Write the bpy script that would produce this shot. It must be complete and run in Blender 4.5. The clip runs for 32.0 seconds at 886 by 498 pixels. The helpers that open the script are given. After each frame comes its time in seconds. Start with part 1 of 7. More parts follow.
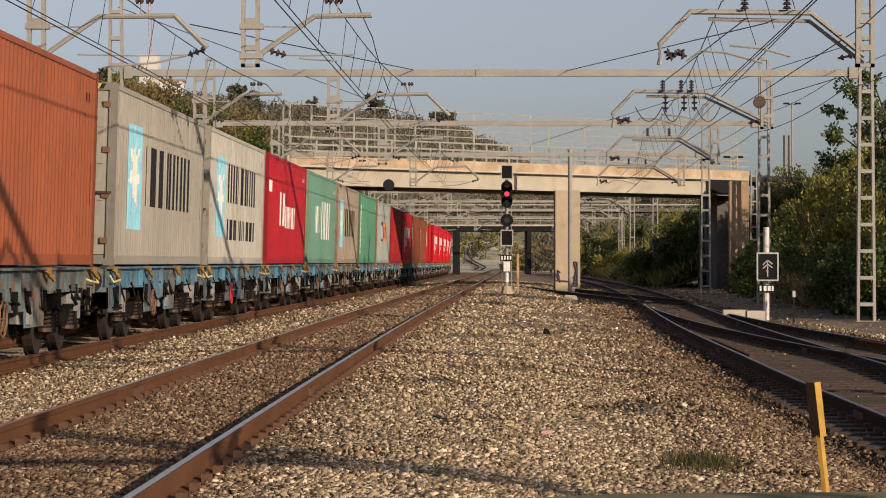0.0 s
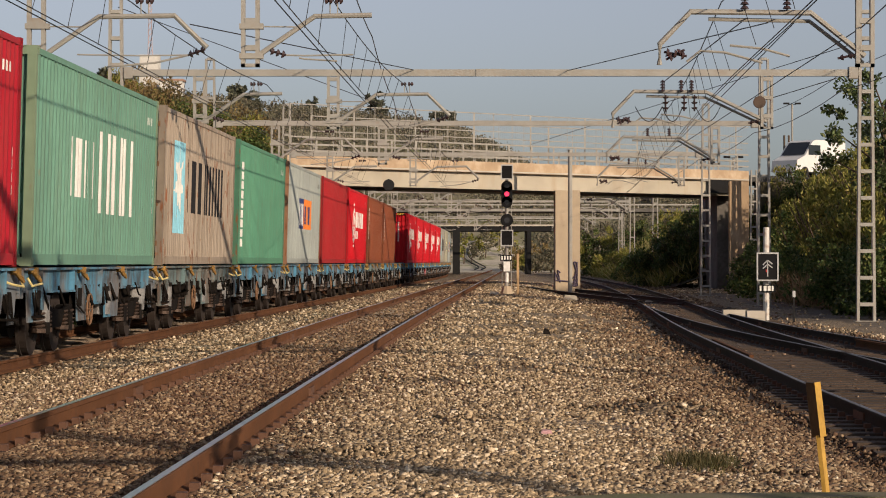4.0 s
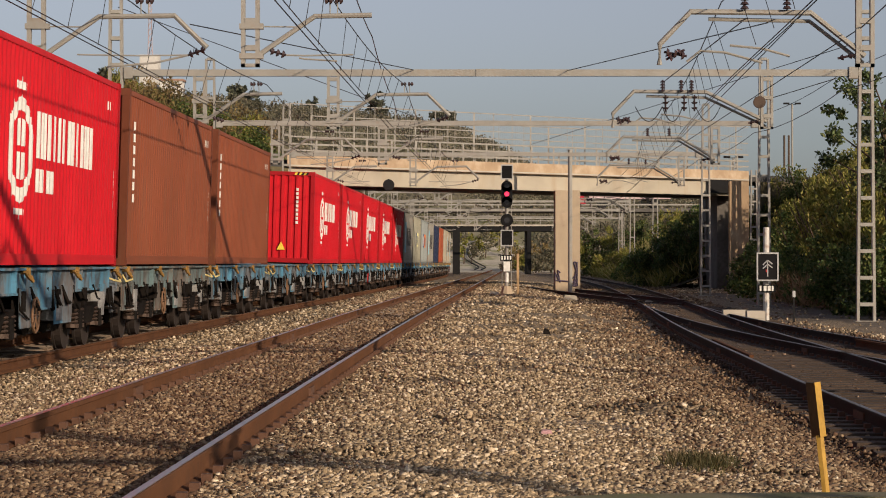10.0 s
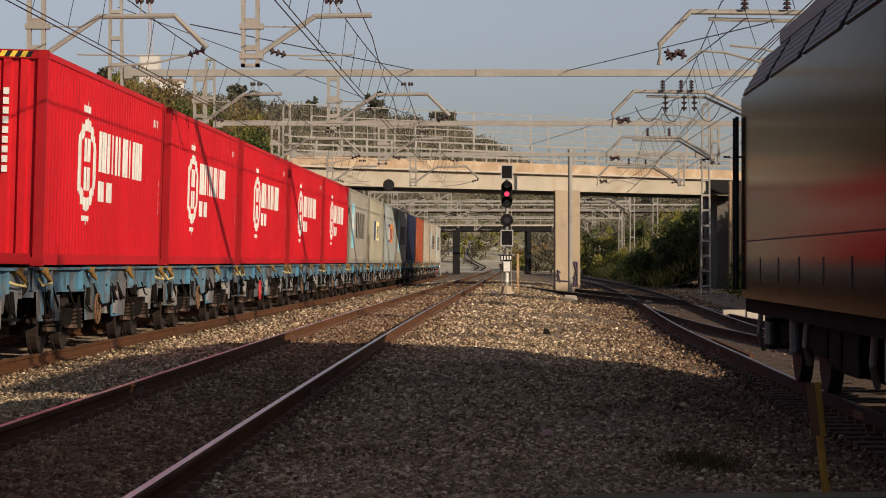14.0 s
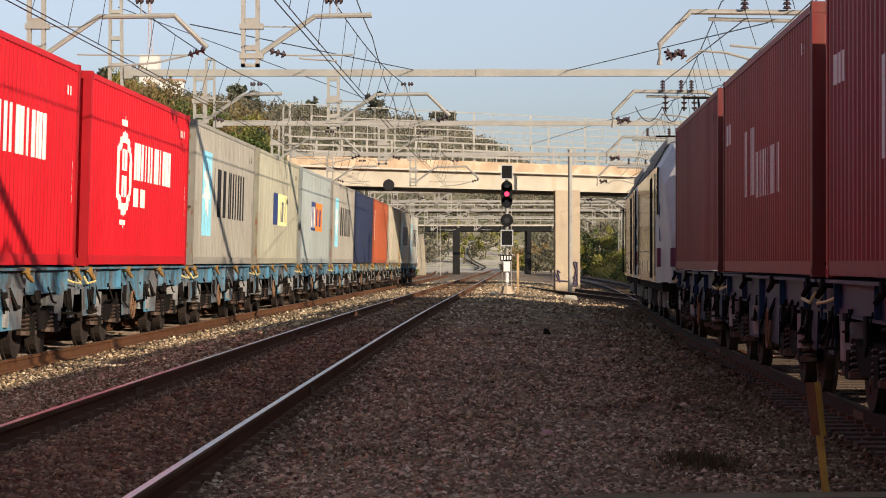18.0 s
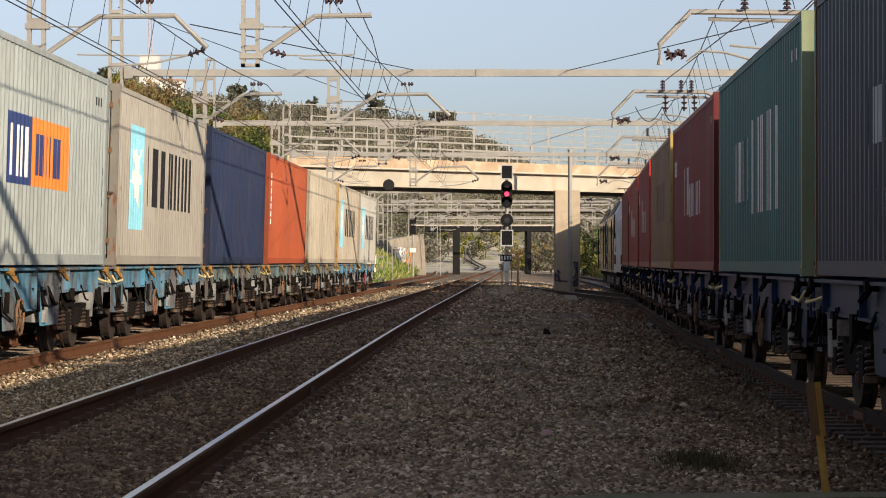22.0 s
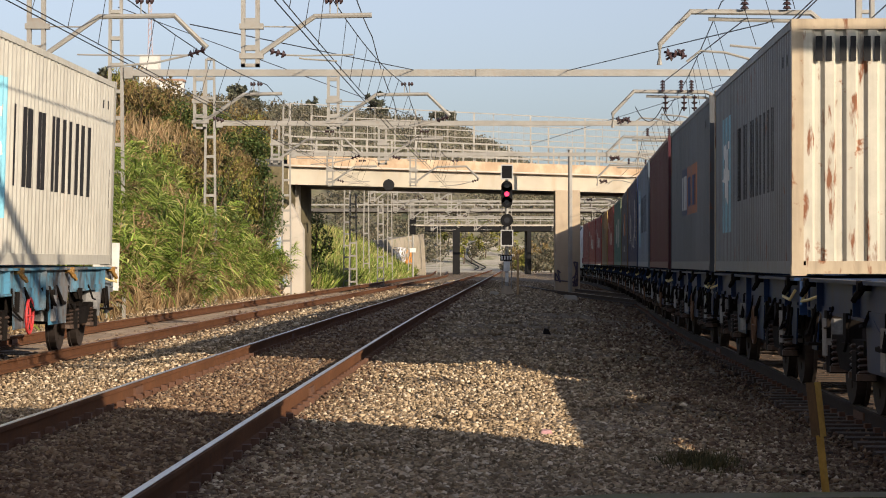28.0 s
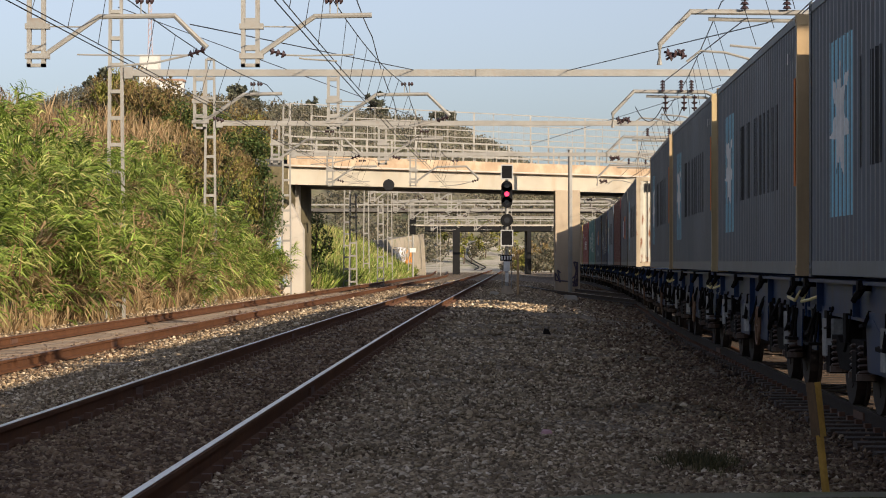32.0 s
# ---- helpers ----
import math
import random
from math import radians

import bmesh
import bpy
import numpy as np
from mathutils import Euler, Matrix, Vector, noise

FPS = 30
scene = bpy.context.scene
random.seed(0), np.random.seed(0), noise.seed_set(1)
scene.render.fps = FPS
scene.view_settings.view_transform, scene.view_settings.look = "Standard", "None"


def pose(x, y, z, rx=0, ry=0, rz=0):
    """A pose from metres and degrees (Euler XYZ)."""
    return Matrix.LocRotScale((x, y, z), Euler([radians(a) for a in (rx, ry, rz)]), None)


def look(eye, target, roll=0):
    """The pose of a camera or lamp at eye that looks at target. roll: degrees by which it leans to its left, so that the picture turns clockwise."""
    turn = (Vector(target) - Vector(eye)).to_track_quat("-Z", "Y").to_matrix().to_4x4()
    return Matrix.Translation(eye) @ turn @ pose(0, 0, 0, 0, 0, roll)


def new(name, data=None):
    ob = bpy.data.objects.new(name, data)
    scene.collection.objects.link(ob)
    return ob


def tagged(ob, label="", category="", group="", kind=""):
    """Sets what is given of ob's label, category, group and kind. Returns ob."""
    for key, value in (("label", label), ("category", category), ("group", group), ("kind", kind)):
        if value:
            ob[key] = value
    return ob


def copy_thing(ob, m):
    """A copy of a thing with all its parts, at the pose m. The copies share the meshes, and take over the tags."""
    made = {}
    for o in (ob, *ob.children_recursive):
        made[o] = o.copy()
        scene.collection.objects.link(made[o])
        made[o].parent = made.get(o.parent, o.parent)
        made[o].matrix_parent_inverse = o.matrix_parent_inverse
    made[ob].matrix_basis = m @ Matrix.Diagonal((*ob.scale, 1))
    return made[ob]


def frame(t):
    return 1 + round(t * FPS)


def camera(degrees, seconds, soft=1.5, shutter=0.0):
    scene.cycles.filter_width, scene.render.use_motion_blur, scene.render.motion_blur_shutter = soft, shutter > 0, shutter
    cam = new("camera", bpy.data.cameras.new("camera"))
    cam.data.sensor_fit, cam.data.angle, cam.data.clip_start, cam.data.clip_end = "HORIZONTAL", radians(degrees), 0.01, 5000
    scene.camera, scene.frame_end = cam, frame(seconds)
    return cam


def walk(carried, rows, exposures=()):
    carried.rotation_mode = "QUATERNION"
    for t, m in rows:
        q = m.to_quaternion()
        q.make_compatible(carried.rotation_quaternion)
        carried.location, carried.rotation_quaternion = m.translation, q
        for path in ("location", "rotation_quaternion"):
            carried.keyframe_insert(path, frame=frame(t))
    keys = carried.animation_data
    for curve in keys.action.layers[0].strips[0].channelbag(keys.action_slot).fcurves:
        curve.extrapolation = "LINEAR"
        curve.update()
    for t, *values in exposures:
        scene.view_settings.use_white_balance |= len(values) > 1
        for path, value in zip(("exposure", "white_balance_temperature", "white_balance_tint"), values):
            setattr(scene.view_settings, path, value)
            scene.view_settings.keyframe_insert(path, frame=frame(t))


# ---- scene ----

import collections

# ------------------------------------------------ camera
EYE = (0.0, 0.0, 1.40)
cam = camera(20.6, 32.0, soft=1.0)
STAND = look(EYE, (0.0, 1000.0, 1.40 + 1000 * 23 / 4314))
walk(cam, [(0.0, STAND), (32.0, STAND)], exposures=[(0, 0.10, 6400, 12), (7, 0.03, 6400, 12), (14.2, -0.02, 6400, 12), (16.5, 0.63, 6080, 9), (32, 0.63, 6080, 9)])

# ------------------------------------------------ world and sun
SUN_WAY = Vector((-2.12, 2.46, -1.0)).normalized()
world = bpy.data.worlds.new("sky")
scene.world = world
world.use_nodes = True
wn = world.node_tree.nodes
sky = wn.new("ShaderNodeTexSky")
sky.sky_type, sky.sun_disc = "NISHITA", False
sky.sun_elevation = math.asin(-SUN_WAY.z)
sky.sun_rotation = math.atan2(-SUN_WAY.x, -SUN_WAY.y)
sky.air_density, sky.dust_density, sky.ozone_density = 1.0, 1.4, 4.0
wn["Background"].inputs[1].default_value = 0.096
haze = wn.new("ShaderNodeHueSaturation")
haze.inputs["Saturation"].default_value = 0.44
haze.inputs["Hue"].default_value = 0.522
world.node_tree.links.new(sky.outputs[0], haze.inputs["Color"])
world.node_tree.links.new(haze.outputs[0], wn["Background"].inputs[0])
sun = new("sun", bpy.data.lights.new("sun", "SUN"))
sun.data.energy, sun.data.angle, sun.data.color = 5.0, radians(0.6), (1.0, 0.80, 0.575)
sun.matrix_world = look((0, 0, 60), Vector((0, 0, 60)) + SUN_WAY)


# ------------------------------------------------ the plan
def bend(y):
    """The lines curve gently to the right for 75 m and run straight on."""
    near = np.minimum(y, 75.0)
    return 0.01897 * near + 8e-5 * near * near + 0.03097 * (y - near)


def track_b(y):
    return float(-2.722 + bend(y))


FAR_A = [(170, -2.76), (200, -1.83), (225, -1.1), (252, -0.5), (287, -0.3), (340, -0.2), (420, 0.0)]


def track_a(y):
    return float(-7.574 + bend(y)) if y < 200 else hermite(FAR_A, y)


def hermite(pts, y):
    n = len(pts)
    i = 0
    while i < n - 2 and y > pts[i + 1][0]:
        i += 1
    (y0, x0), (y1, x1) = pts[i], pts[i + 1]
    s0 = (x1 - pts[i - 1][1]) / (y1 - pts[i - 1][0]) if i > 0 else (x1 - x0) / (y1 - y0)
    s1 = (pts[i + 2][1] - x0) / (pts[i + 2][0] - y0) if i < n - 2 else (x1 - x0) / (y1 - y0)
    h = y1 - y0
    t = (y - y0) / h
    if t < 0:
        return x0 + s0 * (y - y0)
    if t > 1:
        return x1 + s1 * (y - y1)
    return ((2 * t ** 3 - 3 * t * t + 1) * x0 + (t ** 3 - 2 * t * t + t) * h * s0
            + (3 * t * t - 2 * t ** 3) * x1 + (t ** 3 - t * t) * h * s1)


RIGHT = [(-150, 3.6), (-40, 4.2), (0, 4.6), (26, 5.11), (39, 5.57), (52, 6.07), (64, 6.66), (77, 7.38), (90, 8.05), (103, 8.75), (141, 10.4), (167, 11.2), (200, 12.0), (260, 13.5), (340, 18.0)]


def track_r(y):
    return hermite(RIGHT, y)


def track_d(y):
    u = max(0.0, (88 - y) / 44)
    return track_r(y) + 1.4 * u * u


RAIL_TOP = {"a": 0.06, "b": 0.20, "r": -0.05}


# low ridges thrown up in the ballast: middle x, y, half-widths, height
RIDGES = [(2.2, 23.6, 0.6, 0.24, 0.19), (1.0, 31.0, 0.9, 0.3, 0.10), (-0.2, 27.5, 0.7, 0.26, 0.09), (3.2, 38.0, 0.8, 0.4, 0.12), (2.2, 52.0, 1.2, 0.5, 0.12), (0.6, 44.0, 0.9, 0.4, 0.09), (0.3, 20.6, 0.5, 0.2, 0.07), (-0.6, 17.0, 0.5, 0.2, 0.07), (2.6, 17.2, 0.5, 0.2, 0.06), (3.4, 66.0, 1.4, 0.6, 0.13), (1.6, 78.0, 1.5, 0.7, 0.12)]


def ground_z(x, y):
    return bed_z(x, y) + sum(h * math.exp(-((x - cx) / wx) ** 2 - ((y - cy + 0.3 * (x - cx)) / wy) ** 2) for cx, cy, wx, wy, h in RIDGES if abs(x - cx) < 3 * wx and abs(y - cy) < 3 * wy + wx)


def bed_z(x, y):
    u = x - track_b(y)
    sunk = 0.0
    if 0 < y < 140 and x > 2.5:
        d = abs(x - track_r(y) - (0.5 if 26 < y < 86 else 0.0)) - (2.1 if 26 < y < 86 else 1.6)
        sunk = 0.06 * min(1.0, max(0.0, 1 - d / 0.4))
    pts = [(-40, 0.0), (-9.5, -0.05), (-7.5, -0.16), (-3.0, -0.13), (-1.6, 0.02), (2.4, 0.03), (4.5, -0.10), (5.6, -0.22), (12, -0.22), (40, -0.1)]
    if u <= pts[0][0]:
        return pts[0][1]
    for (a, h), (b, g) in zip(pts, pts[1:]):
        if u <= b:
            t = (u - a) / (b - a)
            t = t * t * (3 - 2 * t)
            return h + (g - h) * t - sunk
    return pts[-1][1]


# ------------------------------------------------ materials
BASE_SCALE = 0.8  # lowers the base colour of every material by a fifth


class Mat:
    """A node material: Principled, with texture chains in object space."""

    def __init__(self, name, colour=(0.5, 0.5, 0.5), rough=0.8, metal=0.0, space="Object"):
        self.m = bpy.data.materials.new(name)
        self.m.use_nodes = True
        self.nt = self.m.node_tree
        self.b = self.nt.nodes["Principled BSDF"]
        self.b.inputs["Roughness"].default_value = rough
        self.b.inputs["Metallic"].default_value = metal
        self.co = self.add("ShaderNodeTexCoord").outputs[space]
        rgb = self.add("ShaderNodeRGB")
        rgb.outputs[0].default_value = (*[c * BASE_SCALE for c in colour], 1)
        self.col = rgb.outputs[0]
        self.h = None

    def add(self, kind):
        return self.nt.nodes.new(kind)

    def link(self, a, b):
        self.nt.links.new(a, b)

    def scaled(self, sx, sy, sz):
        n = self.add("ShaderNodeMapping")
        n.inputs["Scale"].default_value = (sx, sy, sz)
        self.link(self.co, n.inputs[0])
        return n.outputs[0]

    def noise(self, scale=1.0, stretch=None, detail=4, rough=0.6):
        n = self.add("ShaderNodeTexNoise")
        n.inputs["Scale"].default_value = scale
        n.inputs["Detail"].default_value = detail
        n.inputs["Roughness"].default_value = rough
        self.link(self.scaled(*stretch) if stretch else self.co, n.inputs["Vector"])
        return n.outputs["Fac"]

    def ramp(self, fac, lo, hi, a=0.0, b=1.0):
        n = self.add("ShaderNodeMapRange")
        for i, v in enumerate((lo, hi, a, b)):
            n.inputs[i + 1].default_value = v
        self.link(fac, n.inputs[0])
        return n.outputs[0]

    def mix(self, fac, colour, mode="MIX"):
        n = self.add("ShaderNodeMix")
        n.data_type, n.blend_type = "RGBA", mode
        if isinstance(fac, (int, float)):
            n.inputs[0].default_value = fac
        else:
            self.link(fac, n.inputs[0])
        self.link(self.col, n.inputs[6])
        if isinstance(colour, tuple):
            n.inputs[7].default_value = (*colour, 1)
        else:
            self.link(colour, n.inputs[7])
        self.col = n.outputs[2]
        return self

    def vary(self, scale, amount, stretch=None):
        """Lighter and darker by noise."""
        f = self.ramp(self.noise(scale, stretch), 0.3, 0.7, 1 - amount, 1 + amount)
        n = self.add("ShaderNodeMix")
        n.data_type, n.blend_type = "RGBA", "MULTIPLY"
        n.inputs[0].default_value = 1.0
        self.link(self.col, n.inputs[6])
        c = self.add("ShaderNodeCombineColor")
        for i in range(3):
            self.link(f, c.inputs[i])
        self.link(c.outputs[0], n.inputs[7])
        self.col = n.outputs[2]
        return self

    def each(self, amount, island=False):
        """Lighter and darker piece by piece."""
        if island:
            r = self.add("ShaderNodeNewGeometry").outputs["Random Per Island"]
        else:
            r = self.add("ShaderNodeObjectInfo").outputs["Random"]
        f = self.ramp(r, 0, 1, 1 - amount, 1 + amount)
        n = self.add("ShaderNodeMix")
        n.data_type, n.blend_type = "RGBA", "MULTIPLY"
        n.inputs[0].default_value = 1.0
        self.link(self.col, n.inputs[6])
        c = self.add("ShaderNodeCombineColor")
        for i in range(3):
            self.link(f, c.inputs[i])
        self.link(c.outputs[0], n.inputs[7])
        self.col = n.outputs[2]
        return self

    def stain(self, colour, lo, hi, amount, scale, stretch=None):
        return self.mix(self.ramp(self.noise(scale, stretch), lo, hi, 0, amount), colour)

    def bump(self, scale, strength, dist=0.01, stretch=None, detail=4):
        n = self.add("ShaderNodeBump")
        n.inputs["Strength"].default_value = strength
        n.inputs["Distance"].default_value = dist
        self.link(self.noise(scale, stretch, detail), n.inputs["Height"])
        if self.h is not None:
            self.link(self.h, n.inputs["Normal"])
        self.h = n.outputs[0]
        return self

    def done(self):
        self.link(self.col, self.b.inputs["Base Color"])
        if self.h is not None:
            self.link(self.h, self.b.inputs["Normal"])
        return self.m


def paint(name, colour, dirt=0.35, rust=0.3, rough=0.55, grime=(0.10, 0.075, 0.05), crust=0.0):
    """Container and wagon paint, faded, streaked and rusted."""
    m = Mat(name, tuple(c * 0.9 for c in colour), rough)
    m.vary(0.35, 0.14).vary(5.0, 0.07)
    m.stain(grime, 0.45, 0.75, dirt, 1.0, (5.0, 5.0, 0.5))
    if crust:
        m.stain((0.15, 0.11, 0.085), 0.44, 0.56, crust, 0.7)
        m.stain((0.05, 0.035, 0.025), 0.50, 0.62, crust, 2.2)
    worn = 0.09 * max(0.0, rust - 0.6) / 0.4
    m.stain((0.16, 0.055, 0.02), 0.66 - worn, 0.74 - worn, rust, 1.0, (7.0, 7.0, 1.6))
    m.stain((0.20, 0.07, 0.025), 0.70 - worn, 0.76 - worn, rust, 3.0)
    m.bump(14, 0.12, 0.01)
    m.b.inputs["Specular IOR Level"].default_value = 0.22
    return m.done()


def plain(name, colour, rough=0.7, metal=0.0, var=0.12, scale=4.0, bump=0.0):
    m = Mat(name, colour, rough, metal).vary(scale, var).vary(scale * 8, var * 0.5)
    if bump:
        m.bump(scale * 6, bump)
    m.b.inputs["Specular IOR Level"].default_value = 0.3 if rough > 0.4 else 0.5
    return m.done()


def matt(m, spec=0.12):
    m.node_tree.nodes["Principled BSDF"].inputs["Specular IOR Level"].default_value = spec
    return m


M_WHITE = plain("white_marking", (0.75, 0.74, 0.70), 0.6)
M_BLACK = matt(plain("black_marking", (0.02, 0.02, 0.022), 0.7))
M_STARBLUE = plain("sky_blue_marking", (0.27, 0.60, 0.74), 0.6)
M_NAVY_MARK = plain("navy_marking", (0.03, 0.05, 0.16), 0.6)
M_ORANGE_MARK = plain("orange_marking", (0.75, 0.22, 0.04), 0.6)
M_YELLOW_MARK = plain("yellow_marking", (0.80, 0.58, 0.06), 0.6)
M_CREAM_MARK = plain("cream_marking", (0.82, 0.76, 0.35), 0.6)
M_BRONZE = plain("worn_casting", (0.20, 0.11, 0.06), 0.7, 0.2)
# grime, with the shade beneath the frames put into its near-black colour
M_DARK = matt(plain("underframe_grime_shade", (0.013, 0.0105, 0.009), 0.9, 0.0, 0.35, 3.0, 0.3), 0.06)
M_WHEEL = plain("wheel_rust", (0.032, 0.023, 0.019), 0.8, 0.1, 0.25)
M_SPRING = plain("spring_steel", (0.09, 0.06, 0.045), 0.6, 0.4)
M_TANK = plain("reservoir_grey", (0.25, 0.245, 0.24), 0.5, 0.1, 0.3, 4.0)
M_RUBBER = plain("hose_rubber", (0.02, 0.02, 0.02), 0.6)
M_OCHRE = plain("ochre_fitting", (0.36, 0.20, 0.055), 0.6, 0.0, 0.3)
M_REDPAINT = plain("red_wheel_paint", (0.5, 0.04, 0.04), 0.6)
M_PALEYELLOW = plain("pale_yellow_paint", (0.70, 0.58, 0.25), 0.6)
M_WAGON = paint("wagon_blue", (0.115, 0.31, 0.46), 0.95, 0.75, 0.65, (0.055, 0.042, 0.032), 0.7)
M_WAGON_TEAL = paint("wagon_teal_grey", (0.17, 0.25, 0.26), 1.0, 0.9, 0.7, (0.06, 0.045, 0.035), 0.7)
# wagon blue lowered for the train whose visible side lies in shade
M_WAGON_SHADED = paint("wagon_shaded_blue", (0.008, 0.032, 0.10), 0.8, 0.3, 0.5, (0.02, 0.017, 0.015))
M_GLASS = Mat("dark_glass", (0.02, 0.025, 0.03), 0.08).done()

# ------------------------------------------------ mesh building
class Mesh:
    def __init__(self):
        self.v, self.f = [], []

    def box(self, x0, x1, y0, y1, z0, z1, m=None):
        n = len(self.v)
        c = [(x, y, z) for z in (z0, z1) for y in (y0, y1) for x in (x0, x1)]
        if m is not None:
            c = [tuple(m @ Vector(q)) for q in c]
        self.v += c
        self.f += [tuple(n + i for i in q) for q in ((0, 2, 3, 1), (4, 5, 7, 6), (0, 1, 5, 4), (2, 6, 7, 3), (0, 4, 6, 2), (1, 3, 7, 5))]
        return self

    def strip(self, section, path):
        """A closed section of (side, up) swept along rows of (point, side vector)."""
        n0, k = len(self.v), len(section)
        for p, side in path:
            for s, u in section:
                self.v.append((p[0] + side[0] * s, p[1] + side[1] * s, p[2] + u + (side[2] * s if len(side) > 2 else 0)))
        for i in range(len(path) - 1):
            for j in range(k):
                a, b = n0 + i * k + j, n0 + i * k + (j + 1) % k
                self.f.append((a, b, b + k, a + k))
        self.f.append(tuple(n0 + j for j in reversed(range(k))))
        self.f.append(tuple(n0 + (len(path) - 1) * k + j for j in range(k)))
        return self

    def tube(self, pts, r, sides=6, r2=None):
        n0 = len(self.v)
        pts = [Vector(p) for p in pts]
        for i, p in enumerate(pts):
            d = (pts[min(i + 1, len(pts) - 1)] - pts[max(i - 1, 0)]).normalized()
            a = d.cross(Vector((0, 0, 1)) if abs(d.z) < 0.9 else Vector((1, 0, 0))).normalized()
            b = d.cross(a)
            rr = r if r2 is None else r + (r2 - r) * i / (len(pts) - 1)
            for j in range(sides):
                w = 2 * math.pi * j / sides
                self.v.append(tuple(p + a * (rr * math.cos(w)) + b * (rr * math.sin(w))))
        for i in range(len(pts) - 1):
            for j in range(sides):
                a, b = n0 + i * sides + j, n0 + i * sides + (j + 1) % sides
                self.f.append((a, b, b + sides, a + sides))
        self.f.append(tuple(n0 + j for j in reversed(range(sides))))
        self.f.append(tuple(n0 + (len(pts) - 1) * sides + j for j in range(sides)))
        return self

    def data(self, name, material):
        me = bpy.data.meshes.new(name)
        me.from_pydata(self.v, [], self.f)
        for m in (material if isinstance(material, (list, tuple)) else [material]):
            me.materials.append(m)
        me.update()
        return me


def part(name, mb, material, parent=None, label="", m=None):
    ob = new(name, mb.data(name, material) if isinstance(mb, Mesh) else mb)
    if parent is not None:
        ob.parent = parent
    if m is not None:
        ob.matrix_basis = m
    if label:
        tagged(ob, label)
    return ob


# ------------------------------------------------ containers
CL, CW, CH = 12.192, 2.438, 2.896
PITCH, DEEP = 0.278, 0.025


def corrugation(u):
    """Depth of the side sheet behind its outer face, along its length."""
    w = (u % PITCH) / PITCH
    if w < 0.27:
        return 0.0
    if w < 0.5:
        return DEEP * (w - 0.27) / 0.23
    if w < 0.77:
        return DEEP
    return DEEP * (1 - w) / 0.23


def stops(u0, u1, fine=None):
    us = {u0, u1}
    k = int(u0 / PITCH) - 1
    while k * PITCH < u1 + PITCH:
        for w in (0, 0.27, 0.5, 0.77):
            u = (k + w) * PITCH
            if u0 < u < u1:
                us.add(u)
        k += 1
    if fine:
        n = int((u1 - u0) / fine)
        us |= {u0 + (u1 - u0) * i / n for i in range(1, n)}
    return sorted(us)


class Side:
    """Maps a container's long side: u along it as it is read, z up, d outwards."""

    def __init__(self, sign):
        self.s = sign

    def at(self, u, z, d):
        y = u if self.s > 0 else CL - u
        return (self.s * (CW / 2 - 0.012 + d), y, z)

    def sheet(self, mb, u0, u1, spans, lift=0.004, fine=None):
        us = stops(u0, u1, fine)
        for a, b in zip(us, us[1:]):
            ya, yb = (a, b) if self.s > 0 else (CL - a, CL - b)
            da, db = lift - corrugation(ya), lift - corrugation(yb)
            for z0, z1 in spans((a + b) / 2):
                n = len(mb.v)
                mb.v += [self.at(a, z0, da), self.at(b, z0, db), self.at(b, z1, db), self.at(a, z1, da)]
                mb.f.append((n, n + 1, n + 2, n + 3))
        return mb

    def bar(self, mb, u0, u1, z0, z1, lift=0.004):
        return self.sheet(mb, u0, u1, lambda u: [(z0, z1)], lift)


def star_spans(uc, zc, r):
    pts = []
    for i in range(14):
        q = r if i % 2 == 0 else r * 0.42
        a = math.pi / 2 + i * math.pi / 7
        pts.append((uc + q * math.cos(a), zc + q * math.sin(a)))

    def spans(u):
        zs = []
        for (x0, z0), (x1, z1) in zip(pts, pts[1:] + pts[:1]):
            if (x0 <= u < x1) or (x1 <= u < x0):
                zs.append(z0 + (z1 - z0) * (u - x0) / (x1 - x0))
        zs.sort()
        return list(zip(zs[::2], zs[1::2]))
    return spans


def bars(side, mb, u0, u1, z0, z1, n, weight=0.27, lift=0.004):
    """A row of n pairs of plain upright bars."""
    w = (u1 - u0) / n
    for i in range(n):
        a, b = u0 + i * w + 0.06 * w, u0 + (i + 1) * w - 0.06 * w
        t = (b - a) * weight
        h = z1 - z0
        side.bar(mb, a, a + t * (1.25 if i % 2 else 0.9), z0, z1, lift)
        side.bar(mb, b - t * (0.9 if i % 3 else 1.2), b, z0, z1, lift)


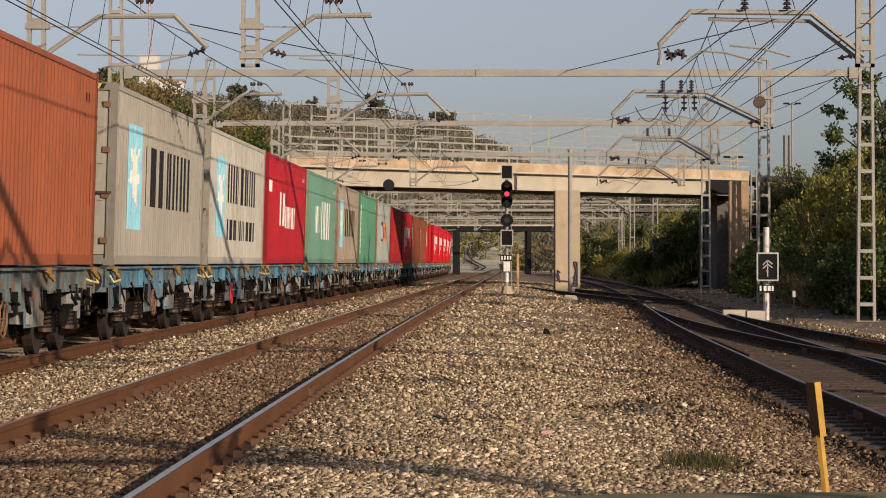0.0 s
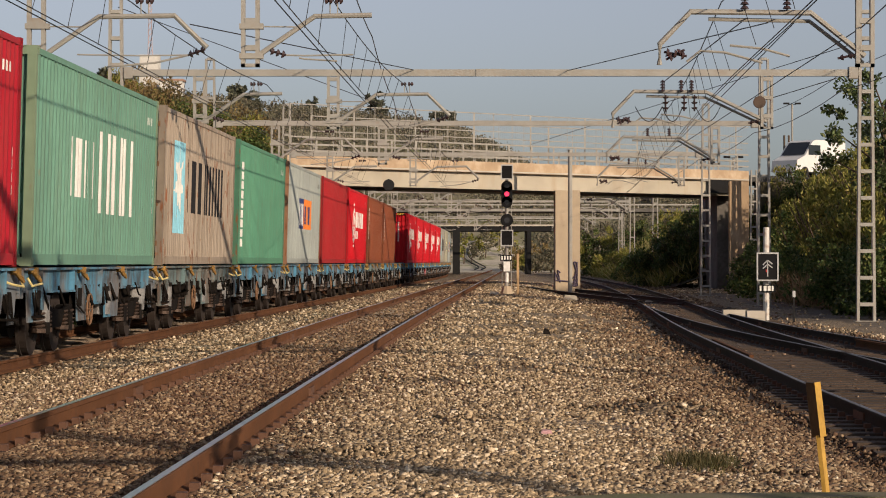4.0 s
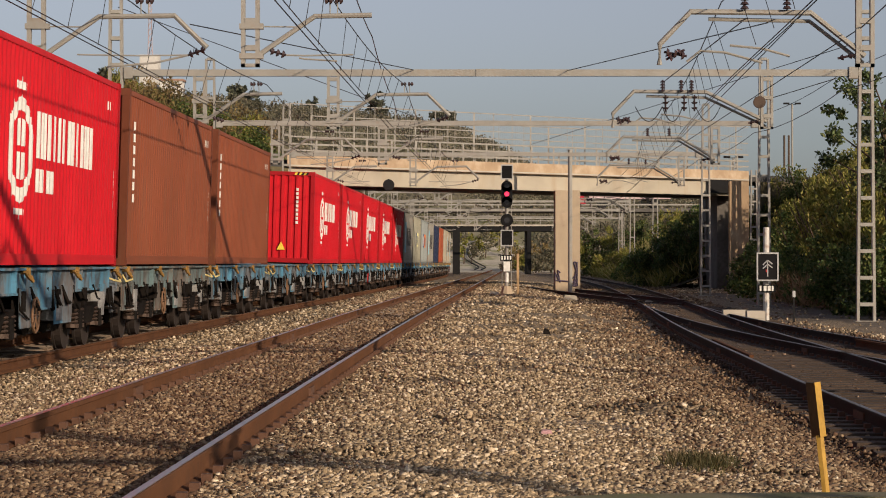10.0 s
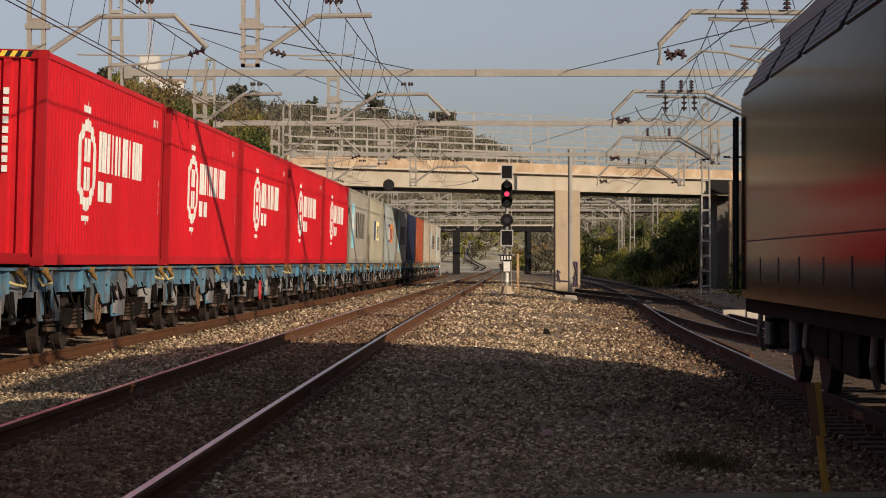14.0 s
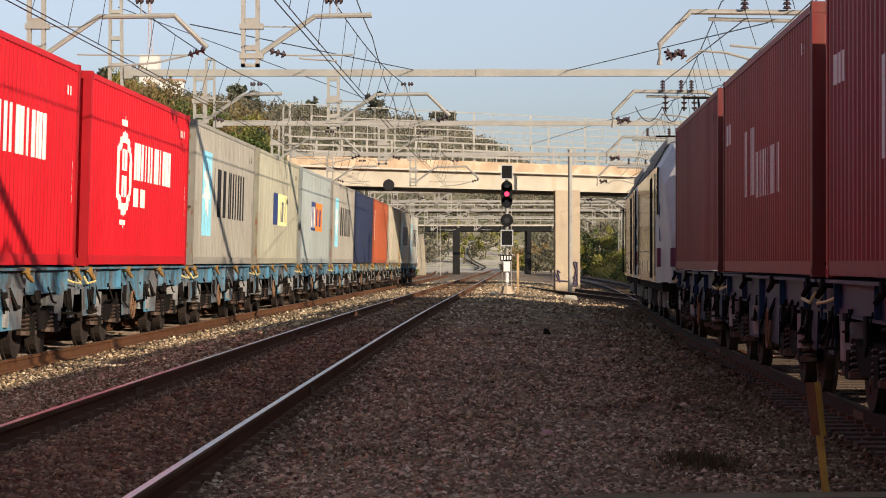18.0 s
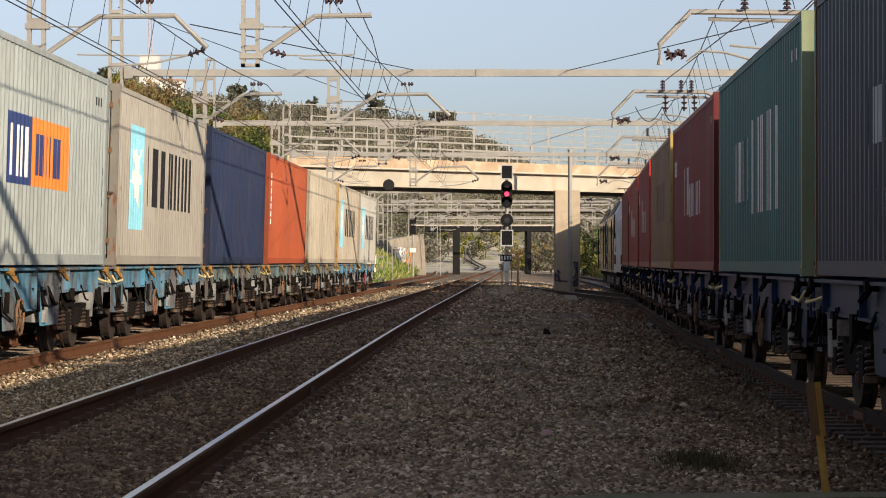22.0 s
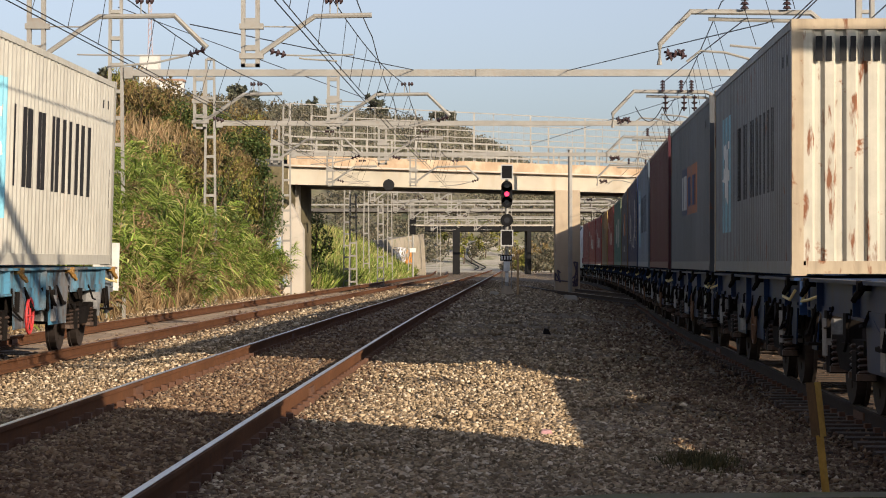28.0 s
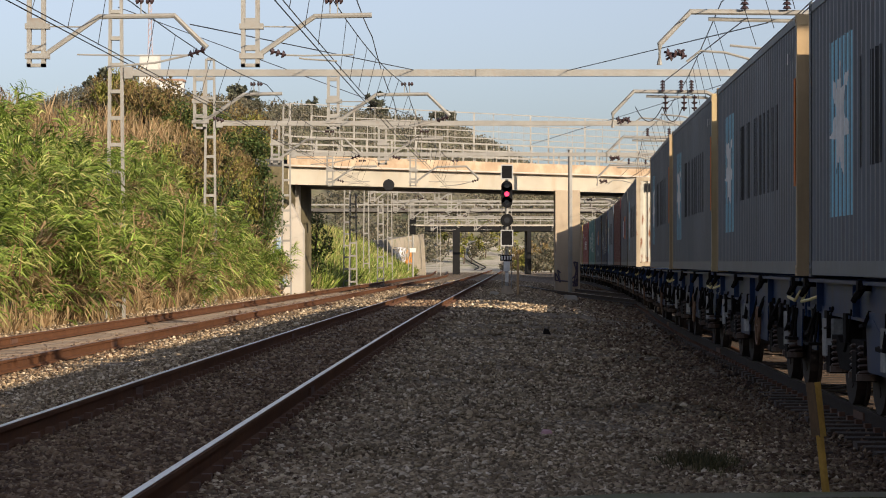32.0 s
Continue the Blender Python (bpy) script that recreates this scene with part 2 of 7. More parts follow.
def livery(e, side, kind, seed):
    rnd = random.Random(seed)

    def put(name, mb, m):
        if mb.f:
            q = part(name, mb, m, e)
            if name in ("lettering", "stencil_code", "painted_scrawl"):
                tagged(q, kind="stuff")

    if kind in ("star", "star2", "starpost"):
        put("emblem_panel", side.bar(Mesh(), 1.45, 3.15, 0.6, 2.34, 0.003), M_STARBLUE)
        put("emblem_star", side.sheet(Mesh(), 1.55, 3.05, star_spans(2.3, 1.55, 0.74), 0.006, 0.05), M_WHITE)
        m = Mesh()
        if kind == "star2":
            bars(side, m, 3.7, 9.9, 1.38, 2.24, 6)
            bars(side, m, 3.7, 9.9, 0.55, 1.01, 7)
        else:
            bars(side, m, 3.55, 9.9, 1.02, 2.05, 6)
        put("lettering", m, M_BLACK)
        if kind == "starpost":
            put("caution_strip", side.bar(Mesh(), 11.93, 12.1, 1.0, 2.2, 0.03), M_ORANGE_MARK)
    elif kind == "kline":
        m = Mesh()
        bars(side, m, 3.5, 5.2, 1.05, 1.95, 1, 0.36)
        bars(side, m, 5.4, 8.4, 1.0, 1.6, 4, 0.34)
        side.bar(m, 0.5, 1.3, 1.9, 2.2)
        put("lettering", m, M_WHITE)
    elif kind == "block":
        m = Mesh()
        bars(side, m, 3.0, 5.2, 1.0, 1.85, 3)
        bars(side, m, 5.6, 9.4, 0.8, 2.05, 3)
        put("lettering", m, M_WHITE)
    elif kind == "column":
        m = Mesh()
        for i in range(9):
            side.bar(m, 0.75, 1.12, 0.42 + i * 0.225, 0.60 + i * 0.225)
        put("lettering", m, M_WHITE)
    elif kind == "flag":
        put("emblem_panel", side.bar(Mesh(), 3.9, 5.6, 1.05, 1.95, 0.003), M_NAVY_MARK)
        put("emblem_field", side.bar(Mesh(), 5.6, 8.6, 1.05, 1.95, 0.003), M_ORANGE_MARK)
        m = Mesh()
        bars(side, m, 4.1, 5.4, 1.15, 1.8, 2, lift=0.006)
        put("lettering", m, M_WHITE)
        m = Mesh()
        bars(side, m, 6.0, 8.3, 1.2, 1.75, 5, lift=0.006)
        put("lettering", m, M_NAVY_MARK)
    elif kind == "flagcream":
        put("emblem_panel", side.bar(Mesh(), 4.3, 5.6, 1.05, 1.9, 0.003), M_NAVY_MARK)
        put("emblem_field", side.bar(Mesh(), 5.6, 8.4, 1.05, 1.9, 0.003), M_CREAM_MARK)
        m = Mesh()
        bars(side, m, 5.9, 8.2, 1.15, 1.7, 5, lift=0.006)
        put("lettering", m, M_NAVY_MARK)
    elif kind == "figure":
        def figure(u):
            q = abs(u - 3.72)
            if q >= 0.84:
                return []
            h = 0.66 * math.sqrt(1 - (q / 0.84) ** 2) + (0.06 if int(u / 0.13) % 2 else 0.0)
            if q > 0.55:
                return [(1.5 - h, 1.5 + h)]
            inner = 0.45 * math.sqrt(max(0.0, 1 - (q / 0.57) ** 2)) + 0.05
            out = [(1.5 - h, 1.5 - inner), (1.5 + inner, 1.5 + h)]
            if q < 0.46:
                out[0], out[1] = (0.78 + 0.3 * q, out[0][1]), (out[1][0], 2.2 - 0.3 * q)
            if q < 0.17 or 0.26 < q < 0.40:
                out += [(0.60 if q < 0.1 else 0.66, 0.74), (2.26, 2.42 if q < 0.1 else 2.36)]
            if 0.10 < q < 0.34:
                out.append((1.5 - inner + 0.10, 1.46))
                out.append((1.54, 1.5 + inner - 0.10))
            return out
        m = side.sheet(Mesh(), 2.85, 4.6, figure, 0.004, 0.035)
        put("emblem_figure", m, M_WHITE)
        m = Mesh()
        bars(side, m, 4.8, 9.6, 1.43, 2.05, 6, 0.38)
        bars(side, m, 4.8, 6.3, 0.98, 1.29, 2, 0.36)
        put("lettering", m, M_WHITE)
    elif kind == "scrawl":
        m = Mesh()
        for i in range(16):
            u = 1.0 + i * 0.63 + rnd.uniform(-0.1, 0.1)
            z0 = rnd.uniform(0.4, 1.2)
            side.bar(m, u, u + rnd.uniform(0.06, 0.14), z0, z0 + rnd.uniform(0.3, 1.3))
            side.bar(m, u, u + rnd.uniform(0.3, 0.6), z0, z0 + 0.07)
        put("painted_scrawl", m, M_WHITE)
        put("caution_strip", side.bar(Mesh(), CL - 0.17, CL - 0.02, 0.72, 2.62, 0.022), M_YELLOW_MARK)
        for word, z in (("CAUTION", 2.60), ("CONTAINER", 1.70)):
            cu = bpy.data.curves.new("caution_word", "FONT")
            cu.body = "\n".join(word)
            cu.size, cu.space_line, cu.align_x, cu.extrude = 0.105, 0.72, "CENTER", 0.001
            cu.materials.append(M_BLACK)
            ob = new("caution_word", cu)
            ob.parent = e
            ob.matrix_basis = Matrix(((0, 0, side.s, side.s * (CW / 2 + 0.014)), (side.s, 0, 0, 0.095), (0, 1, 0, z - 0.09), (0, 0, 0, 1)))
    elif kind == "orange_square":
        put("emblem_panel", side.bar(Mesh(), 5.4, 7.4, 1.2, 2.05, 0.003), M_ORANGE_MARK)
        m = Mesh()
        bars(side, m, 4.2, 7.2, 0.55, 0.8, 6)
        bars(side, m, 3.6, 5.1, 1.2, 1.7, 2)
        put("lettering", m, plain("grey_marking", (0.4, 0.42, 0.45), 0.6))
    elif kind == "rust":
        m = Mesh()
        bars(side, m, 3.4, 8.9, 1.1, 2.0, 6)
        put("lettering", m, plain("faded_marking", (0.16, 0.12, 0.1), 0.7))
    # small stencilled codes near both ends, high on the sheet
    m = Mesh()
    for i in range(5):
        if rnd.random() < 0.8:
            side.bar(m, 11.0 + i * 0.13, 11.09 + i * 0.13, 2.42, 2.55)
    for i in range(4):
        side.bar(m, 11.72, 11.80, 0.9 + i * 0.16, 1.02 + i * 0.16)
    dark = kind in ("star", "star2", "flag", "flagcream", "rust", "blank")
    put("stencil_code", m, M_BLACK if dark else M_WHITE)
    if kind in ("tall",):
        m = Mesh()
        for i in range(7):
            side.bar(m, 0.62, 0.86, 1.05 + i * 0.2, 1.19 + i * 0.2)
        put("lettering", m, M_WHITE)


def build_container(colour, kind, faces, door, label, seed, post=None, rust=0.3, dirt=0.35, stripes=True, end=None):
    """faces: the sides that carry lettering. door: its doors at the low end. Origin: low end, middle, underside."""
    e = tagged(new("shipping_container"), label, "container", group="shipping containers")
    pm = paint("container_paint", colour, dirt, rust)
    post = post or tuple(c * 0.62 for c in colour)
    frame_m = paint("post_paint", post, dirt, max(0.35, min(0.9, rust * 2)))
    hw = CW / 2
    for s in (1, -1):
        sd = Side(s)
        mb = Mesh()
        us = stops(0.10, CL - 0.10)
        for a, b in zip(us, us[1:]):
            n = len(mb.v)
            for y in (a, b):
                x = s * (hw - 0.012 - corrugation(y))
                mb.v += [(x, y, 0.16), (x, y, CH - 0.09)]
            mb.f.append((n, n + 2, n + 3, n + 1) if s > 0 else (n, n + 1, n + 3, n + 2))
        part("side_panel", mb, pm, e)
        part("bottom_rail", Mesh().box(s * hw - s * 0.06, s * hw - s * 0.004, 0.17, CL - 0.17, 0.02, 0.165), pm, e)
        part("top_rail", Mesh().box(s * hw - s * 0.06, s * hw - s * 0.002, 0.17, CL - 0.17, CH - 0.10, CH - 0.02), pm, e)
        for y in (0, CL):
            q = 1 if y == 0 else -1
            part("corner_post", Mesh().box(s * (hw - 0.13), s * hw, y, y + q * 0.11, 0.118, CH - 0.118), frame_m, e)
            for z in (0.0, CH - 0.118):
                mb = Mesh()
                # a hollow casting: four walls round a hole
                y0, y1 = sorted((y - q * 0.004, y + q * 0.178))
                mb.box(s * (hw - 0.162), s * (hw + 0.004), y0, y1, z, z + 0.03)
                mb.box(s * (hw - 0.162), s * (hw + 0.004), y0, y1, z + 0.088, z + 0.118)
                mb.box(s * (hw - 0.162), s * (hw + 0.004), y0, y0 + 0.05, z + 0.03, z + 0.088)
                mb.box(s * (hw - 0.162), s * (hw + 0.004), y1 - 0.05, y1, z + 0.03, z + 0.088)
                mb.box(s * (hw - 0.162), s * (hw - 0.05), y0 + 0.05, y1 - 0.05, z + 0.03, z + 0.088)
                part("corner_casting", mb, frame_m, e)
        if s in faces:
            livery(e, sd, kind, seed)
    # roof with shallow ribs
    mb = Mesh()
    for i in range(40):
        a = 0.15 + i * (CL - 0.3) / 40
        mb.box(-hw + 0.06, hw - 0.06, a, a + (CL - 0.3) / 40 * 0.6, CH - 0.05, CH - 0.02)
    mb.box(-hw + 0.06, hw - 0.06, 0.1, CL - 0.1, CH - 0.07, CH - 0.04)
    part("roof", mb, pm, e)
    part("floor", Mesh().box(-hw + 0.06, hw - 0.06, 0.1, CL - 0.1, 0.10, 0.16), M_DARK, e)
    for y, q, doors in ((0, 1, door), (CL, -1, False)):
        part("sill", Mesh().box(-hw + 0.16, hw - 0.16, y, y + q * 0.06, 0.02, 0.165), frame_m, e)
        part("header", Mesh().box(-hw + 0.16, hw - 0.16, y, y + q * 0.06, CH - 0.12, CH), frame_m, e)
        if doors:
            for s in (-1, 1):
                mb = Mesh().box(s * 0.01, s * (hw - 0.14), y + q * 0.03, y + q * 0.07, 0.175, CH - 0.13)
                for k in range(4):
                    z = 0.45 + k * 0.58
                    mb.box(s * 0.08, s * (hw - 0.2), y + q * 0.012, y + q * 0.03, z, z + 0.34)
                d = part("door", mb, pm, e)
                for xk in (0.3, 0.85):
                    part("locking_bar", Mesh().tube([(s * xk, y - q * 0.015, 0.1), (s * xk, y - q * 0.015, CH - 0.08)], 0.018), M_SPRING, d)
                    hb = Mesh().box(s * (xk - 0.02), s * (xk + 0.32), y - q * 0.05, y - q * 0.03, 1.05 + xk * 0.1, 1.09 + xk * 0.1)
                    part("handle", hb, M_SPRING, d)
                for k in range(4):
                    z = 0.35 + k * 0.72
                    part("hinge", Mesh().box(s * (hw - 0.22), s * (hw - 0.1), y - q * 0.02, y + q * 0.02, z, z + 0.09), M_BRONZE, d)
            # small plates on the doors
            part("data_plate", Mesh().box(0.25, 0.62, y - q * 0.002, y + q * 0.012, 1.75, 2.25), M_WHITE if sum(colour) < 1.0 else M_BLACK, e)
        else:
            n, mb = 9, Mesh()
            w = (CW - 0.26) / n
            prof = []
            for i in range(n):
                x = -hw + 0.13 + i * w
                prof += [(x, 0.0), (x + w * 0.42, 0.0), (x + w * 0.55, 0.05), (x + w * 0.86, 0.05)]
            prof.append((hw - 0.13, 0.0))
            for (xa, da), (xb, db) in zip(prof, prof[1:]):
                k = len(mb.v)
                mb.v += [(xa, y + q * (0.02 + da), 0.165), (xb, y + q * (0.02 + db), 0.165), (xb, y + q * (0.02 + db), CH - 0.12), (xa, y + q * (0.02 + da), CH - 0.12)]
                mb.f.append((k, k + 1, k + 2, k + 3) if q > 0 else (k, k + 3, k + 2, k + 1))
            # a given end colour is lighter than the sides, holding the sunlight there
            part("end_panel", mb, paint("sunlit_end_paint", end, dirt * 0.6, 0.95) if end else pm, e)
        if stripes:
            for s in (-1, 1):
                mb = Mesh()
                for k in range(6):
                    x = s * (hw - 0.26 - k * 0.075)
                    yy = y - q * 0.004
                    c = len(mb.v)
                    mb.v += [(x - 0.05, yy, CH - 0.10), (x + 0.025, yy, CH - 0.10), (x + 0.075, yy, CH - 0.02), (x, yy, CH - 0.02)]
                    mb.f.append((c, c + 1, c + 2, c + 3) if q > 0 else (c + 3, c + 2, c + 1, c))
                w = part("warning_stripe", mb, [M_BLACK, M_YELLOW_MARK], e)
                for k, poly in enumerate(w.data.polygons):
                    poly.material_index = k % 2
    return e


# ------------------------------------------------ wagons
WAGON_L = 12.45


def disc(mb, x0, x1, y, z, r, n=20, r2=None):
    return mb.tube([(x0, y, z), (x1, y, z)], r, n, r2)


def build_wagon(steel, label, wheel_paint=None, front=1):
    """Origin as the container's: low end, middle, top of the deck. The rail lies at -1.29."""
    w = tagged(new("flat_wagon"), label, "wagon", group="container wagons")
    z_rail = -1.29
    lo, hi = -0.16, WAGON_L - 0.10
    for s in (1, -1):
        # fish-bellied side sill with flanges
        mb = Mesh()
        prof = [(lo, -0.36), (1.2, -0.38), (4.6, -0.40), (5.4, -0.62), (WAGON_L - 5.6, -0.62), (WAGON_L - 4.8, -0.40), (WAGON_L - 1.4, -0.38), (hi, -0.36)]
        for (ya, za), (yb, zb) in zip(prof, prof[1:]):
            for xa, xb, ta, tb in ((1.10, 1.13, za, zb), (1.08, 1.155, za, zb)):
                n = len(mb.v)
                top_a, top_b = (-0.03, -0.03) if xb < 1.14 else (za + 0.03, zb + 0.03)
                for x in (s * xa, s * xb):
                    mb.v += [(x, ya, ta), (x, yb, tb), (x, yb, top_b), (x, ya, top_a)]
                mb.f += [(n, n + 1, n + 2, n + 3), (n + 7, n + 6, n + 5, n + 4), (n, n + 4, n + 5, n + 1), (n + 3, n + 2, n + 6, n + 7), (n, n + 3, n + 7, n + 4), (n + 1, n + 5, n + 6, n + 2)]
        mb.box(s * 1.04, s * 1.215, lo, hi, -0.055, -0.02)
        part("side_sill", mb, steel, w)
        for k in range(5 if s == front else 0):
            y = 1.0 + k * 2.55
            zb = -0.60 if 5.2 < y < WAGON_L - 5.4 else -0.36
            part("stiffener", Mesh().box(s * 1.12, s * 1.20, y - 0.012, y + 0.012, zb, -0.05), steel, w)
        for y in (0.35, 4.2, 8.0, 11.85):
            mb = Mesh().box(s * 1.13, s * 1.25, y - 0.07, y + 0.07, -0.11, -0.015)
            mb.tube([(s * 1.2, y - 0.12, -0.06), (s * 1.23, y + 0.1, -0.16), (s * 1.22, y + 0.26, -0.15)], 0.032, 6)
            mb.tube([(s * 1.22, y + 0.02, -0.1), (s * 1.25, y + 0.22, -0.2)], 0.03)
            part("container_lock", mb, M_OCHRE if front > 0 else M_DARK, w)
        # a shunter's rail bent under the sill at both ends
        for y0, q in ((0.0, 1), (WAGON_L - 0.26, -1)):
            mb = Mesh().tube([(s * 1.17, y0 + q * 0.95, -0.2), (s * 1.24, y0 + q * 0.75, -0.24), (s * 1.24, y0 + q * 0.05, -0.27), (s * 1.18, y0, -0.16)], 0.017)
            part("grab_rail", mb, M_PALEYELLOW if s == front else M_DARK, w)
            mb = Mesh().box(s * 1.05, s * 1.27, y0 + q * 0.5, y0 + q * 0.85, -0.72, -0.69)
            mb.tube([(s * 1.2, y0 + q * 0.52, -0.7), (s * 1.16, y0 + q * 0.52, -0.36)], 0.015)
            mb.tube([(s * 1.2, y0 + q * 0.83, -0.7), (s * 1.16, y0 + q * 0.83, -0.36)], 0.015)
            part("footstep", mb, M_DARK, w)
            # buffers
            yb = lo if q > 0 else hi
            mb = Mesh().tube([(s * 0.875, yb, -0.26), (s * 0.875, yb - q * 0.02, -0.26)], 0.11, 10)
            mb.tube([(s * 0.875, yb - q * 0.01, -0.26), (s * 0.875, yb - q * 0.035, -0.26)], 0.21, 14)
            part("buffer", mb, M_WHEEL, w)
        # a brake hand wheel with spokes
        if s == front or wheel_paint:
            y = 5.0
            mb = Mesh()
            ring = [(s * 1.19, y + 0.24 * math.cos(a), -0.68 + 0.24 * math.sin(a)) for a in [i * math.pi / 9 for i in range(19)]]
            mb.tube(ring, 0.022, 6)
            for i in range(3):
                a = i * math.pi / 3
                mb.tube([(s * 1.19, y - 0.24 * math.cos(a), -0.68 - 0.24 * math.sin(a)), (s * 1.19, y + 0.24 * math.cos(a), -0.68 + 0.24 * math.sin(a))], 0.013, 4)
            mb.tube([(s * 1.0, y, -0.68), (s * 1.2, y, -0.68)], 0.03)
            part("brake_wheel", mb, wheel_paint or M_BRONZE, w)
    part("centre_sill", Mesh().box(-0.25, 0.25, lo, hi, -0.50, -0.06), steel, w)
    for y in (0.5, 11.8):
        part("cross_member", Mesh().box(-1.1, 1.1, y - 0.06, y + 0.06, -0.3, -0.06), steel, w)
    for y in (lo, hi):
        q = 1 if y == lo else -1
        part("end_beam", Mesh().box(-1.15, 1.15, y, y + q * 0.05, -0.44, -0.03), steel, w)
        hb = Mesh().tube([(0.25, y, -0.3), (0.25, y - q * 0.05, -0.55), (0.2, y - q * 0.07, -0.75), (0.1, y - q * 0.05, -0.6)], 0.022)
        part("brake_hose", hb, M_RUBBER, w)
        cp = Mesh().tube([(0, y, -0.28), (0, y - q * 0.06, -0.42), (0, y - q * 0.05, -0.62)], 0.035)
        part("screw_coupling", cp, M_WHEEL, w)
    # pipes, levers and boxes crowded under the sills
    rnd = random.Random(len(label))
    for s in (front,):
        mb = Mesh()
        y = 0.7
        while y < WAGON_L - 0.9:
            z = rnd.uniform(-0.62, -0.42)
            mb.tube([(s * 1.14, y, -0.3), (s * 1.2, y + rnd.uniform(-0.3, 0.3), z), (s * 1.18, y + rnd.uniform(0.2, 0.7), z - rnd.uniform(0.0, 0.15))], rnd.uniform(0.015, 0.035), 5)
            if rnd.random() < 0.5:
                a = rnd.uniform(0.1, 0.25)
                mb.box(s * 1.02, s * 1.18, y + 0.15, y + 0.15 + a, -0.62, -0.34)
            y += rnd.uniform(0.5, 1.5)
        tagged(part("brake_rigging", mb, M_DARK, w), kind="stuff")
        for y in (1.55, WAGON_L - 1.75, 6.9):
            part("reservoir", Mesh().tube([(s * 1.02, y, -0.80), (s * 1.02, y, -0.74), (s * 1.02, y, -0.50), (s * 1.02, y, -0.42)], 0.19, 12), M_TANK, w)
        for y0, y1, zl in ((0.1, 0.75, -0.78), (0.95, 1.6, -0.62), (4.0, 5.6, -0.85), (WAGON_L - 5.9, WAGON_L - 4.3, -0.85), (WAGON_L - 1.85, WAGON_L - 1.2, -0.62), (WAGON_L - 1.0, WAGON_L - 0.35, -0.78)):
            mb = Mesh()
            for x in (s * 1.135, s * 1.15):
                mb.v += [(x, y0, -0.3), (x, y1, -0.3), (x, y1 - 0.12, zl), (x, y0 + 0.12, zl)]
            mb.f += [(0, 1, 2, 3), (7, 6, 5, 4), (0, 4, 5, 1), (1, 5, 6, 2), (2, 6, 7, 3), (3, 7, 4, 0)]
            part("gusset_plate", mb, steel, w)
    part("brake_cylinder", Mesh().tube([(0.55, 5.9, -0.72), (0.55, 6.9, -0.72)], 0.17, 12), M_DARK, w)
    part("air_tank", Mesh().tube([(-0.6, 5.4, -0.74), (-0.6, 6.9, -0.74)], 0.20, 12), M_DARK, w)
    part("brake_rod", Mesh().tube([(0.3, 3.2, -0.8), (0.3, WAGON_L - 3.4, -0.8)], 0.025), M_DARK, w)
    sets = []
    for yc in (2.55, WAGON_L - 2.55 - 0.26):
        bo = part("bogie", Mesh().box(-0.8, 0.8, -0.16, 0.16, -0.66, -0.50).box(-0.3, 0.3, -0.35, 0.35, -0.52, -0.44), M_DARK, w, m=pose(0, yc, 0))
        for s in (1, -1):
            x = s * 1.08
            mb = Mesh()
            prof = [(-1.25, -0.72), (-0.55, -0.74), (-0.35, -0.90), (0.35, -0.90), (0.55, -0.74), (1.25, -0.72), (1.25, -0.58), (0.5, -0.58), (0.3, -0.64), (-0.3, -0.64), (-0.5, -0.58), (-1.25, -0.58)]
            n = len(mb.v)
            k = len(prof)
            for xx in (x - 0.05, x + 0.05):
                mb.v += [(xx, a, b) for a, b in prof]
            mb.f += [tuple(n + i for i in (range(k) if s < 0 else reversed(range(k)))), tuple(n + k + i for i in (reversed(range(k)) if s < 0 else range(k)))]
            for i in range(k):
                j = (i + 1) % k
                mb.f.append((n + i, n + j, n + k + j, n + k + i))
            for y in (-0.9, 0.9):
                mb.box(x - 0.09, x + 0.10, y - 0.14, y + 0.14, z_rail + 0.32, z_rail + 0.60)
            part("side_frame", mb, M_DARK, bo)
            for y in (-0.9, 0.9):
                for dy in (-0.25, 0.25):
                    mb = Mesh()
                    mb.tube([(x, y + dy, z_rail + 0.34), (x, y + dy, z_rail + 0.40)], 0.11, 10)
                    coil = [(x + 0.085 * math.cos(i * 0.9), y + dy + 0.085 * math.sin(i * 0.9), z_rail + 0.38 + i * 0.0085) for i in range(34)]
                    mb.tube(coil, 0.018, 4)
                    part("coil_spring", mb, M_SPRING, bo)
        for y in (-0.9, 0.9):
            mb = Mesh()
            disc(mb, -1.12, 1.12, 0, 0, 0.08, 10)
            for s in (1, -1):
                disc(mb, s * 0.795, s * 0.835, 0, 0, 0.49, 24)
                disc(mb, s * 0.83, s * 0.935, 0, 0, 0.46, 24)
                disc(mb, s * 0.93, s * 0.96, 0, 0, 0.13, 10)
                for i in range(4):
                    a = i * math.pi / 2
                    mb.box(s * 0.934, s * 0.945, -0.03, 0.03, 0.22, 0.30, Matrix.Rotation(a, 4, "X"))
            ws = part("wheelset", mb, M_WHEEL, bo, m=pose(0, y, z_rail + 0.46))
            sets.append(ws)
    return w


# ------------------------------------------------ locomotives
LOCO_L = 16.2
M_LOCO = Mat("loco_silver_paint", (0.105, 0.094, 0.09), 0.12, 0.9).vary(0.6, 0.10).stain((0.06, 0.045, 0.036), 0.42, 0.72, 0.75, 1.0, (4, 4, 0.5)).vary(3.0, 0.15).bump(1.0, 0.05, 0.02, (1, 2.5, 0.3)).done()
M_LOCO.node_tree.nodes["Principled BSDF"].inputs["Specular Tint"].default_value = (0.26, 0.24, 0.235, 1)
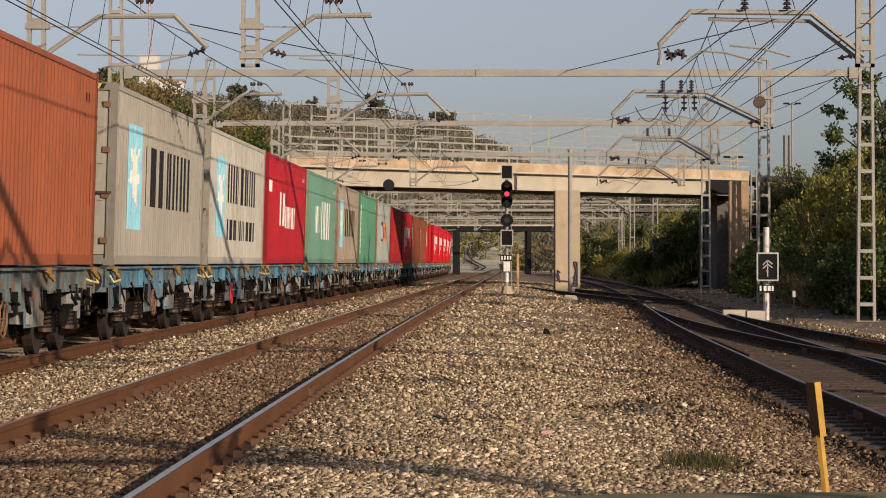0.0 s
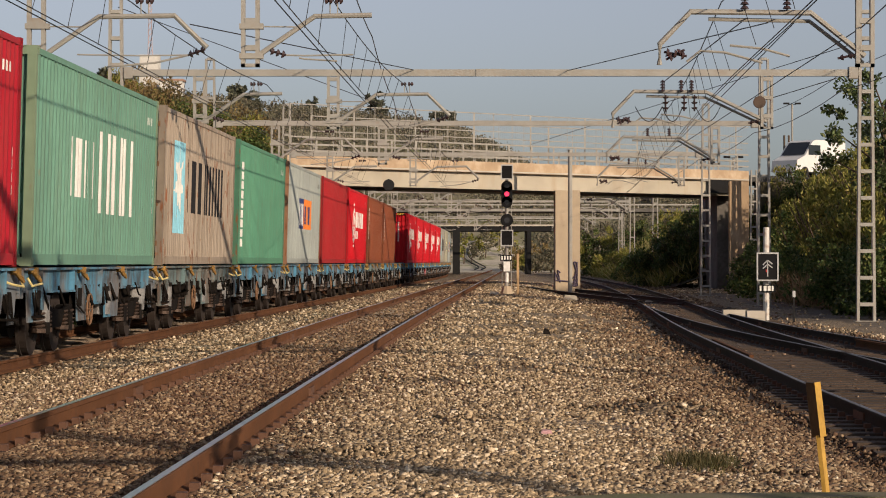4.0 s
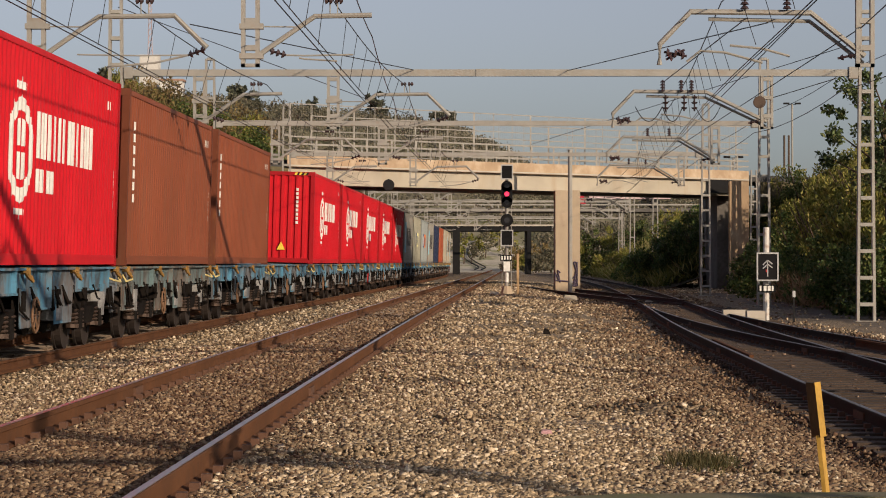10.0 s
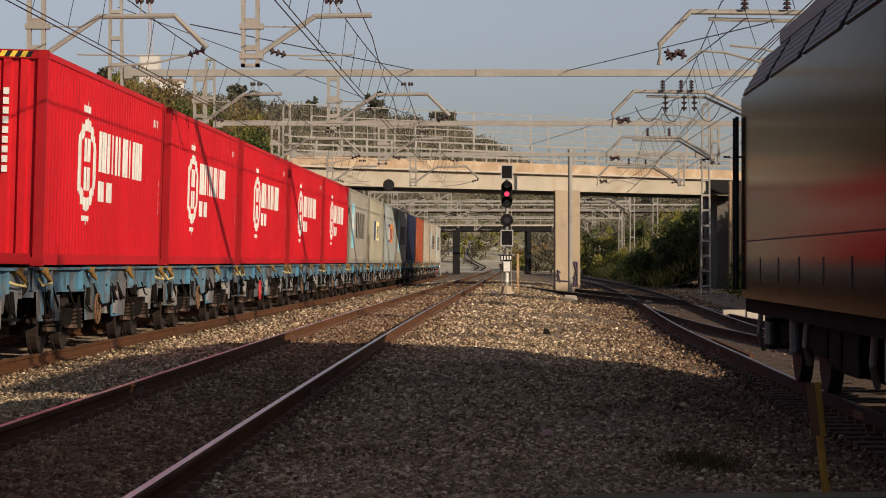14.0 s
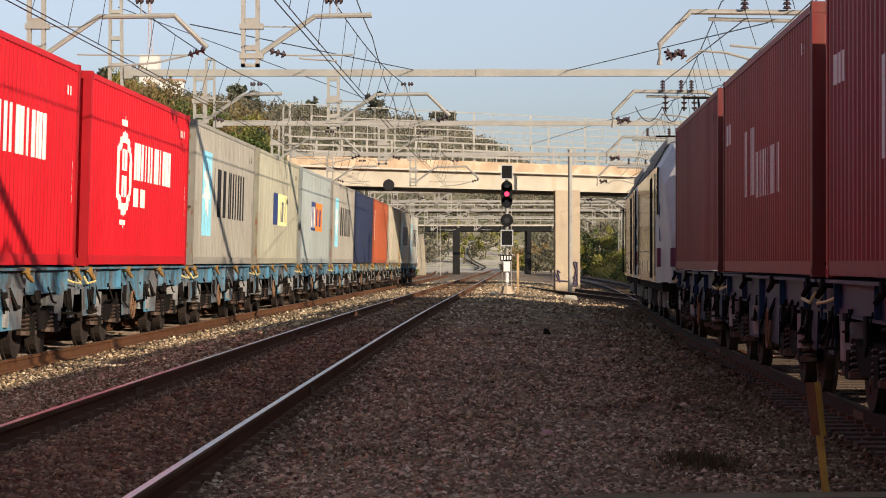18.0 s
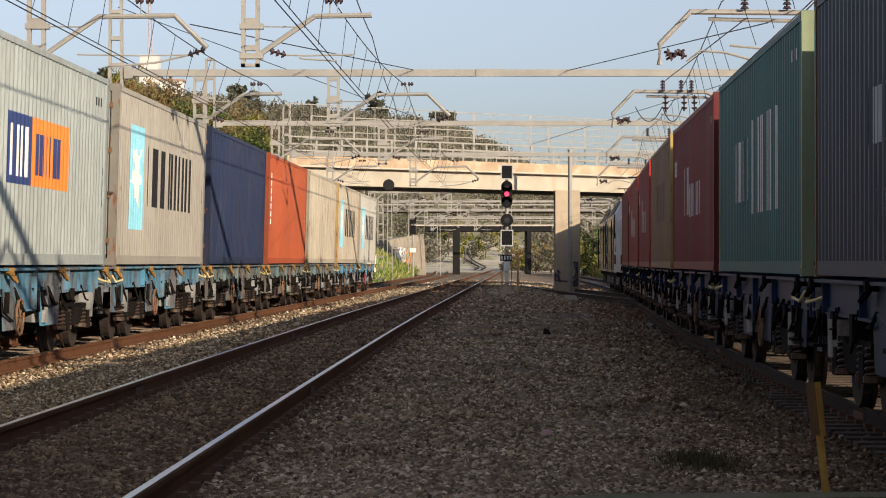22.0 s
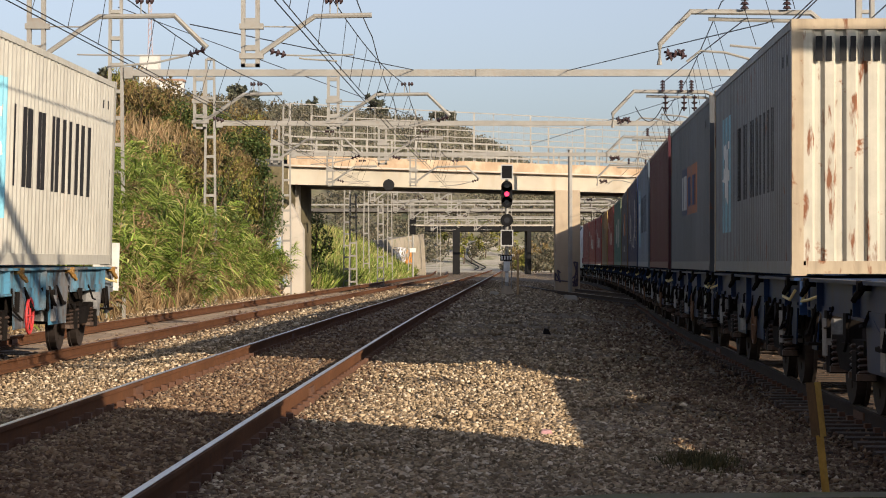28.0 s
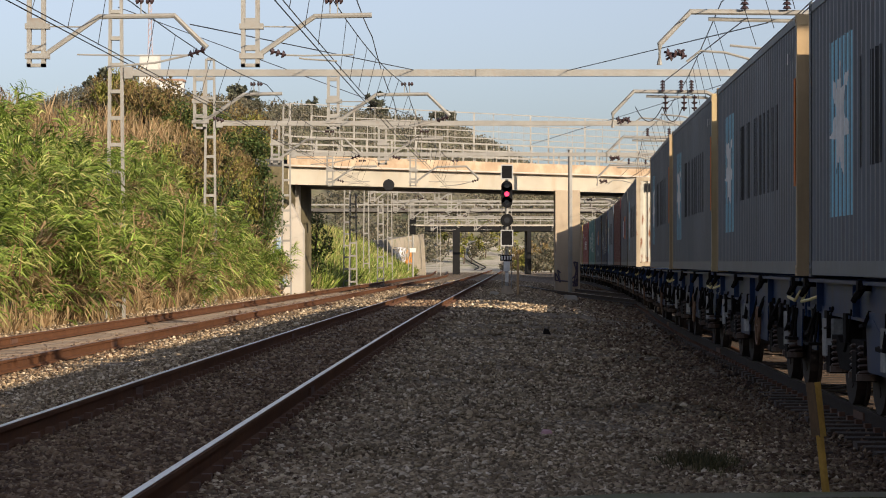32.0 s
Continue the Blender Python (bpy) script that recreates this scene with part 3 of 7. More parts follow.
M_LOCO_WHITE = Mat("loco_white_paint", (0.56, 0.56, 0.58), 0.5).vary(0.8, 0.08).stain((0.25, 0.2, 0.17), 0.5, 0.75, 0.4, 1.0, (4, 4, 0.7)).done()
M_LOCO_MAROON = plain("loco_maroon_paint", (0.16, 0.02, 0.07), 0.35)
M_GRILLE = plain("grille_dark", (0.03, 0.035, 0.045), 0.5)
M_ROOF = plain("loco_roof_grey", (0.22, 0.23, 0.25), 0.6)
M_SCRAWL_BLUE = plain("scrawl_blue", (0.02, 0.08, 0.2), 0.5)


def loft(rings):
    mb = Mesh()
    k = len(rings[0])
    for r in rings:
        mb.v += r
    for i in range(len(rings) - 1):
        for j in range(k):
            a, b = i * k + j, i * k + (j + 1) % k
            mb.f.append((a, a + k, b + k, b))
    mb.f.append(tuple(range(k)))
    mb.f.append(tuple(reversed(range((len(rings) - 1) * k, len(rings) * k))))
    return mb


def loco_ring(y, hw, top, low=1.0, sh=0.33):
    return [(-hw, y, low), (hw, y, low), (hw, y, top - 0.7), (hw - sh, y, top - 0.14), (hw * 0.4, y, top), (-hw * 0.4, y, top), (-hw + sh, y, top - 0.14), (-hw, y, top - 0.7)]


def build_loco(label):
    """Origin: low end, middle, rail level."""
    e = tagged(new("locomotive"), label, "locomotive", group="locomotives")
    L = LOCO_L
    part("body", loft([loco_ring(2.3, 1.48, 4.22), loco_ring(L - 0.75, 1.48, 4.22), loco_ring(L - 0.25, 1.36, 4.1)]), M_LOCO, e)
    for y, q in ((0.0, 1),):
        rings = [loco_ring(y + q * 0.25, 1.18, 2.1, 1.0, 0.15), loco_ring(y + q * 0.30, 1.22, 2.6, 1.0, 0.2), loco_ring(y + q * 0.75, 1.34, 3.8, 1.0, 0.3), loco_ring(y + q * 1.3, 1.45, 4.12, 1.0), loco_ring(y + q * 2.29, 1.478, 4.20, 1.0)]
        cab = part("cab", loft(rings), M_LOCO_WHITE, e)
        mb = Mesh()
        mb.v += [(-1.0, y + q * 0.325, 2.68), (1.0, y + q * 0.325, 2.68), (0.95, y + q * 0.66, 3.6), (-0.95, y + q * 0.66, 3.6)]
        mb.f.append((0, 1, 2, 3) if q > 0 else (3, 2, 1, 0))
        part("windscreen", mb, M_GLASS, cab)
        part("stripe", Mesh().box(-1.24, 1.24, y + q * 0.21, y + q * 0.26, 1.35, 1.75), M_LOCO_MAROON, cab)
        for s in (1, -1):
            part("side_window", Mesh().box(s * 1.44, s * 1.487, y + q * 1.35, y + q * 1.95, 2.55, 3.42).box(s * 1.44, s * 1.484, y + q * 1.28, y + q * 2.02, 2.47, 3.50), M_GLASS, cab)
            part("side_stripe", Mesh().box(s * 1.40, s * 1.485, y + q * 1.1, y + q * 2.28, 1.35, 1.75), M_LOCO_MAROON, cab)
            d = part("door", Mesh().box(s * 1.45, s * 1.50, y + q * 2.35, y + q * 2.98, 1.15, 3.40), M_LOCO, e)
            for yy in (2.30, 3.03):
                part("handrail", Mesh().tube([(s * 1.56, y + q * yy, 1.1), (s * 1.56, y + q * yy, 3.3)], 0.02), M_BLACK, d)
            part("head_lamp", Mesh().tube([(s * 0.85, y + q * 0.28, 1.95), (s * 0.85, y + q * 0.18, 1.95)], 0.12, 10), M_GLASS, cab)
            mb = Mesh().tube([(s * 0.875, y + q * 0.3, 1.05), (s * 0.875, y - q * 0.28, 1.05)], 0.1, 10)
            mb.tube([(s * 0.875, y - q * 0.26, 1.05), (s * 0.875, y - q * 0.32, 1.05)], 0.24, 14)
            part("buffer", mb, M_DARK, e)
            # dark grilles let into the slope of the roof
            for g in range(4):
                y0 = 3.3 + g * 3.1
                gr = Mesh()
                gr.v += [(s * 1.482, y0, 3.56), (s * 1.482, y0 + 2.7, 3.56), (s * 1.20, y0 + 2.7, 4.035), (s * 1.20, y0, 4.035), (s * 1.40, y0, 3.5), (s * 1.40, y0 + 2.7, 3.5), (s * 1.1, y0 + 2.7, 4.0), (s * 1.1, y0, 4.0)]
                gr.f += [(0, 1, 2, 3), (7, 6, 5, 4), (0, 4, 5, 1), (1, 5, 6, 2), (2, 6, 7, 3), (3, 7, 4, 0)]
                gp = part("grille", gr, M_GRILLE, e, "dark slatted roof grille")
                sl = Mesh()
                for k in range(5):
                    f = 0.12 + k * 0.19
                    xa, za = 1.482 - 0.282 * f, 3.56 + 0.475 * f
                    sl.box(s * (xa - 0.02), s * (xa + 0.012), y0 + 0.06, y0 + 2.64, za - 0.012, za + 0.012)
                tagged(part("slats", sl, M_ROOF, gp), kind="stuff")
            for k in range(6):
                part("vent_slot", Mesh().box(s * 1.46, s * 1.484, 3.6 + k * 1.9, 3.69 + k * 1.9, 1.22, 1.5), M_BLACK, e)
            part("seam", Mesh().box(s * 1.47, s * 1.483, 2.95, L - 0.8, 1.70, 1.715), M_BLACK, e)
            for yy in (L - 0.7, L - 0.35):
                part("handrail", Mesh().tube([(s * 1.53, yy, 1.1), (s * 1.53, yy, 3.3)], 0.025), M_BLACK, e)
            mb = Mesh()
            for a, b in (((0.5, 1.9), (0.9, 2.3)), ((0.9, 2.3), (0.6, 2.6)), ((0.6, 2.6), (1.2, 3.0)), ((1.2, 3.0), (1.0, 2.4)), ((1.0, 2.4), (1.3, 2.0))):
                mb.tube([(s * 1.43, y + q * (a[0] * 0.6 + 0.75), a[1]), (s * 1.43, y + q * (b[0] * 0.6 + 0.75), b[1])], 0.014, 5)
            part("painted_scrawl", mb, M_SCRAWL_BLUE, cab)
    for s in (1, -1):
        mb = Mesh().tube([(s * 0.875, L - 0.3, 1.05), (s * 0.875, L + 0.28, 1.05)], 0.1, 10)
        mb.tube([(s * 0.875, L + 0.26, 1.05), (s * 0.875, L + 0.32, 1.05)], 0.24, 14)
        part("buffer", mb, M_DARK, e)
    part("underframe", Mesh().box(-1.40, 1.40, 0.5, L - 0.5, 0.82, 1.02), M_DARK, e)
    part("transformer_case", Mesh().box(-1.05, 1.05, L / 2 - 1.9, L / 2 + 1.9, 0.34, 0.84), M_DARK, e)
    for s in (1, -1):
        for k, (a, b) in enumerate(((-1.7, -0.7), (-0.5, 0.3), (0.5, 1.6))):
            part("equipment_box", Mesh().box(s * 1.05, s * 1.30, L / 2 + a, L / 2 + b, 0.40 + 0.05 * k, 0.80), M_DARK, e)
        for yc in (1.0, 5.7, L - 5.7, L - 1.0):
            part("air_pipe", Mesh().tube([(s * 1.25, yc, 0.9), (s * 1.28, yc, 0.55), (s * 1.2, yc + 0.25, 0.35)], 0.035, 6), M_TANK, e)
        for yc in (2.1, 4.7, L - 4.7, L - 2.1):
            part("damper", Mesh().tube([(s * 1.27, yc, 0.45), (s * 1.27, yc, 1.0)], 0.06, 8), M_TANK, e)
        for q, yc in ((1, 0.9), (-1, L - 0.9)):
            part("cab_step", Mesh().box(s * 1.1, s * 1.35, yc + q * 1.5, yc + q * 1.9, 0.42, 0.46).box(s * 1.1, s * 1.35, yc + q * 1.5, yc + q * 1.9, 0.74, 0.78).box(s * 1.12, s * 1.15, yc + q * 1.5, yc + q * 1.9, 0.42, 1.0), M_DARK, e)
    for s in (1, -1):
        part("roof_cove", Mesh().box(s * 0.95, s * 1.2, 2.6, L - 2.6, 4.05, 4.2), M_ROOF, e)
    part("roof_equipment", Mesh().box(-0.5, 0.5, 5, L - 5, 4.2, 4.4).box(-0.3, 0.3, 3.2, 4.4, 4.2, 4.36), M_ROOF, e)
    mb = Mesh()
    for x in (-0.5, 0.5):
        mb.tube([(x, 3.6, 4.3), (x * 0.7, 5.0, 4.75), (x * 0.9, 3.9, 5.15)], 0.025, 5)
    mb.tube([(-0.8, 3.9, 5.17), (0.8, 3.9, 5.17)], 0.03, 5)
    part("pantograph", mb, M_DARK, e)
    for yc in (3.4, L - 3.4):
        bo = part("bogie", Mesh().box(-0.9, 0.9, -0.4, 0.4, 0.5, 0.84), M_DARK, e, m=pose(0, yc, 0))
        for s in (1, -1):
            mb = Mesh().box(s * 1.02, s * 1.16, -2.0, 2.0, 0.50, 0.74)
            for y in (-1.3, 1.3):
                mb.box(s * 1.0, s * 1.22, y - 0.17, y + 0.17, 0.42, 0.80)
                mb.tube([(s * 1.1, y - 0.4, 0.72), (s * 1.1, y - 0.4, 1.0)], 0.1, 8)
                mb.tube([(s * 1.1, y + 0.4, 0.72), (s * 1.1, y + 0.4, 1.0)], 0.1, 8)
            part("side_frame", mb, M_DARK, bo)
        for y in (-1.3, 1.3):
            mb = disc(Mesh(), -1.12, 1.12, 0, 0, 0.1, 10)
            for s in (1, -1):
                disc(mb, s * 0.795, s * 0.83, 0, 0, 0.6, 24)
                disc(mb, s * 0.83, s * 0.935, 0, 0, 0.57, 24)
            part("wheelset", mb, M_WHEEL, bo, m=pose(0, y, 0.57))
    return e


# ------------------------------------------------ the two trains
GREY, CREAM, WHITE = (0.39, 0.365, 0.315), (0.53, 0.47, 0.37), (0.52, 0.50, 0.44)
RED, BROWN, GREEN = (0.64, 0.010, 0.020), (0.27, 0.075, 0.035), (0.10, 0.36, 0.24)
OLD = "faded {} steel shipping container on a train wagon, {}"
# colour, livery, doors towards the low end, description, extra paint settings
LEFT = [
    ((0.36, 0.10, 0.045), "blank", False, "rust-orange corrugated shipping container on a train wagon", {}),
    (GREY, "star", True, "pale grey shipping container with a blue star panel", {"rust": 0.35}),
    (WHITE, "star2", True, "off-white shipping container with a blue panel and two black rows", {"rust": 0.4}),
    ((0.46, 0.015, 0.03), "kline", False, "crimson shipping container with white lettering bars", {}),
    ((0.16, 0.33, 0.25), "block", False, "mint-green shipping container with large white blocks", {"post": (0.22, 0.30, 0.20)}),
    ((0.42, 0.35, 0.28), "star", True, "rust-streaked tan shipping container with a blue star panel", {"rust": 0.9, "dirt": 0.8}),
    ((0.11, 0.31, 0.20), "column", False, "green shipping container with an upright white column of marks", {"rust": 0.45}),
    ((0.40, 0.44, 0.42), "flag", False, "light grey shipping container with a navy and orange panel", {"post": (0.30, 0.16, 0.09), "rust": 0.5}),
    ((0.42, 0.02, 0.025), "blank", False, "plain dull-red corrugated shipping container on a train wagon", {}),
    (RED, "figure", False, "bright red shipping container with a white emblem and bars", {"rust": 0.05, "dirt": 0.1}),
    (BROWN, "tall", False, "brown shipping container with a white upright code", {}),
    (BROWN, "tall", False, "brown shipping container with a white upright code", {"rust": 0.5}),
] + [(RED, "figure", False, "bright red shipping container with a white emblem and bars", {"rust": 0.04, "dirt": 0.08})] * 5 + [
    (GREY, "star", True, "pale grey shipping container with a blue star panel", {"rust": 0.4}),
    ((0.45, 0.43, 0.33), "flagcream", False, "cream shipping container with a navy and yellow panel", {"rust": 0.45, "dirt": 0.5}),
    ((0.38, 0.42, 0.41), "flag", False, "light grey shipping container with a navy and orange panel", {"rust": 0.4}),
    (GREY, "star", True, "pale grey shipping container with a blue star panel", {"rust": 0.5}),
    ((0.022, 0.035, 0.085), "blank", True, "dark navy corrugated shipping container on a train wagon", {"rust": 0.1}),
    ((0.44, 0.10, 0.04), "tall", False, "orange-brown shipping container with a white upright code", {}),
    (CREAM, "blank", False, "dirty cream shipping container streaked with rust", {"rust": 0.8, "dirt": 0.7}),
    (CREAM, "star", False, "dirty cream shipping container with a blue star panel", {"rust": 0.8, "dirt": 0.7, "post": (0.45, 0.30, 0.10)}),
    (WHITE, "star", False, "off-white shipping container with a blue star panel", {"rust": 0.2, "dirt": 0.25}),
]
LEFT_AT = [26.7] + [40.3 + 12.7 * i for i in range(11)] + [193.5 + 12.7 * i for i in range(14)]
LEFT_EMPTY = [180.2]
LEFT_WAY = [(0, 0), (6, 67.6), (9, 101.5), (13, 147.7), (19, 218.4), (23, 266.9), (28, 330.1), (32, 381.0)]
# shade on this train's visible sides is put into their darker colours
SHADED_GREY = (0.165, 0.18, 0.20)
RIGHT_CARS = [
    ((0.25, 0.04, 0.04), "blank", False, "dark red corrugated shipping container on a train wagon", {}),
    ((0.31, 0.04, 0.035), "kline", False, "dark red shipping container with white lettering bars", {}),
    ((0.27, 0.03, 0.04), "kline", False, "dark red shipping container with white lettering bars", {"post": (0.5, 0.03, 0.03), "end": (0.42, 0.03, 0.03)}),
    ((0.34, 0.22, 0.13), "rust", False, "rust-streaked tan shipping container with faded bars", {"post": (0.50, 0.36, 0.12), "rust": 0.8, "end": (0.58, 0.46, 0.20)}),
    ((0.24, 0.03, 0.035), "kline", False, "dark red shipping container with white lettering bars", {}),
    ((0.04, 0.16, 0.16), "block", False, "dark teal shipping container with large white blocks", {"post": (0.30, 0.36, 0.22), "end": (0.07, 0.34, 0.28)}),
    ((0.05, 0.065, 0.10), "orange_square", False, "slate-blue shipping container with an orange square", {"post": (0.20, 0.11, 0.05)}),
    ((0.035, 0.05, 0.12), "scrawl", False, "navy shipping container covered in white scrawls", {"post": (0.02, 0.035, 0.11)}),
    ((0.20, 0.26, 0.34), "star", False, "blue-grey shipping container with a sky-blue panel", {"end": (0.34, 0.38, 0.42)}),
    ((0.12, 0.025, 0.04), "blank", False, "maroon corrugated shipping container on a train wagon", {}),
    (SHADED_GREY, "flag", False, "grey shipping container with a navy and orange panel", {"rust": 0.5}),
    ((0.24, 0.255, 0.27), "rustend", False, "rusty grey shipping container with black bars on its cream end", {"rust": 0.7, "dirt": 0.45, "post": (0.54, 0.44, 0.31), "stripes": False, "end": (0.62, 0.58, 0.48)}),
    (SHADED_GREY, "starpost", False, "grey shipping container with a sky-blue star panel", {"post": (0.50, 0.36, 0.20)}),
    (SHADED_GREY, "starpost", False, "grey shipping container with a sky-blue star panel", {"post": (0.55, 0.42, 0.22)}),
    (SHADED_GREY, "starpost", False, "grey shipping container with a sky-blue star panel", {"post": (0.50, 0.36, 0.20)}),
    (SHADED_GREY, "starpost", False, "grey shipping container with a sky-blue star panel", {}),
] + [(SHADED_GREY, "starpost", False, "grey shipping container with a sky-blue star panel", {})] * 5
RIGHT_AT = [51.4 - 12.7 * i for i in range(12)]
RIGHT_EMPTY = [RIGHT_AT[-1] - 13.2]
RIGHT_AT += [RIGHT_AT[-1] - 26.5 - 12.7 * i for i in range(9)]
RIGHT_WAY = [(0, -248.0), (13, -79.0), (16.5, -33.0), (19, 0.0), (23, 51.4), (28, 115.7), (32, 167.1)]
LOCO_AT = [97.6 - LOCO_L, 97.6 - 2 * LOCO_L - 0.75]
MOVERS = []


def build_trains():
    blue = build_wagon(M_WAGON, "grimy blue container flat wagon on two bogies")
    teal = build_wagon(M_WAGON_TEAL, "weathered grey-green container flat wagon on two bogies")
    deep = build_wagon(M_WAGON_SHADED, "deep blue container flat wagon on two bogies", front=-1)
    red = build_wagon(M_WAGON, "grimy blue container flat wagon with a red brake wheel", wheel_paint=M_REDPAINT)
    last = build_wagon(M_WAGON, "grimy blue last wagon with a white tail board", wheel_paint=M_REDPAINT)
    used = set()

    def wagon(kind):
        if kind in used:
            return copy_thing(kind, pose(0, 0, 0))
        used.add(kind)
        return kind

    for i, (c, at) in enumerate(zip(LEFT, LEFT_AT)):
        e = build_container(c[0], c[1], (1,), c[2], c[3], i, **c[4])
        if i == 12:
            tri = Mesh()
            tri.v += [(0.02, -0.03, 0.42), (0.30, -0.03, 0.42), (0.16, -0.03, 0.68), (0.02, -0.012, 0.42), (0.30, -0.012, 0.42), (0.16, -0.012, 0.68)]
            tri.f += [(0, 1, 2), (5, 4, 3), (0, 3, 4, 1), (1, 4, 5, 2), (2, 5, 3, 0)]
            part("warning_triangle", tri, M_YELLOW_MARK, e, "yellow warning triangle")
            m = Mesh()
            for k in range(9):
                m.box(0.62, 0.70, -0.02, -0.008, 1.25 + k * 0.13, 1.34 + k * 0.13)
            for k in range(3):
                m.box(-0.75, -0.45, -0.02, -0.008, 2.0 + k * 0.09, 2.05 + k * 0.09)
            tagged(part("stencil_code", m, M_WHITE, e), kind="stuff")
        e.scale = (1.0, 0.96, 1.045)
        MOVERS.append(("l", at, 0.0, e))
        MOVERS.append(("l", at, 0.0, wagon(last if i == 25 else red if i in (2, 14) else teal if i in (0, 5, 10, 21, 22, 23) else blue)))
    tail = MOVERS[-1][3]
    tb = part("tail_board", Mesh().box(0.78, 1.22, WAGON_L + 0.02, WAGON_L + 0.06, -0.42, 0.38), M_WHITE, tail, "white tail board with a dark slot")
    part("slot", Mesh().box(0.92, 1.08, WAGON_L + 0.01, WAGON_L + 0.02, 0.1, 0.26), M_BLACK, tb)
    for at in LEFT_EMPTY:
        MOVERS.append(("l", at, 0.0, wagon(blue)))
    for i, (c, at) in enumerate(zip(RIGHT_CARS, RIGHT_AT)):
        kind = "star" if c[1] == "rustend" else c[1]
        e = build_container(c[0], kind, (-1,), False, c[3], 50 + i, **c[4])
        if c[1] == "rustend":
            m = Mesh()
            for k in range(6):
                a = -0.95 + k * 0.27
                m.box(a, a + 0.075, -0.006, 0.016, 2.42, 2.70)
                m.box(a + 0.12, a + 0.18, -0.006, 0.016, 2.42, 2.70)
            tagged(part("lettering", m, M_BLACK, e), kind="stuff")
        e.scale = (1.0, 0.955, 1.0)
        MOVERS.append(("r", at, 0.0, e))
        MOVERS.append(("r", at, 0.0, wagon(deep)))
    for at in RIGHT_EMPTY:
        MOVERS.append(("r", at, 0.0, wagon(deep)))
    lo = build_loco("glossy silver electric locomotive with a white cab and blue scrawls")
    for at, e in zip(LOCO_AT, (lo, copy_thing(lo, pose(0, 0, 0)))):
        MOVERS.append(("r", at, -1.0, e))


def on_track(fn, s, length, z, lean=0.0):
    x0, x1 = fn(s), fn(s + length)
    return pose(x0, s, z, 0, lean, -math.degrees(math.atan2(x1 - x0, length)))


DECK_L, DECK_R = 1.375, 1.245


def train_rows(side, at, z, length=12.2):
    rows = []
    for t in range(0, 33, 2):
        if side == "l":
            rows.append((t, on_track(track_a, at - hermite(LEFT_WAY, t), length, DECK_L, 1.65)))
        else:
            rows.append((t, on_track(track_r, at + hermite(RIGHT_WAY, t), length, RAIL_TOP["r"] if z else DECK_R)))
    return rows


def motions():
    spin = {}
    for side, at, z, e in MOVERS:
        walk(e, train_rows(side, at, z, LOCO_L if z else 12.2))
        # wheels of one kind in one train turn alike
        for o in e.children_recursive:
            if not o.name.startswith("wheelset"):
                continue
            key = (side, round(o.location.y, 2), round(o.location.z, 2))
            if key not in spin:
                r = 0.57 if z else 0.46
                rows = []
                for k in range(0, 961):
                    t = k / 30
                    d = hermite(LEFT_WAY, t) if side == "l" else -hermite(RIGHT_WAY, t)
                    rows.append((t, Matrix.Translation(o.location) @ Matrix.Rotation(d / r, 4, "X")))
                walk(o, rows)
                spin[key] = o.animation_data
            else:
                o.rotation_mode = "QUATERNION"
                ad = o.animation_data_create()
                ad.action = spin[key].action
                ad.action_slot = spin[key].action_slot
    for e, rows in ROAD_ROWS:
        walk(e, rows)


build_trains()
# ------------------------------------------------ catenary
M_STEEL = Mat("grey_painted_steel", (0.31, 0.295, 0.265), 0.65).vary(1.5, 0.12).stain((0.22, 0.15, 0.10), 0.55, 0.8, 0.45, 5.0).bump(20, 0.1).done()
M_WIRE = plain("copper_wire_dark", (0.045, 0.04, 0.037), 0.5, 0.5)
M_INSULATOR = plain("dark_insulator", (0.05, 0.03, 0.03), 0.25)
PORTALS = [(-27, -9.6, 13.0), (0.5, -9.6, 13.0), (21, -9.5, 13.0), (45, -9.3, 13.2), (66, -8.86, 11.45), (90, -8.6, 11.85), (116, -7.45, 12.5), (150, -5.9, 16.0), (178, -5.6, 15.5), (206, -4.5, 16.0), (240, -3.2, 17.5), (285, -0.5, 21.0)]
BEAM_Z = 6.52


def ladder_mast(parent, x, y, z0, z1, w0, w1, deep=0.16, name="mast", step=0.72):
    """Two channels joined by battens, narrowing upwards."""
    m = part(name, Mesh().box(x - w0 / 2 - 0.06, x + w0 / 2 + 0.06, y - deep, y + deep, z0 - 0.1, z0 + 0.06) if z0 < 1 else Mesh().box(x - w0 / 2, x + w0 / 2, y - deep / 2, y + deep / 2, z0, z0 + 0.06), M_STEEL, parent)
    for s in (-1, 1):
        mb = Mesh()
        n = len(mb.v)
        for z, w in ((z0, w0), (z1, w1)):
            a, b = x + s * (w / 2 - 0.075), x + s * w / 2
            a, b = min(a, b), max(a, b)
            mb.v += [(a, y - deep / 2, z), (b, y - deep / 2, z), (b, y + deep / 2, z), (a, y + deep / 2, z)]
        mb.f += [(3, 2, 1, 0), (4, 5, 6, 7), (0, 1, 5, 4), (1, 2, 6, 5), (2, 3, 7, 6), (3, 0, 4, 7)]
        part("channel", mb, M_STEEL, m)
    z = z0 + step * 0.7
    while z < z1:
        w = w0 + (w1 - w0) * (z - z0) / (z1 - z0) - 0.14
        part("batten", Mesh().box(x - w / 2, x + w / 2, y - deep / 2 - 0.008, y + deep / 2 + 0.008, z - 0.05, z + 0.05), M_STEEL, m)
        z += step
    return m


def insulator(mb, a, b, n=3, r=0.07):
    a, b = Vector(a), Vector(b)
    mb.tube([a, b], 0.025, 6)
    for i in range(n):
        p = a + (b - a) * ((i + 0.5) / n)
        d = (b - a).normalized() * 0.025
        mb.tube([p - d, p + d], r, 8, r * 0.6)
    return mb


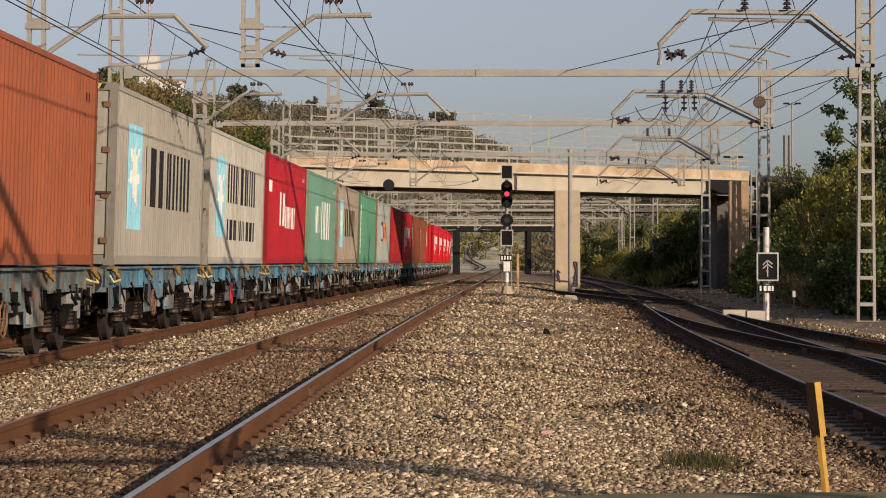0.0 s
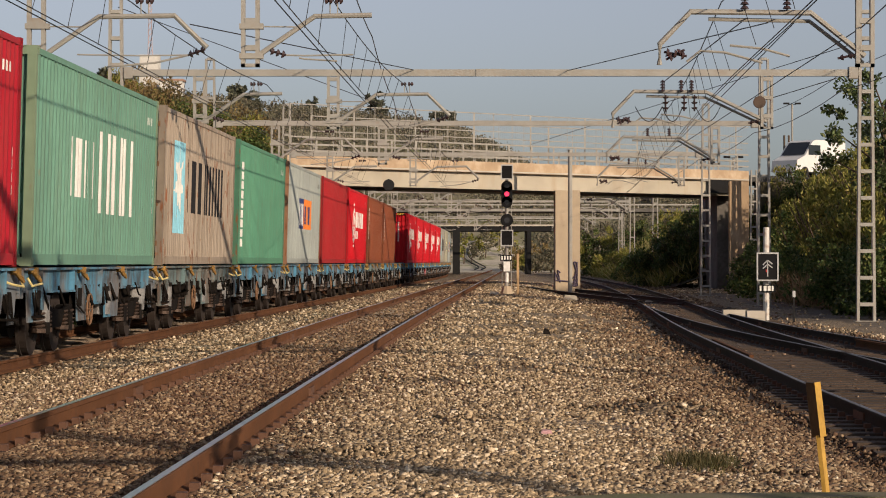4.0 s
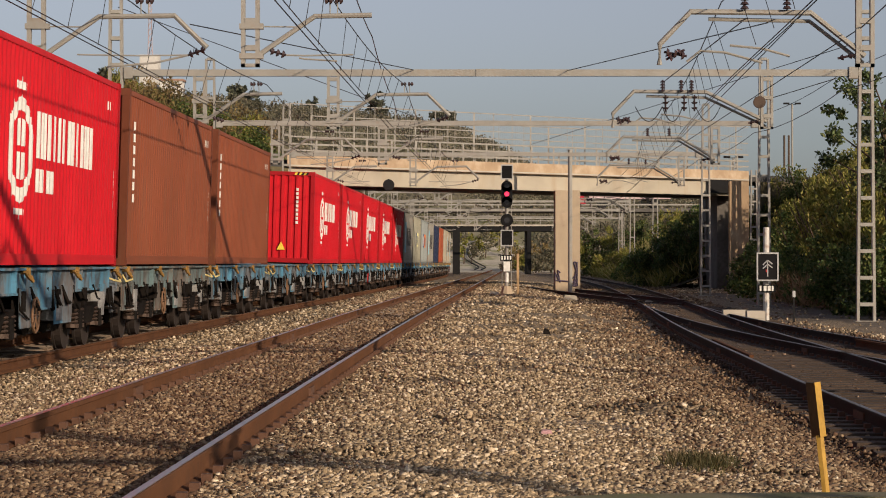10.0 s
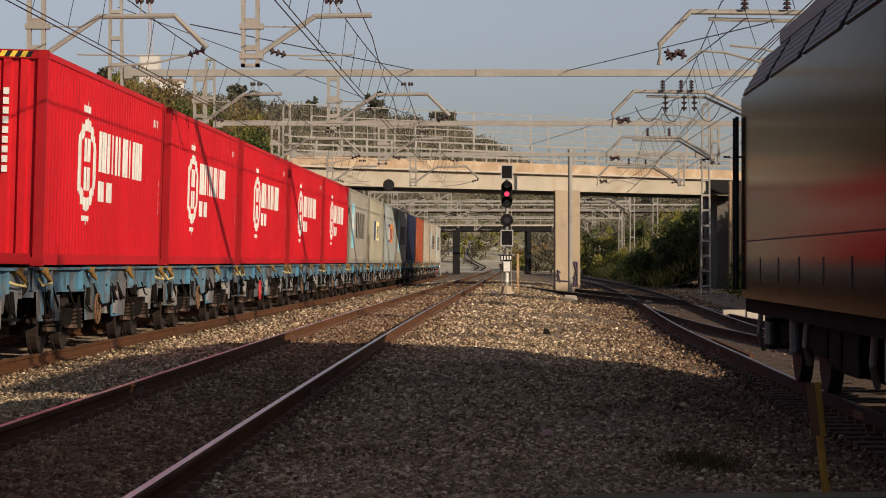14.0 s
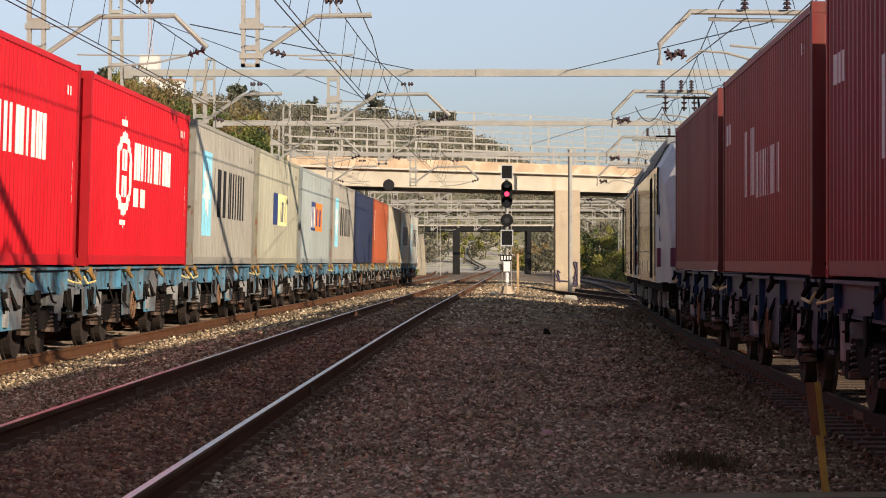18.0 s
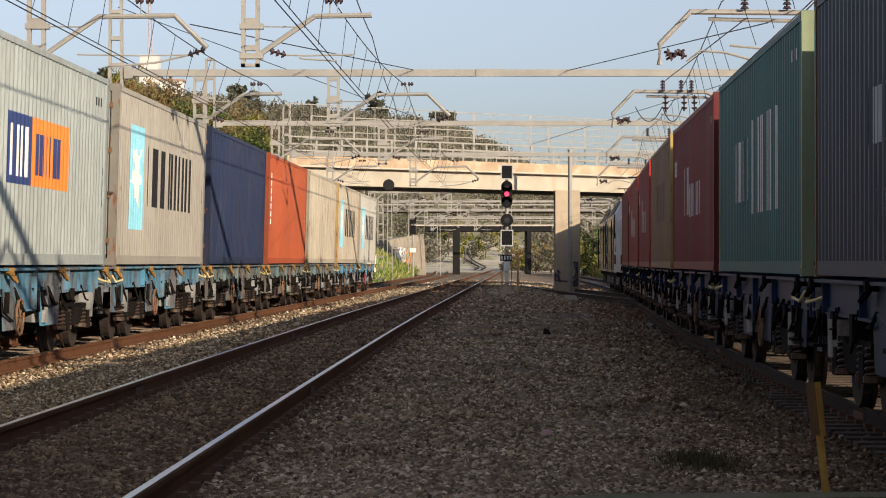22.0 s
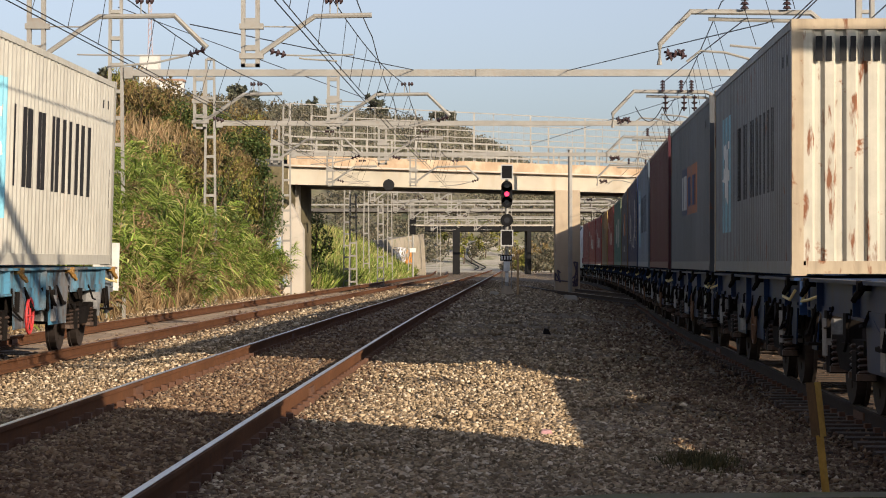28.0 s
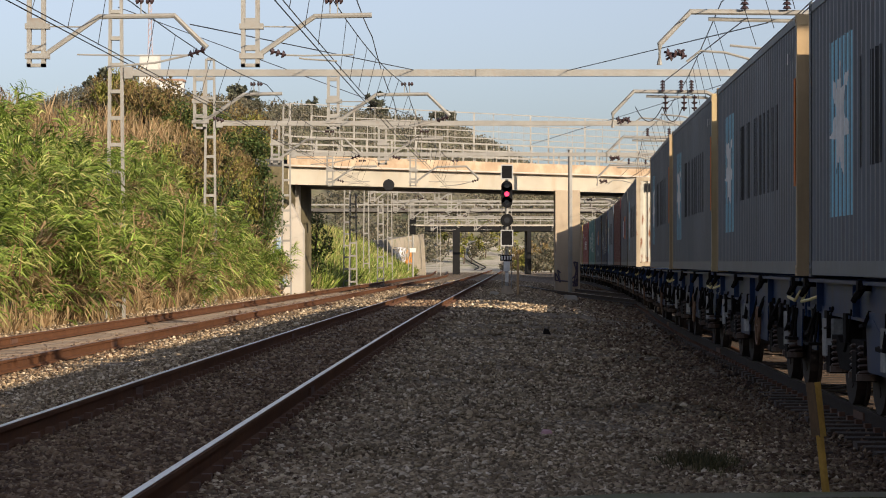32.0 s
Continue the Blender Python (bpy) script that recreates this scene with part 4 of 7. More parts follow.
def carrier_rest(c, x, y, z):
    """Two stems on the arm with a short double string of insulators, on which the carrier wire lies."""
    for dx in (-0.07, 0.07):
        part("stem", Mesh().tube([(x + dx, y, z), (x + dx, y, z + 0.2)], 0.012, 5), M_STEEL, c)
    for dx in (-0.17, 0.02):
        part("insulator", insulator(Mesh(), (x + dx, y, z + 0.23), (x + dx + 0.15, y, z + 0.23), 2, 0.065), M_INSULATOR, c)


def cantilever(parent, xm, y, hang):
    """An arm that reaches right from a hung mast; hang: its end is bent down to hold the steady arm from outside."""
    if hang:
        pts = [(xm + 0.12, y, 5.2), (xm + 1.15, y, 5.93), (xm + 2.55, y, 5.95), (xm + 3.15, y, 5.36)]
    else:
        pts = [(xm + 0.12, y, 5.2), (xm + 1.19, y, 5.94), (xm + 2.24, y, 5.96)]
    c = part("cantilever", Mesh().tube(pts, 0.05, 7), M_STEEL, parent)
    carrier_rest(c, xm + (2.0 if hang else 1.54), y, 5.99)
    if hang:
        part("insulator", insulator(Mesh(), (xm + 3.12, y, 5.33), (xm + 2.8, y, 5.22), 3, 0.075), M_INSULATOR, c)
        part("steady_arm", Mesh().tube([(xm + 2.8, y, 5.22), (xm + 2.2, y, 5.08), (xm + 1.3, y, 5.0)], 0.022, 6), M_STEEL, c)
        part("steady_arm", Mesh().tube([(xm + 2.8, y, 5.22), (xm + 1.9, y, 5.21), (xm + 0.75, y, 5.23)], 0.016, 6), M_STEEL, c)
    else:
        part("insulator", insulator(Mesh(), (xm + 0.36, y, 5.30), (xm + 0.66, y, 5.22), 3, 0.075), M_INSULATOR, c)
        part("steady_arm", Mesh().tube([(xm + 0.66, y, 5.22), (xm + 1.0, y, 5.21), (xm + 1.9, y, 5.23)], 0.018, 6), M_STEEL, c)
        part("steady_arm", Mesh().tube([(xm + 0.9, y, 5.17), (xm + 1.0, y, 5.15), (xm + 1.6, y, 5.11)], 0.018, 6), M_STEEL, c)
    part("tension_rod", Mesh().tube([(xm, y, 5.75), (xm + 0.9, y, 5.74)], 0.014, 5), M_STEEL, c)
    part("collar", Mesh().box(xm - 0.2, xm + 0.24, y - 0.1, y + 0.1, 5.70, 5.80).box(xm - 0.2, xm + 0.24, y - 0.1, y + 0.1, 5.15, 5.25), M_STEEL, c)


RIGHT_ARM = {45: (-1.0, -3.22, -3.79), 66: (-1.64, -3.6, -4.17)}


def right_cantilever(parent, xm, y):
    """The arm over the diverging line: double tubes rise from the mast, and the far end drops to the steady arm."""
    a1, a2, a3 = RIGHT_ARM.get(y, (-1.3, -3.4, -4.0))
    pts = [(xm, y, 5.2), (xm + a1, y, 6.0), (xm + a2, y, 6.02), (xm + a3, y, 5.42), (xm + a3, y, 5.04)]
    c = part("cantilever", Mesh().tube(pts, 0.055, 7), M_STEEL, parent)
    part("stay_tube", Mesh().tube([(xm, y + 0.15, 5.08), (xm + a1, y + 0.15, 5.86), (xm + a2 + 0.35, y + 0.15, 5.9)], 0.04, 6), M_STEEL, c)
    part("insulator", insulator(Mesh(), (xm + a3 + 0.08, y, 5.28), (xm + a3 + 0.5, y, 5.2), 3, 0.09), M_INSULATOR, c)
    part("insulator", insulator(Mesh(), (xm + a3 + 0.12, y, 5.14), (xm + a3 + 0.46, y, 5.32), 2, 0.08), M_INSULATOR, c)
    part("steady_arm", Mesh().tube([(xm + a3 + 0.5, y, 5.1), (xm + a3 + 0.75, y, 5.3), (xm + a3 + 1.2, y, 5.27), (xm + a3 + 1.9, y, 5.08)], 0.025, 6), M_STEEL, c)
    part("steady_arm", Mesh().tube([(xm + a3 + 1.3, y, 5.4), (xm + a3 + 1.9, y, 5.34), (xm + a3 + 2.4, y, 5.2)], 0.025, 6), M_STEEL, c)
    part("insulator", insulator(Mesh(), (xm - 0.2, y, 5.22), (xm - 0.5, y, 5.16), 2, 0.06), M_INSULATOR, c)
    if y not in (45, 66):
        for dx in (0.9, 1.7):
            part("insulator", insulator(Mesh(), (xm + a2 + dx, y, 6.04), (xm + a2 + dx, y, 6.34), 4, 0.07), M_INSULATOR, c)


def arm_places(y):
    return [(track_a(y) - (0.62 if y == 66 else 0.95), 1), (track_b(y) - 1.85, 1), (track_r(y) + 2.0, -1)]


def build_portals():
    for i, (y, xl, xr) in enumerate(PORTALS):
        p = tagged(new("catenary_portal"), "grey steel catenary portal with ladder masts and arms", "catenary portal", group="catenary portals")
        g = 8.9 if i < 7 else 7.6
        for x in (xl, xr):
            ladder_mast(p, x, y, -0.25, g, 0.52, 0.36, 0.2, "mast", 2.4 if y < 30 else 0.72 if y < 170 else 2.2)
        part("beam", Mesh().box(xl + 0.2, xr - 0.2, y - 0.09, y + 0.09, BEAM_Z - 0.09, BEAM_Z + 0.09), M_STEEL, p)
        part("splice_plate", Mesh().box((xl + xr) / 2 - 0.4, (xl + xr) / 2 + 0.4, y - 0.11, y - 0.09, BEAM_Z - 0.1, BEAM_Z + 0.1), M_STEEL, p)
        for x in (xl + 0.35, xr - 0.35):
            part("clamp", Mesh().box(x - 0.12, x + 0.12, y - 0.14, y + 0.14, BEAM_Z - 0.16, BEAM_Z + 0.16), M_STEEL, p)
        for j, (xm, s) in enumerate(arm_places(y) if y > 10 else []):
            ladder_mast(p, xm, y, 5.0, BEAM_Z - 0.02 if y > 50 else 7.4, 0.34, 0.34, 0.14, "hung_mast", 0.5 if y > 30 else 2.0)
            if s > 0:
                cantilever(p, xm, y, (i + j) % 2 == 1)
            else:
                right_cantilever(p, xm, y)
        if y == 66:
            # standing and hanging insulators with slack jumper loops over the diverging track
            for x in (5.94, 6.44, 6.72):
                part("insulator", insulator(Mesh(), (x, y - 0.1, 6.0), (x, y - 0.1, 6.32), 4, 0.075), M_INSULATOR, p)
                part("insulator", insulator(Mesh(), (x + 0.08, y - 0.1, 5.92), (x + 0.08, y - 0.1, 5.48), 3, 0.09), M_INSULATOR, p)
            for x0, x1 in ((5.2, 5.93), (5.93, 6.48), (6.83, 7.5)):
                pts = [(x0 + (x1 - x0) * k / 8, y - 0.1, 5.6 - 1.0 * (k / 8) * (1 - k / 8) * 1.6) for k in range(9)]
                part("jumper", Mesh().tube(pts, 0.012, 4), M_WIRE, p)
            part("pulley", Mesh().tube([(8.55, y - 0.2, 5.72), (8.55, y - 0.12, 5.72)], 0.17, 14), M_SPRING, p)
        if y == 45:
            for x in (5.56, 6.34):
                part("insulator", insulator(Mesh(), (x, y - 0.1, 6.05), (x, y - 0.1, 6.37), 4, 0.085), M_INSULATOR, p)
    # a plain post with a lamp-like weight beyond the bridge end, and a tall slim lamp mast far off
    e = tagged(new("catenary_mast"), "slender grey ladder mast beside the bushes", "mast")
    ladder_mast(e, 17.6, 138, 0, 6.6, 0.5, 0.36, 0.2)
    for x, y, h in ((-5.0, 135.5, 5.2), (-4.1, 160, 5.6)):
        e = tagged(new("catenary_mast"), "slender grey ladder mast behind the bridge", "mast")
        ladder_mast(e, x, y, -0.2, h, 0.5, 0.38, 0.2)


def build_wires():
    spans = [(p[0], 0, 0) for p in PORTALS] + [(330, 0, 0)]
    ys = [p[0] for p in spans]
    for fn, contact, carrier in ((track_a, 0.62, 1.0), (track_b, -0.42, -0.1), (track_r, -0.15, -0.45)):
        e = tagged(new("overhead_line"), "dark copper contact wire hung from a sagging carrier wire", "overhead line", group="overhead lines")
        cw, mw = [], []
        for i in range(len(ys) - 1):
            y0, y1 = ys[i], ys[i + 1]
            n = 8
            for k in range(n + (1 if i == len(ys) - 2 else 0)):
                t = k / n
                y = y0 + (y1 - y0) * t
                stag = 0.25 * (1 - 2 * t) * (1 if i % 2 == 1 else -1)
                x, xk = fn(y) + contact, fn(y) + carrier - 0.8 * stag
                zz = 6.2 - 0.16 * 4 * t * (1 - t)
                cw.append((x, y, 5.12))
                mw.append((xk, y, zz))
                if k > 0 and 10 < y < 117:
                    part("dropper", Mesh().tube([(x + (xk - x) * 0.3, y, 5.14), (xk, y, zz)], 0.006, 4), M_WIRE, e)
        part("contact_wire", Mesh().tube(cw, 0.010, 5), M_WIRE, e)
        part("contact_wire", Mesh().tube([(x + 0.09, y, z + 0.03) for x, y, z in cw], 0.009, 5), M_WIRE, e)
        part("carrier_wire", Mesh().tube(mw, 0.011, 5), M_WIRE, e)
    for x0, x1, z0, z1, r in ((-2.9, -5.5, 7.6, 6.9, 0.014), (13.4, 12.3, 8.6, 8.2, 0.014), (9.4, 10.4, 6.0, 6.6, 0.012)):
        pts = []
        for i in range(3, len(PORTALS) - 3):
            y0, y1 = PORTALS[i][0], PORTALS[i + 1][0]
            for k in range(6):
                t = k / 6
                y = y0 + (y1 - y0) * t
                f = (y - 45) / 160
                pts.append((x0 + (x1 - x0) * f + 0.02 * y, y, z0 + (z1 - z0) * f - 0.5 * t * (1 - t) * 4 * 0.4))
        e = tagged(new("feeder_cable"), "thin dark feeder cable strung between the portals", "cable", group="feeder cables")
        part("cable", Mesh().tube(pts, r, 5), M_WIRE, e)
    # slanting anchor wires over the tracks
    for a, b in (((6.2, 21, 6.3), (6.9, 45, 6.24)), ((6.9, 45, 6.24), (8.7, 90, 5.9)), ((7.4, 21, 6.9), (7.75, 45, 5.75)), ((7.75, 45, 5.75), (8.9, 116, 5.4)), ((5.6, 45, 5.9), (6.0, 66, 6.3)), ((6.0, 66, 6.3), (8.2, 90, 6.2)), ((8.5, 66, 5.72), (11.4, 66, 6.6)), ((-4.67, 45, 5.79), (-0.78, 66, 6.6)), ((6.0, 45, 5.82), (3.35, 66, 6.58)), ((-8.8, 66, 8.3), (-0.6, 90, 6.6)), ((11.4, 66, 7.4), (4.2, 116, 7.0))):
        e = tagged(new("anchor_wire"), "slanting grey anchor wire between catenary masts", "wire", group="anchor wires")
        part("wire", Mesh().tube([a, b], 0.012, 5), M_WIRE, e)


build_portals()
build_wires()

# ------------------------------------------------ bridges
M_CREAM_CONC = Mat("cream_concrete", (0.44, 0.395, 0.315), 0.85).vary(0.5, 0.1).stain((0.30, 0.22, 0.14), 0.5, 0.8, 0.5, 1.0, (1.5, 1.5, 0.4)).bump(12, 0.15).done()
M_OCHRE_CONC = Mat("ochre_stained_concrete", (0.42, 0.30, 0.19), 0.85).vary(0.7, 0.14).stain((0.50, 0.42, 0.32), 0.45, 0.7, 0.6, 1.4).stain((0.25, 0.16, 0.10), 0.55, 0.8, 0.6, 1.0, (3, 3, 0.5)).bump(14, 0.2).done()
M_PIER = Mat("pier_concrete", (0.48, 0.385, 0.27), 0.85).vary(0.5, 0.12).stain((0.30, 0.22, 0.16), 0.5, 0.75, 0.6, 1.0, (2, 2, 0.6)).bump(10, 0.2).done()
M_RAILING = Mat("railing_paint", (0.29, 0.275, 0.245), 0.6).vary(2, 0.1).stain((0.3, 0.2, 0.13), 0.55, 0.8, 0.5, 5.0).done()
M_BRICK = Mat("retaining_wall_brick", (0.37, 0.26, 0.16), 0.9).vary(0.8, 0.15).stain((0.48, 0.37, 0.25), 0.5, 0.75, 0.5, 1.2).bump(20, 0.3).done()
M_OLDCONC = Mat("old_pale_concrete", (0.50, 0.45, 0.38), 0.9).vary(0.6, 0.15).stain((0.2, 0.17, 0.14), 0.5, 0.75, 0.6, 0.6).bump(8, 0.3).done()
# soot, with the shade under the decks mixed into the same colour
M_FARBRIDGE = plain("soot_shade_concrete", (0.13, 0.12, 0.11), 0.9, 0, 0.3, 0.6)
M_MARK_DARK = plain("scrawl_dark", (0.10, 0.08, 0.12), 0.7)
M_MARK_ORANGE = plain("scrawl_orange", (0.75, 0.3, 0.05), 0.7)
M_MARK_WHITE = plain("scrawl_white", (0.75, 0.75, 0.78), 0.7)
M_MARK_BLUE = plain("scrawl_pale_blue", (0.40, 0.50, 0.62), 0.7)
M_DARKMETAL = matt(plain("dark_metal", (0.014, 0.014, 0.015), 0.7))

BP0, BP1 = Vector((-8.3, 120.5)), Vector((17.2, 142.0))
BD = (BP1 - BP0).normalized()
BL = (BP1 - BP0).length
BM = Matrix(((BD.x, 0.08, 0, BP0.x), (BD.y, 1.0, 0, BP0.y), (0, 0, 1, 0), (0, 0, 0, 1)))


def scrawl(parent, place, w, h, n, m, seed, normal_y=-1):
    rnd = random.Random(seed)
    mb = Mesh()
    p = [rnd.uniform(0, w), rnd.uniform(0, h)]
    for i in range(n):
        q = [min(w, max(0, p[0] + rnd.uniform(-w, w) * 0.5)), min(h, max(0, p[1] + rnd.uniform(-h, h) * 0.6))]
        a = place @ Vector((p[0], 0, p[1]))
        b = place @ Vector((q[0], 0, q[1]))
        mb.tube([a, b], 0.035, 4)
        p = q
    part("painted_scrawl", mb, m, parent)


def build_bridge():
    b = tagged(new("road_bridge"), "cream and ochre concrete road bridge with metal railings", "bridge")
    rise = lambda u: 0.0
    part("girder", Mesh().box(0.7, BL + 0.3, 0.45, 0.85, 5.27, 6.14, BM), M_CREAM_CONC, b)
    # soffit colour is lowered for the shade beneath the deck
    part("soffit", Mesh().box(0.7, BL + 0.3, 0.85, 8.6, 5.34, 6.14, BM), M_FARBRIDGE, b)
    part("girder", Mesh().box(0.7, BL + 0.3, 8.6, 9.0, 5.27, 6.14, BM), M_CREAM_CONC, b)
    part("cornice", Mesh().box(0.75, BL + 0.9, 0.0, 0.6, 6.14, 6.72, BM), M_OCHRE_CONC, b)
    part("cornice", Mesh().box(0.75, BL + 0.9, 8.8, 9.4, 6.14, 6.72, BM), M_OCHRE_CONC, b)
    part("drip_ledge", Mesh().box(0.75, BL + 0.9, -0.06, 0.02, 6.16, 6.24, BM), M_OLDCONC, b)
    part("carriageway", Mesh().box(-460, BL + 460, 0.6, 8.8, 6.14, 6.5, BM), plain("asphalt", (0.06, 0.06, 0.06), 0.9, 0, 0.15), b)
    for u0, u1 in ((-460, 0.72), (BL + 2.0, BL + 460)):
        part("embankment", Mesh().box(u0, u1, 0.3, 9.1, -0.3, 6.13, BM), plain("embankment_earth", (0.12, 0.10, 0.055), 0.95, 0, 0.3, 0.8, 0.5), b)
    # railings: posts with three rails, both edges
    for v in (0.25, 9.15):
        r = part("railing", Mesh().box(0.75, BL + 0.9, v - 0.05, v + 0.05, 7.62, 7.70, BM), M_RAILING, b)
        for z in (6.98, 7.30):
            part("rail", Mesh().box(0.75, BL + 0.9, v - 0.03, v + 0.03, z - 0.04, z + 0.04, BM), M_RAILING, r)
        k = 0
        u = 0.9
        while u < BL + 0.9:
            part("post", Mesh().box(u - 0.06, u + 0.06, v - 0.06, v + 0.05, 6.72, 7.64, BM), M_RAILING, r)
            u += 1.62
    # tall guard fence, both edges
    for v, top in ((0.75, 9.35), (8.65, 9.2)):
        f = part("guard_fence", Mesh().box(0.75, BL + 0.9, v - 0.025, v + 0.025, top - 0.05, top, BM), M_RAILING, b)
        part("fence_rail", Mesh().box(0.75, BL + 0.9, v - 0.02, v + 0.02, 8.35, 8.40, BM), M_RAILING, f)
        u, i = 0.8, 0
        while u < BL + 0.9:
            w = 0.05 if i % 3 == 0 else 0.02
            part("fence_post", Mesh().box(u - w, u + w, v - 0.04, v + 0.04, 6.5, top, BM), M_RAILING, f)
            u += 1.35 if v < 1 else 1.9
            i += 1
        mb = Mesh()
        u = 0.8
        while u < BL + 0.9:
            mb.box(u - 0.003, u + 0.003, v - 0.003, v + 0.003, 7.7, top, BM)
            u += 0.14
        tagged(part("fence_mesh", mb, M_RAILING, f), kind="stuff")
    # pier between the spans
    pr = part("pier", Mesh().box(6.12, 7.46, 132.6, 134.6, -0.4, 5.30), M_PIER, b)
    scrawl(pr, pose(6.1, 132.55, 0.1), 1.2, 1.3, 26, M_MARK_DARK, 3)
    part("standpipe", Mesh().tube([(6.68, 128.0, -0.3), (6.68, 128.0, 7.3)], 0.12, 10), M_STEEL, b)
    # abutments; the right one has its shade painted into the concrete colour
    part("abutment", Mesh().box(-8.3, -7.35, 124.0, 132.0, -0.4, 5.3), M_OLDCONC, b)
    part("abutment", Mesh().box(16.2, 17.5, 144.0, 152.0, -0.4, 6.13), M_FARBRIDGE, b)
    # wing walls: a gabled slab of pale concrete, and a brick wall with a falling top
    mb = Mesh()
    gable = [(-8.5, -0.4), (-6.75, -0.4), (-6.78, 3.0), (-7.0, 3.45), (-7.35, 4.25), (-7.9, 3.7), (-8.5, 3.1)]
    n = len(gable)
    for y in (117.5, 119.2):
        mb.v += [(x, y + 0.25 * (x + 8.5), z) for x, z in gable]
    mb.f += [tuple(range(n)), tuple(reversed(range(n, 2 * n)))]
    mb.f += [((i + 1) % n, i, n + i, n + (i + 1) % n) for i in range(n)]
    ww = part("wing_wall", mb, M_OLDCONC, b)
    scrawl(ww, pose(-8.0, 117.45, 0.4), 0.9, 2.2, 24, M_MARK_BLUE, 9)
    part("retaining_wall", Mesh().box(16.35, 17.45, 139.0, 139.6, -0.4, 6.0), M_BRICK, b)
    # a dark cabinet hung under the bridge end and a bundled cable under the girder
    part("cabinet", Mesh().box(BL - 2.4, BL - 0.5, 0.0, 0.5, 5.4, 6.2, BM), M_DARKMETAL, b)
    part("warning_mirror", Mesh().tube([(-2.75, 123.3, 5.3), (-2.75, 123.4, 5.3)], 0.29, 16), M_BLACK, b)


def build_far_bridge():
    b = tagged(new("far_bridge"), "dark second bridge over the tracks further on", "bridge")
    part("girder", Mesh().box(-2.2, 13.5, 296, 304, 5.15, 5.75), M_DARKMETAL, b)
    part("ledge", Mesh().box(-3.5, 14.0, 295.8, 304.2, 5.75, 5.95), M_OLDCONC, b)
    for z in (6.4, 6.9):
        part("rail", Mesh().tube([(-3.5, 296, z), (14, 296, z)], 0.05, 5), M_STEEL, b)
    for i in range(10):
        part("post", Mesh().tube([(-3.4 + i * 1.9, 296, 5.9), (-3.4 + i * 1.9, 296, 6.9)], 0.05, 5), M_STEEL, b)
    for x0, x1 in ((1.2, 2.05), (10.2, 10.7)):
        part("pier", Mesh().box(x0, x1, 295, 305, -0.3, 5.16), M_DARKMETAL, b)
    w = tagged(new("embankment_wall"), "pale sloping concrete embankment wall covered with painted scrawls", "wall")
    mb = Mesh()
    mb.v += [(-5.6, 264, -0.3), (-2.05, 290, -0.3), (-2.05, 296, -0.3), (-9, 296, -0.3), (-6.0, 266, 3.8), (-2.3, 291, 4.8), (-2.3, 296, 4.8), (-9, 296, 4.0)]
    mb.f += [(3, 2, 1, 0), (4, 5, 6, 7), (0, 1, 5, 4), (1, 2, 6, 5), (2, 3, 7, 6), (3, 0, 4, 7)]
    part("slope", mb, Mat("embankment_concrete", (0.40, 0.345, 0.26), 0.9).vary(0.5, 0.25).stain((0.16, 0.13, 0.09), 0.45, 0.65, 0.7, 0.5).stain((0.12, 0.13, 0.05), 0.55, 0.7, 0.8, 0.9).bump(6, 0.4, 0.05).done(), w)
    scrawl(w, pose(-5.35, 265.5, 0.6) @ Matrix.Rotation(math.radians(82), 4, "Z"), 8.0, 2.4, 90, M_MARK_WHITE, 1)
    scrawl(w, pose(-4.2, 274, 0.6) @ Matrix.Rotation(math.radians(82), 4, "Z"), 5.0, 2.4, 50, M_MARK_ORANGE, 2)


ROAD_ROWS = []


